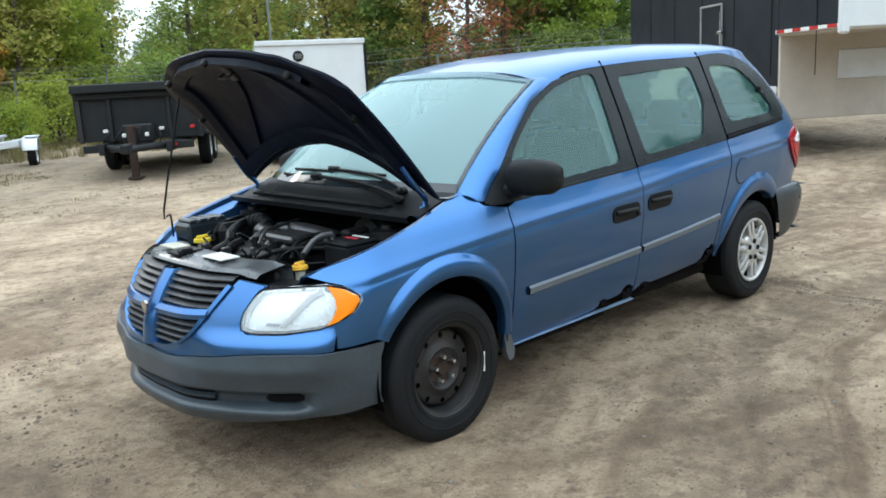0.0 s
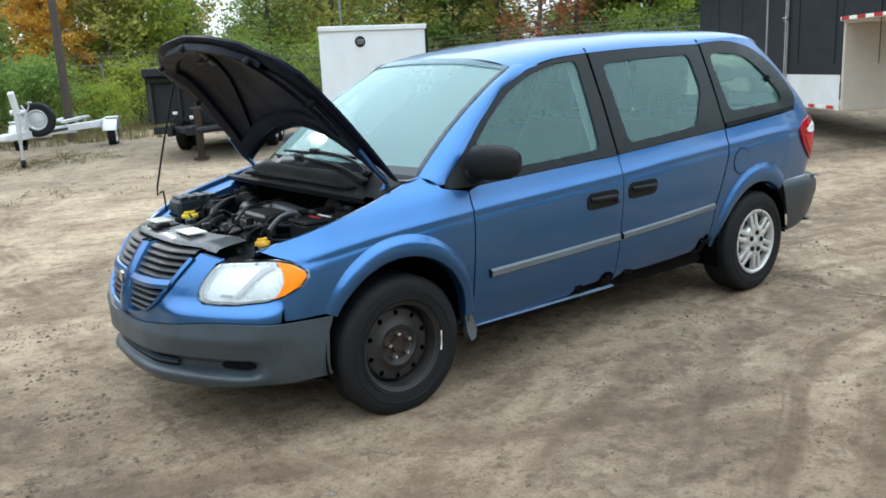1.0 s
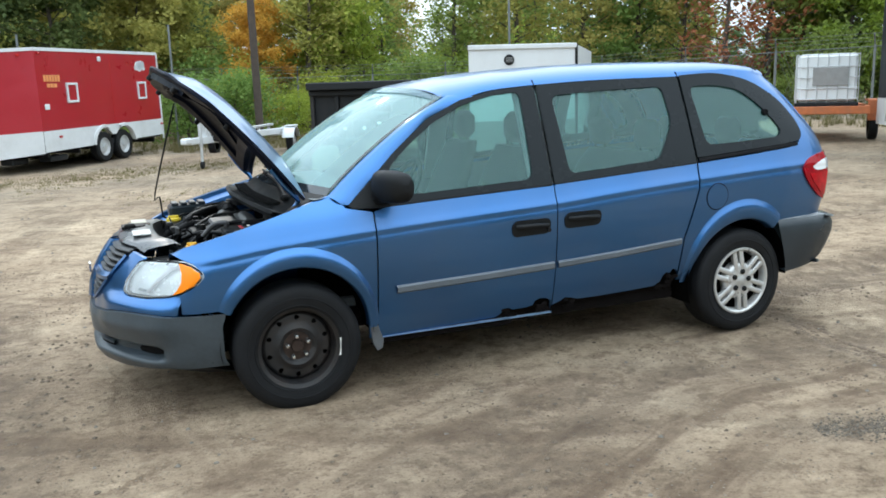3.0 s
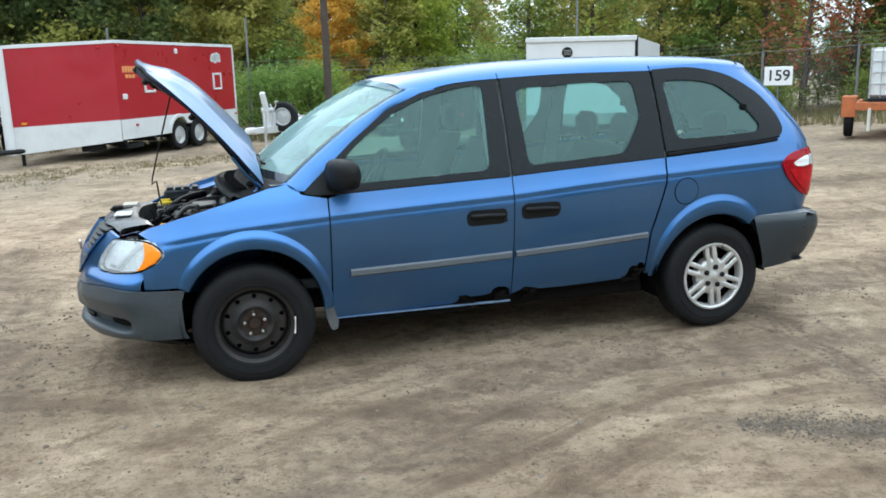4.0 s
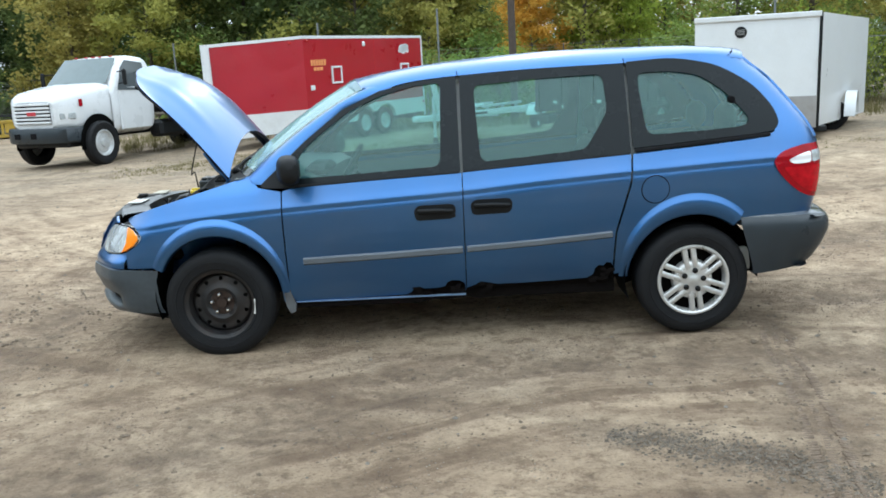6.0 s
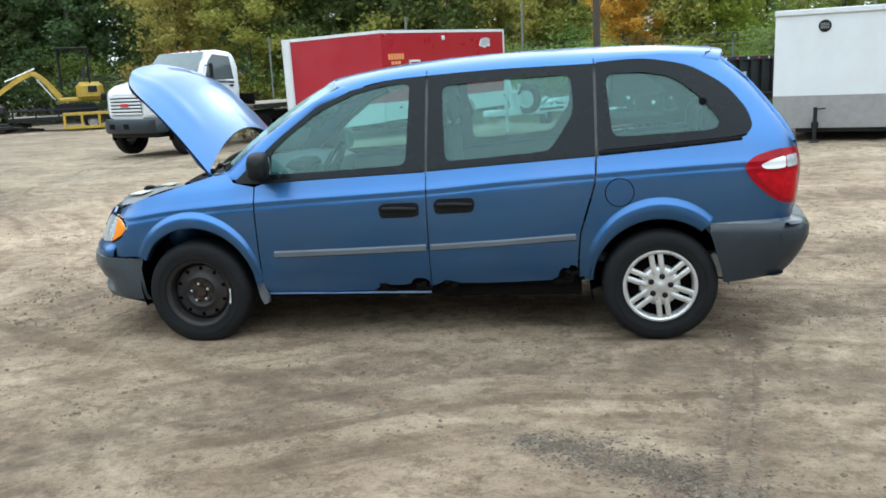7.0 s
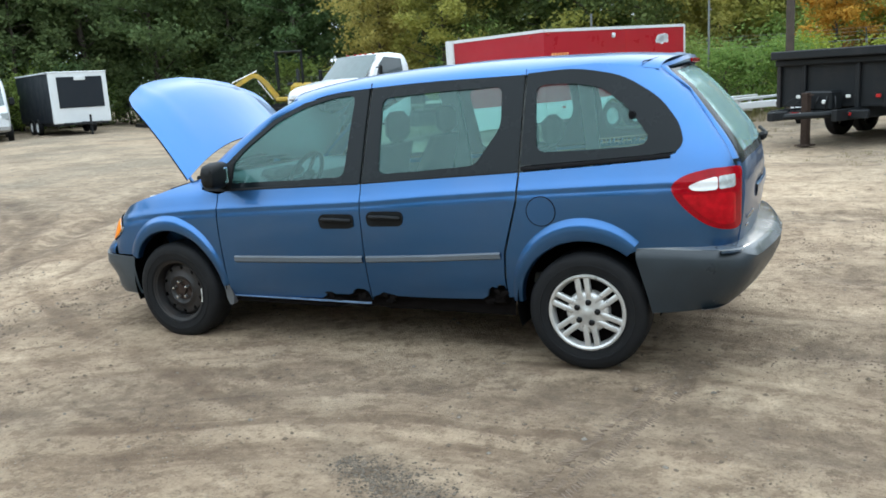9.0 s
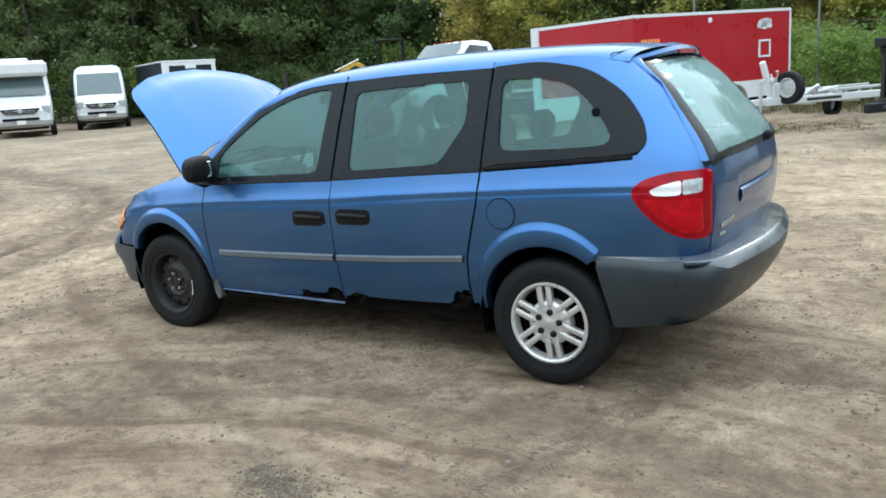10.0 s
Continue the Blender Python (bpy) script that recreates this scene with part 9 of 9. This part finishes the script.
# ---- trees and scrub round the yard ----
def leaf_mat(name, dark, mid, light):
    m, n, l, b = nodes_of(name)
    geo = n.new("ShaderNodeNewGeometry")
    c = ramp(n, l, geo.outputs["Random Per Island"], [(0.0, tuple(0.35 * a + 0.65 * b for a, b in zip(dark, mid))), (0.5, mid), (1.0, tuple(0.45 * a + 0.55 * b for a, b in zip(light, mid)))])
    info = n.new("ShaderNodeObjectInfo")
    hs = n.new("ShaderNodeHueSaturation")
    mr = n.new("ShaderNodeMapRange")
    mr.inputs[3].default_value, mr.inputs[4].default_value = 0.475, 0.515
    l.new(info.outputs["Random"], mr.inputs[0])
    l.new(mr.outputs[0], hs.inputs["Hue"])
    l.new(c, hs.inputs["Color"])
    l.new(hs.outputs[0], b.inputs["Base Color"])
    b.inputs["Roughness"].default_value = 0.7
    b.inputs["Specular IOR Level"].default_value = 0.2
    tr = n.new("ShaderNodeBsdfTranslucent")
    l.new(hs.outputs[0], tr.inputs[0])
    ms = n.new("ShaderNodeMixShader")
    ms.inputs[0].default_value = 0.5
    l.new(b.outputs[0], ms.inputs[1]), l.new(tr.outputs[0], ms.inputs[2])
    l.new(ms.outputs[0], n["Material Output"].inputs["Surface"])
    return m


M["leaf_green"] = leaf_mat("green_leaves", (0.078, 0.132, 0.035), (0.185, 0.273, 0.066), (0.333, 0.404, 0.115))
M["leaf_dark"] = leaf_mat("dark_leaves", (0.050, 0.083, 0.040), (0.112, 0.172, 0.066), (0.190, 0.252, 0.094))
M["leaf_yellow"] = leaf_mat("yellowing_leaves", (0.190, 0.195, 0.050), (0.330, 0.315, 0.080), (0.470, 0.410, 0.110))
M["leaf_olive"] = leaf_mat("olive_leaves", (0.048, 0.080, 0.026), (0.108, 0.152, 0.045), (0.185, 0.228, 0.075))
M["leaf_orange"] = leaf_mat("orange_leaves", (0.340, 0.200, 0.030), (0.600, 0.370, 0.055), (0.720, 0.490, 0.095))
M["leaf_rust"] = leaf_mat("rust_red_leaves", (0.200, 0.090, 0.040), (0.360, 0.170, 0.065), (0.480, 0.260, 0.110))
M["leaf_lime"] = leaf_mat("bright_green_leaves", (0.132, 0.185, 0.028), (0.263, 0.351, 0.053), (0.421, 0.491, 0.097))
M["bark"] = pbr("grey_brown_bark", (0.075, 0.060, 0.046), 0.9, var=0.4, scale=6, bump=0.7, bscale=30)
M["grass"] = leaf_mat("dry_grass", (0.080, 0.085, 0.030), (0.160, 0.150, 0.060), (0.280, 0.240, 0.120))


def leaf(s, p, size, rng):
    a, b = rng.uniform(0, 6.28), rng.uniform(-0.9, 0.9)
    d = Vector((math.cos(a) * math.cos(b), math.sin(a) * math.cos(b), math.sin(b)))
    e = d.cross(Vector((rng.uniform(-1, 1), rng.uniform(-1, 1), rng.uniform(0.2, 1)))).normalized()
    nrm = d.cross(e) * size * 0.22
    k = len(s.v)
    s.v += [tuple(p - d * size), tuple(p + e * size * 0.55 + nrm), tuple(p + d * size), tuple(p - e * size * 0.55 + nrm)]
    s.f.append((k, k + 1, k + 2, k + 3))


def make_tree(seed, high, spread, leaves, size, first=0.12, airy=1.0):
    """Trunk and limbs with leaves gathered in sprays at the ends of the twigs."""
    rng = random.Random(seed)
    wood, crown = Shape(), Shape()
    lean = Vector((rng.uniform(-0.05, 0.05), rng.uniform(-0.05, 0.05), 0))
    trunk = [Vector((0, 0, -0.2))]
    for k in range(1, 9):
        trunk.append(Vector((lean.x * k + rng.uniform(-0.08, 0.08), lean.y * k + rng.uniform(-0.08, 0.08), high * k / 8.5)))
    r0 = 0.014 * high + 0.03
    for k in range(8):
        wood.rod(tuple(trunk[k]), tuple(trunk[k + 1]), r0 * (1 - k / 8.6), r0 * (1 - (k + 1) / 8.6), 8, False)
    sprays = []
    for k in range(34):
        t = first + (1 - first) * (k / 34) ** 0.85
        f = t * 8
        i = min(int(f), 7)
        p = trunk[i].lerp(trunk[i + 1], f - i)
        a = k * 2.4 + rng.uniform(-0.5, 0.5)
        length = spread * (0.55 + 0.45 * math.sin(math.pi * min(1, t * 0.9 + 0.12))) * rng.uniform(0.6, 1.1)
        d = Vector((math.cos(a), math.sin(a), rng.uniform(0.15, 0.75)))
        q = p + d * length * 0.55
        e = q + Vector((d.x, d.y, rng.uniform(-0.2, 0.5))) * length * 0.45
        wood.rod(tuple(p), tuple(q), r0 * 0.30 * (1.1 - t), r0 * 0.16 * (1.1 - t), 5, False)
        wood.rod(tuple(q), tuple(e), r0 * 0.16 * (1.1 - t), 0.006, 5, False)
        for w, g in ((q, 0.8), (e, 1.0), (q.lerp(e, 0.5), 0.9), (p.lerp(q, 0.6), 0.6)):
            for j in range(2):
                o = w + Vector((rng.gauss(0, 0.35), rng.gauss(0, 0.35), rng.gauss(0, 0.28))) * airy
                sprays.append((o, g))
    for k in range(leaves):
        c, g = sprays[rng.randrange(len(sprays))]
        p = c + Vector((rng.gauss(0, 0.30), rng.gauss(0, 0.30), rng.gauss(0, 0.22))) * g * (0.6 + 0.12 * spread)
        if p.z > 0.1:
            leaf(crown, p, size * rng.uniform(0.6, 1.3), rng)
    return wood.mesh("trunk", False, 60), crown.mesh("crown", False, 180)


def tree(meshes, leafmat, at, turn, scale, label, group="trees round the yard"):
    t = thing("tree", label, "tree", at, turn, group)
    t.scale = (scale, scale, scale)
    for me, name, m in ((meshes[0], "trunk", M["bark"]), (meshes[1], "crown", leafmat)):
        ob = new(name, me)
        ob.parent = t
        if not me.materials:
            me.materials.append(m)
        ob.material_slots[0].link = "OBJECT"
        ob.material_slots[0].material = m
    return t


BROAD = [make_tree(s, 9.0, 2.6, 13000, 0.115, 0.06) for s in (1, 2, 3)]
TALL = [make_tree(s, 12.0, 2.1, 13000, 0.12, 0.08) for s in (4, 5)]
THIN = [make_tree(s, 8.0, 1.7, 4500, 0.095, 0.14, 0.8) for s in (6, 7)]
COARSE = [make_tree(31, 9.0, 2.6, 2600, 0.26, 0.06)]
SPARSE = [make_tree(s, 8.0, 1.7, 1700, 0.10, 0.16, 0.9) for s in (16, 17)]
SHRUB = [make_tree(s, 2.6, 1.5, 3800, 0.08, 0.03) for s in (8, 9)]
rng = random.Random(77)
LABEL = {"leaf_olive": "olive green tree behind the yard", "leaf_green": "leafy green tree behind the yard fence", "leaf_dark": "dense dark green tree behind the yard", "leaf_yellow": "tree with yellowing autumn leaves",
         "leaf_orange": "tree with orange autumn leaves", "leaf_rust": "thin tree with rust-red leaves", "leaf_lime": "bright green young tree", }


def place(kind, leafname, x, y, scale=1.0):
    meshes = kind[rng.randrange(len(kind))]
    tree(meshes, M[leafname], on_ground(x, y), rng.uniform(0, 360), scale * rng.uniform(0.88, 1.12), LABEL[leafname])


def ring(az, d):
    return d * math.cos(radians(az)), d * math.sin(radians(az))


# place, kind and colour of the trees that stand in sight
for x, y, kind, col, sc in (
        (4.9, 25.3, THIN, "leaf_yellow", 1.0), (6.8, 26.4, THIN, "leaf_lime", 1.0), (7.1, 25.0, THIN, "leaf_lime", 0.55), (9.8, 23.3, THIN, "leaf_green", 1.0),
        (11.3, 24.7, THIN, "leaf_yellow", 0.6), (15.2, 27.1, THIN, "leaf_green", 0.9), (17.6, 25.5, THIN, "leaf_green", 1.1), (17.5, 21.7, THIN, "leaf_green", 0.8),
        (19.4, 21.4, SPARSE, "leaf_yellow", 0.9), (16.1, 16.2, SPARSE, "leaf_rust", 0.85), (19.8, 16.6, BROAD, "leaf_green", 0.8), (19.9, 14.9, BROAD, "leaf_lime", 0.7),
        (21.5, 14.5, BROAD, "leaf_green", 0.85), (0.5, 28.6, BROAD, "leaf_yellow", 0.8), (3.2, 25.4, BROAD, "leaf_orange", 0.5), (4.9, 26.2, THIN, "leaf_yellow", 0.55),
        (6.2, 26.7, THIN, "leaf_lime", 0.85), (8.6, 27.0, THIN, "leaf_green", 0.7), (11.0, 27.3, THIN, "leaf_green", 0.6), (12.1, 22.4, THIN, "leaf_yellow", 1.0),
        (13.8, 20.4, THIN, "leaf_yellow", 0.9), (15.7, 20.3, BROAD, "leaf_green", 0.8), (16.4, 18.6, THIN, "leaf_yellow", 0.85), (17.8, 16.1, SPARSE, "leaf_rust", 0.9),
        (19.9, 17.0, SPARSE, "leaf_green", 0.8), (-26.4, 32.5, TALL, "leaf_dark", 1.0), (-23.4, 34.0, TALL, "leaf_dark", 1.0), (-20.9, 36.4, TALL, "leaf_dark", 1.0),
        (-18.4, 34.0, BROAD, "leaf_olive", 1.0), (-14.3, 26.2, BROAD, "leaf_yellow", 0.85), (-15.7, 34.0, TALL, "leaf_dark", 0.9),
        (-11.0, 26.2, BROAD, "leaf_yellow", 0.8), (-9.8, 28.0, BROAD, "leaf_olive", 0.9), (-8.1, 29.0, BROAD, "leaf_olive", 0.9), (-5.8, 28.6, TALL, "leaf_dark", 1.0),
        (-3.6, 28.0, BROAD, "leaf_olive", 0.9), (-0.6, 27.3, BROAD, "leaf_yellow", 0.75), (1.1, 32.3, TALL, "leaf_dark", 1.0), (-36.4, 20.7, TALL, "leaf_dark", 1.1),
        (-33.1, 24.0, BROAD, "leaf_dark", 1.1), (-32.0, 27.4, TALL, "leaf_dark", 1.1), (-28.4, 28.8, BROAD, "leaf_dark", 1.1), (-29.6, 33.1, TALL, "leaf_dark", 1.0),
        (-28.6, 31.0, BROAD, "leaf_olive", 1.0), (-33.0, 25.2, SHRUB, "leaf_lime", 1.3), (-46.0, 33.0, TALL, "leaf_dark", 1.2), (-42.0, 29.5, TALL, "leaf_dark", 1.0), (-44.0, 24.0, TALL, "leaf_dark", 1.1),):
    place(kind, col, x, y, sc)
# the wood goes on behind and round the rest of the yard
for az in range(72, 168, 3):
    place(TALL if az > 100 else BROAD, "leaf_dark" if az > 96 else rng.choice(("leaf_green", "leaf_olive", "leaf_yellow")), *ring(az + rng.uniform(-1, 1), rng.uniform(42, 52)), 1.05)
for az in range(85, 150, 4):
    place(TALL, "leaf_dark", *ring(az + rng.uniform(-1, 1), rng.uniform(58, 66)), 1.25)
for az in list(range(48, 64, 3)) + list(range(22, 42, 3)):
    place(BROAD, rng.choice(("leaf_green", "leaf_yellow", "leaf_dark")), *ring(az + rng.uniform(-1, 1), rng.uniform(36, 46)), 0.60)
for az in (43, 45, 47, 64, 66, 68, 70):
    place(BROAD, "leaf_dark", *ring(az + rng.uniform(-1, 1), rng.uniform(60, 72)), 0.62)
for az in range(138, 174, 4):
    place(TALL, "leaf_dark", *ring(az + rng.uniform(-2, 2), rng.uniform(56, 64)), 1.2)
for az in range(176, 385, 9):
    place(COARSE, rng.choice(("leaf_green", "leaf_dark", "leaf_yellow")), *ring(az + rng.uniform(-3, 3), rng.uniform(24, 34)), 1.0)
for az in list(range(24, 44, 6)):
    place(THIN, "leaf_green", *ring(az, rng.uniform(34, 44)), 0.8)


def shrub(x, y, leafname, scale, label):
    t = tree(SHRUB[rng.randrange(2)], M[leafname], on_ground(x, y), rng.uniform(0, 360), scale, label, "shrubs along the fence")
    t.name = "shrub"
    t["category"] = "shrub"


for az in grid(26, 164, 2.1):
    d = rng.uniform(22, 27) if az < 76 else rng.uniform(26, 31) if az < 92 else rng.uniform(28, 33) if az < 110 else rng.uniform(38, 42) if az < 136 else rng.uniform(37, 42)
    x, y = ring(az, d)
    if -3 < x < 3 and y < 22:
        d += 2
    shrub(*ring(az, d), rng.choice(("leaf_green", "leaf_green", "leaf_lime", "leaf_yellow")) if az < 112 else rng.choice(("leaf_green", "leaf_dark", "leaf_dark", "leaf_dark")), (rng.uniform(0.5, 1.3) if az > 78 else rng.uniform(0.4, 0.95)), "low green scrub along the fence")
# thick bush behind the boat trailer
for x, y, s in ((0.2, 20.3, 0.7), (1.6, 20.8, 0.75), (3.4, 21.0, 0.5), (5.0, 22.4, 0.7), (6.6, 20.8, 0.55), (2.4, 22.8, 0.75), (-1.0, 23.5, 0.8), (8.8, 20.0, 0.6)):
    shrub(x, y, "leaf_green" if x < 2 or s > 0.9 else "leaf_lime", s, "thick green bush beside the trailers")

# grass tufts
grass = Shape()
rng = random.Random(9)


def tuft(x, y, h, blades):
    z = ground_z(x, y, False)
    for k in range(blades):
        a, lean = rng.uniform(0, 6.28), rng.uniform(0.1, 0.7)
        px, py = x + rng.gauss(0, 0.06), y + rng.gauss(0, 0.06)
        hh = h * rng.uniform(0.5, 1.2)
        w = 0.006 + 0.004 * h
        i = len(grass.v)
        grass.v += [(px - w * math.sin(a), py + w * math.cos(a), z), (px + w * math.sin(a), py - w * math.cos(a), z), (px + lean * hh * math.cos(a), py + lean * hh * math.sin(a), z + hh)]
        grass.f.append((i, i + 1, i + 2))


for k in range(1500):
    az, d = rng.uniform(22, 118), rng.uniform(17.5, 24)
    x, y = ring(az, d)
    tuft(x, y, rng.uniform(0.12, 0.45), 14)
for k in range(900):
    t = rng.random()
    x, y = -6.5 + 8.0 * t + rng.gauss(0, 0.5), 11.0 + 3.6 * t + rng.gauss(0, 0.7)
    tuft(x, y, rng.uniform(0.015, 0.06), 10)
for k in range(160):
    x, y = rng.choice(((-1.2, 8.8), (-0.2, 9.6), (6.8, 9.3), (3.6, 9.8), (-4.6, 10.4)))
    tuft(x + rng.gauss(0, 0.8), y + rng.gauss(0, 0.5), rng.uniform(0.015, 0.05), 10)
solid("grass_tufts", grass, M["grass"], "dry grass tufts along the edge of the yard", "grass", kind="stuff", fix=False)
